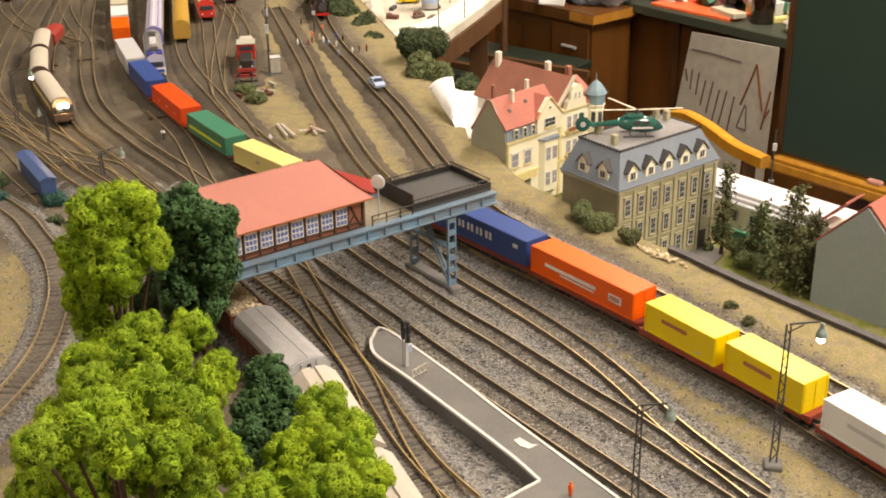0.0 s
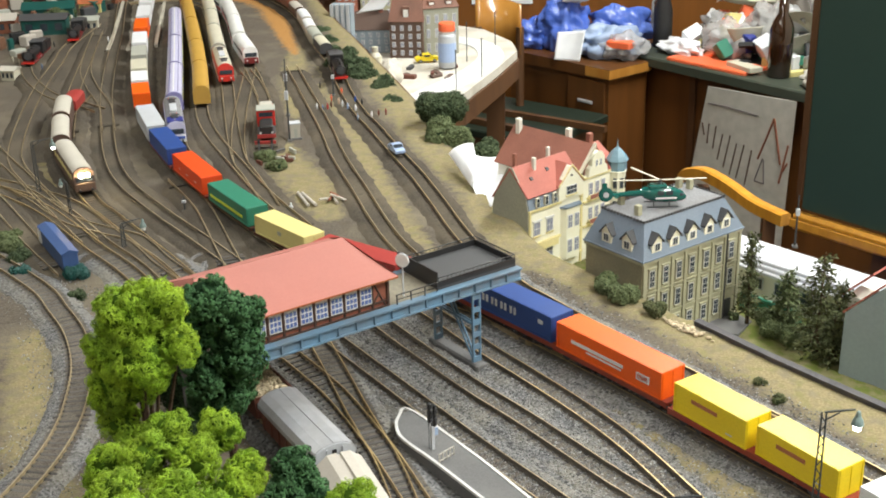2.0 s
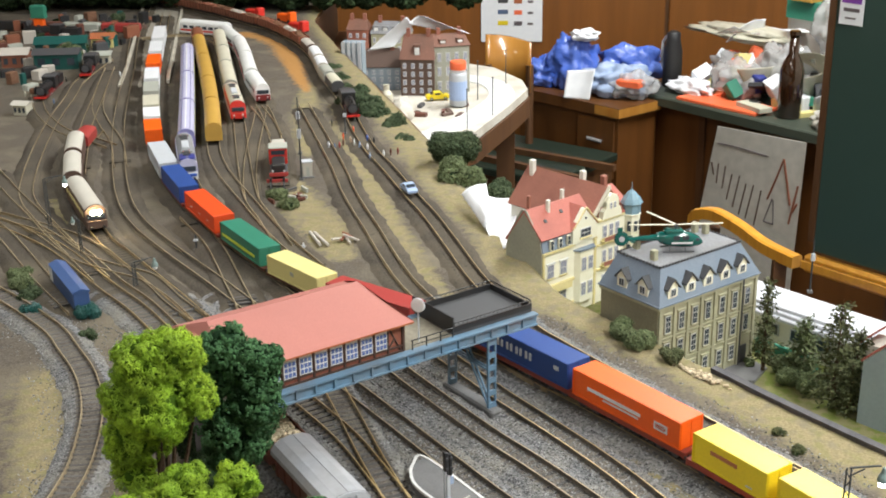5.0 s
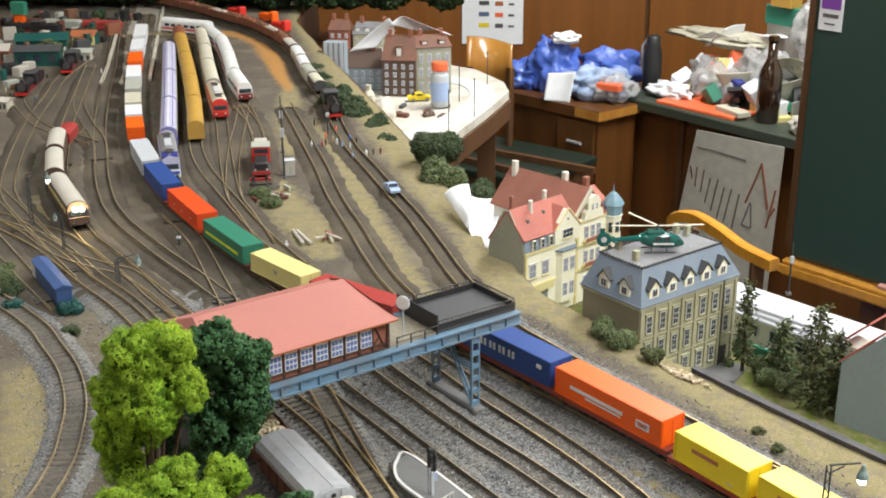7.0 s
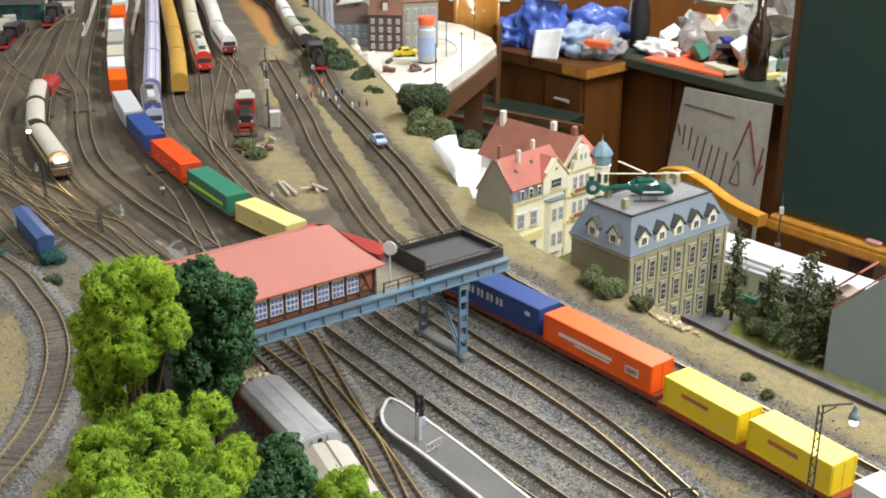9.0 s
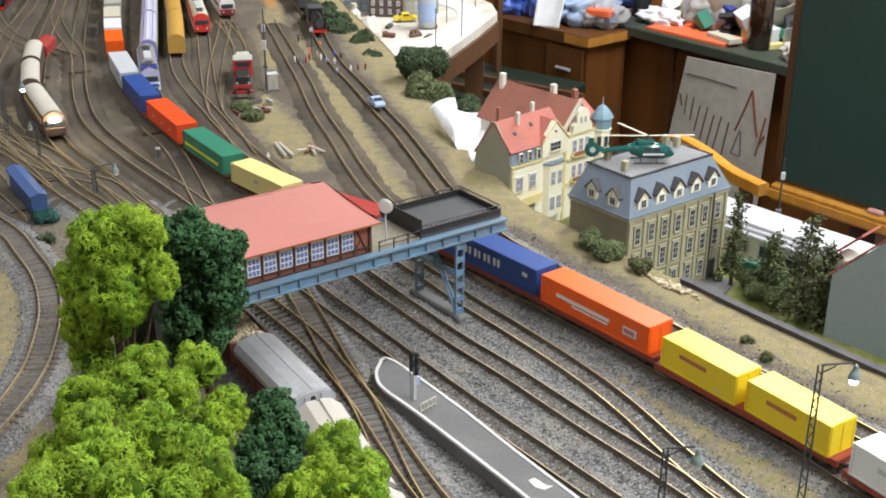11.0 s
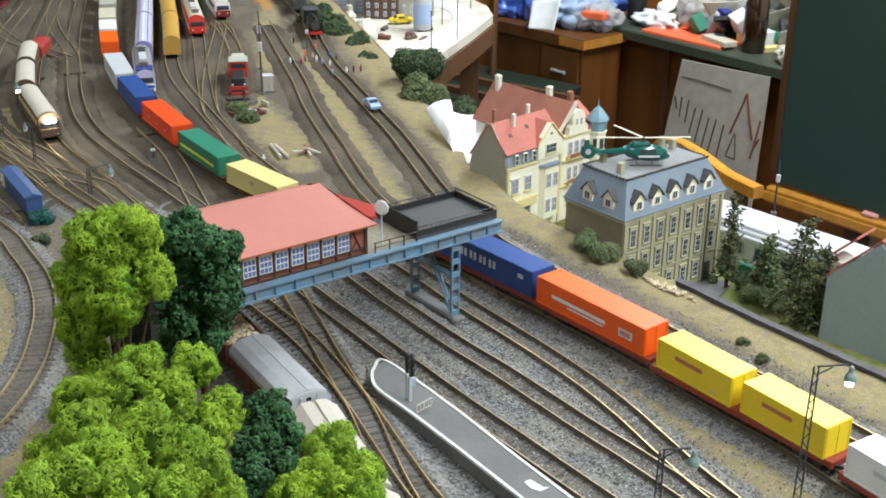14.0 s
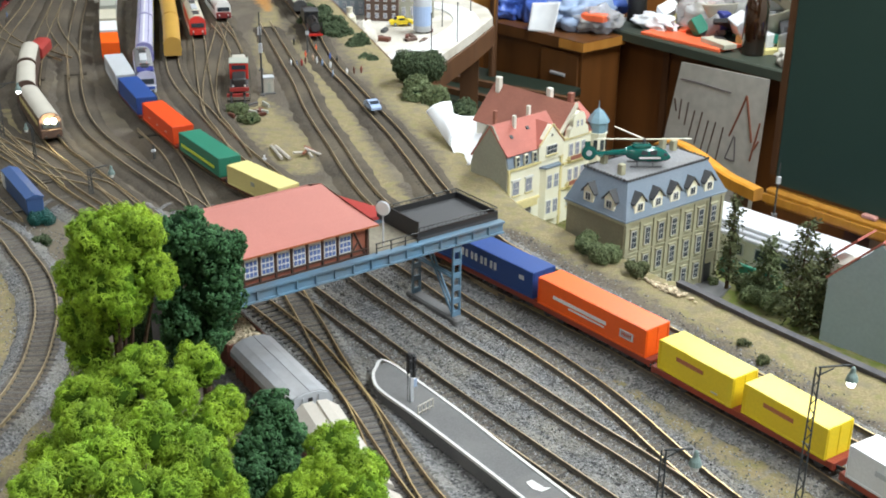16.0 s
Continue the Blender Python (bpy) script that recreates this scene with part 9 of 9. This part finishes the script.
    for k in range(26):
        x, y, z = rr.uniform(0.12, 0.62), rr.uniform(0.12, 0.3), rr.uniform(0.03, 0.19)
        p = m @ Vector((x, y, z))
        e = [p + Vector((rr.uniform(-0.09, -0.02), rr.uniform(-0.04, 0.02), rr.uniform(-0.02, 0.04))), p + Vector((rr.uniform(0.02, 0.09), rr.uniform(-0.04, 0.02), rr.uniform(-0.02, 0.05))), p + Vector((rr.uniform(0.02, 0.08), rr.uniform(0.0, 0.05), rr.uniform(-0.06, 0.0))), p + Vector((rr.uniform(-0.08, -0.02), rr.uniform(0.0, 0.05), rr.uniform(-0.06, 0.0)))]
        paper("crumpled pale sheet in the heap on the desk", e, rr.uniform(-0.025, 0.025), ("paper", "cream2", "clearbag", "boxwhite", "clearbag")[k % 5])

    def bottle(x, y, r, h, mat, label, cap):
        b = thing("bottle", label, "bottle", m @ pose(x, y, 0.0005), "bottles on the desk")
        part("body", Geo().lathe([(r * 0.9, 0), (r, 0.004), (r, h * 0.55), (r * 0.8, h * 0.64), (r * 0.42, h * 0.74), (r * 0.38, h * 0.94)], 20), mat, b, smooth=True)
        part("neck_ring", Geo().lathe([(r * 0.44, h * 0.94), (r * 0.46, h * 0.95), (r * 0.46, h * 0.995), (r * 0.4, h)], 16), cap, b)
        return b
    bottle(0.49, 0.06, 0.03, 0.22, "amber", "dark brown glass beer bottle on the desk edge", "amber")
    bottle(0.575, 0.19, 0.04, 0.2, "green", "green plastic bottle with a red cap", "coral")
    b = thing("thermos", "black cylindrical flask on the desk", "flask", m @ pose(0.055, 0.1, 0.0005))
    part("body", Geo().lathe([(0.026, 0), (0.027, 0.003), (0.026, 0.1), (0.019, 0.13), (0.019, 0.15), (0.01, 0.156)], 18), "black", b, smooth=True)
    part("handle", Geo().rod((-0.026, 0, 0.03), (-0.04, 0, 0.06), 0.004, 6).rod((-0.04, 0, 0.06), (-0.04, 0, 0.12), 0.004, 6).rod((-0.04, 0, 0.12), (-0.018, 0, 0.145), 0.004, 6), "silvergrey", b)
    solo("tape_roll", Geo().lathe([(0.018, -0.012), (0.032, -0.012), (0.032, 0.012), (0.018, 0.012)], 20, m=pose(0, 0, 0.033, 90, 0, 20)), "signblue", "roll of blue adhesive tape", "tape", m @ pose(0.64, 0.1, 0.0))
    wrinkled("rag", "white and dark rag at the desk corner", "rag", (0.63, 0.03, 0.02), 0.035, "offwhite", (1.2, 0.8, 0.7), 15.0)


clutter()


# ---- sleepers and ballast stones ----
def sleepers():
    g = Geo().box(-0.0014, 0.0014, -0.0152, 0.0152, 0.0, 0.0020, 0.0003)
    for s in (-1, 1):
        g.box(-0.0011, 0.0011, s * 0.0088 - 0.0021, s * 0.0088 + 0.0021, 0.002, 0.0026)
    me = g.mesh("sleeper")
    me.materials.append(M["sleeper"])
    for k, (name, c) in enumerate(SMOOTH.items()):
        z = BED - (0.0012 if name == "cross_left" else 0.0018) + 0.00016 * k
        L = np.concatenate([[0], np.cumsum(np.linalg.norm(np.diff(c, axis=0), axis=1))])
        t, _ = side(c)
        rest = Geo()
        n, s = 0, 0.026
        while s < L[-1] - 0.024:
            x, y = (float(np.interp(s, L, c[:, i])) for i in (0, 1))
            tx, ty = (float(np.interp(s, L, t[:, i])) for i in (0, 1))
            m = at(x, y, z, math.degrees(math.atan2(ty, tx)) + random.uniform(-1.2, 1.2))
            if y < 1.3 and n < 290:
                ob = new("sleeper", me)
                ob.parent = TRACKS[name]
                ob.matrix_basis = m
                n += 1
            else:
                rest.box(-0.0014, 0.0014, -0.0152, 0.0152, 0.0, 0.0016, m=m)
            s += 0.0082
        if rest.v:
            part("far_sleepers", rest, "sleeperfar", TRACKS[name], kind="stuff")


sleepers()


def stones():
    """Loose ballast stones of the near tracks, one scatter."""
    rng = np.random.default_rng(11)
    pts = []
    for name in ("platform", "second", "third", "main", "outer", "cross_left", "cross_right", "goods", "slip", "curve"):
        c = SMOOTH[name]
        c = c[(c[:, 1] < 1.25) & (c[:, 1] > 0.68)]
        if len(c) < 3:
            continue
        _, s = side(c)
        n = len(c) * 60
        i = rng.integers(0, len(c), n)
        o = rng.normal(0, 0.021, n).clip(-0.045, 0.045)
        p = c[i] + s[i] * o[:, None] + rng.normal(0, 0.002, (n, 3)) * (1, 1, 0)
        h = np.where(np.abs(o) < 0.017, BED, BED * (1 - ((np.abs(o) - 0.017) / 0.012).clip(0, 1)))
        p[:, 2] = h + 0.0004
        ok = np.array([q[0] < bank(q[1]) - 0.004 for q in p])
        pts.append(p[ok])
    P = np.vstack(pts)
    # keep the platform clear
    inside = (np.abs((P[:, 0] - 0.05) * 0.8 + (P[:, 1] - 0.88) * 0.6) < 0.013) & (P[:, 1] < 0.96)
    P = P[~inside]
    n = len(P)
    base = np.array([(1, 0, 0), (-0.5, 0.86, 0), (-0.5, -0.86, 0), (0, 0, 0.9), (0, 0, -0.6)])
    faces = np.array([(0, 1, 3), (1, 2, 3), (2, 0, 3), (1, 0, 4), (2, 1, 4), (0, 2, 4)])
    a = rng.random(n) * math.tau
    r = 0.00045 + 0.0009 * rng.random(n) ** 2
    ca, sa = np.cos(a), np.sin(a)
    V = np.zeros((n, 5, 3))
    jit = base[None] * (0.7 + 0.6 * rng.random((n, 5, 1)))
    V[:, :, 0] = (jit[:, :, 0] * ca[:, None] - jit[:, :, 1] * sa[:, None]) * r[:, None] + P[:, None, 0]
    V[:, :, 1] = (jit[:, :, 0] * sa[:, None] + jit[:, :, 1] * ca[:, None]) * r[:, None] + P[:, None, 1]
    V[:, :, 2] = jit[:, :, 2] * r[:, None] * 0.8 + P[:, None, 2]
    F = (faces[None] + (np.arange(n) * 5)[:, None, None]).reshape(-1, 3)
    me = np_mesh("ballast_stones", V.reshape(-1, 3), F)
    me.materials.append(M["stone"])
    tagged(new("ballast_stones", me), "loose grey ballast stones between the tracks", "gravel", kind="stuff")


stones()
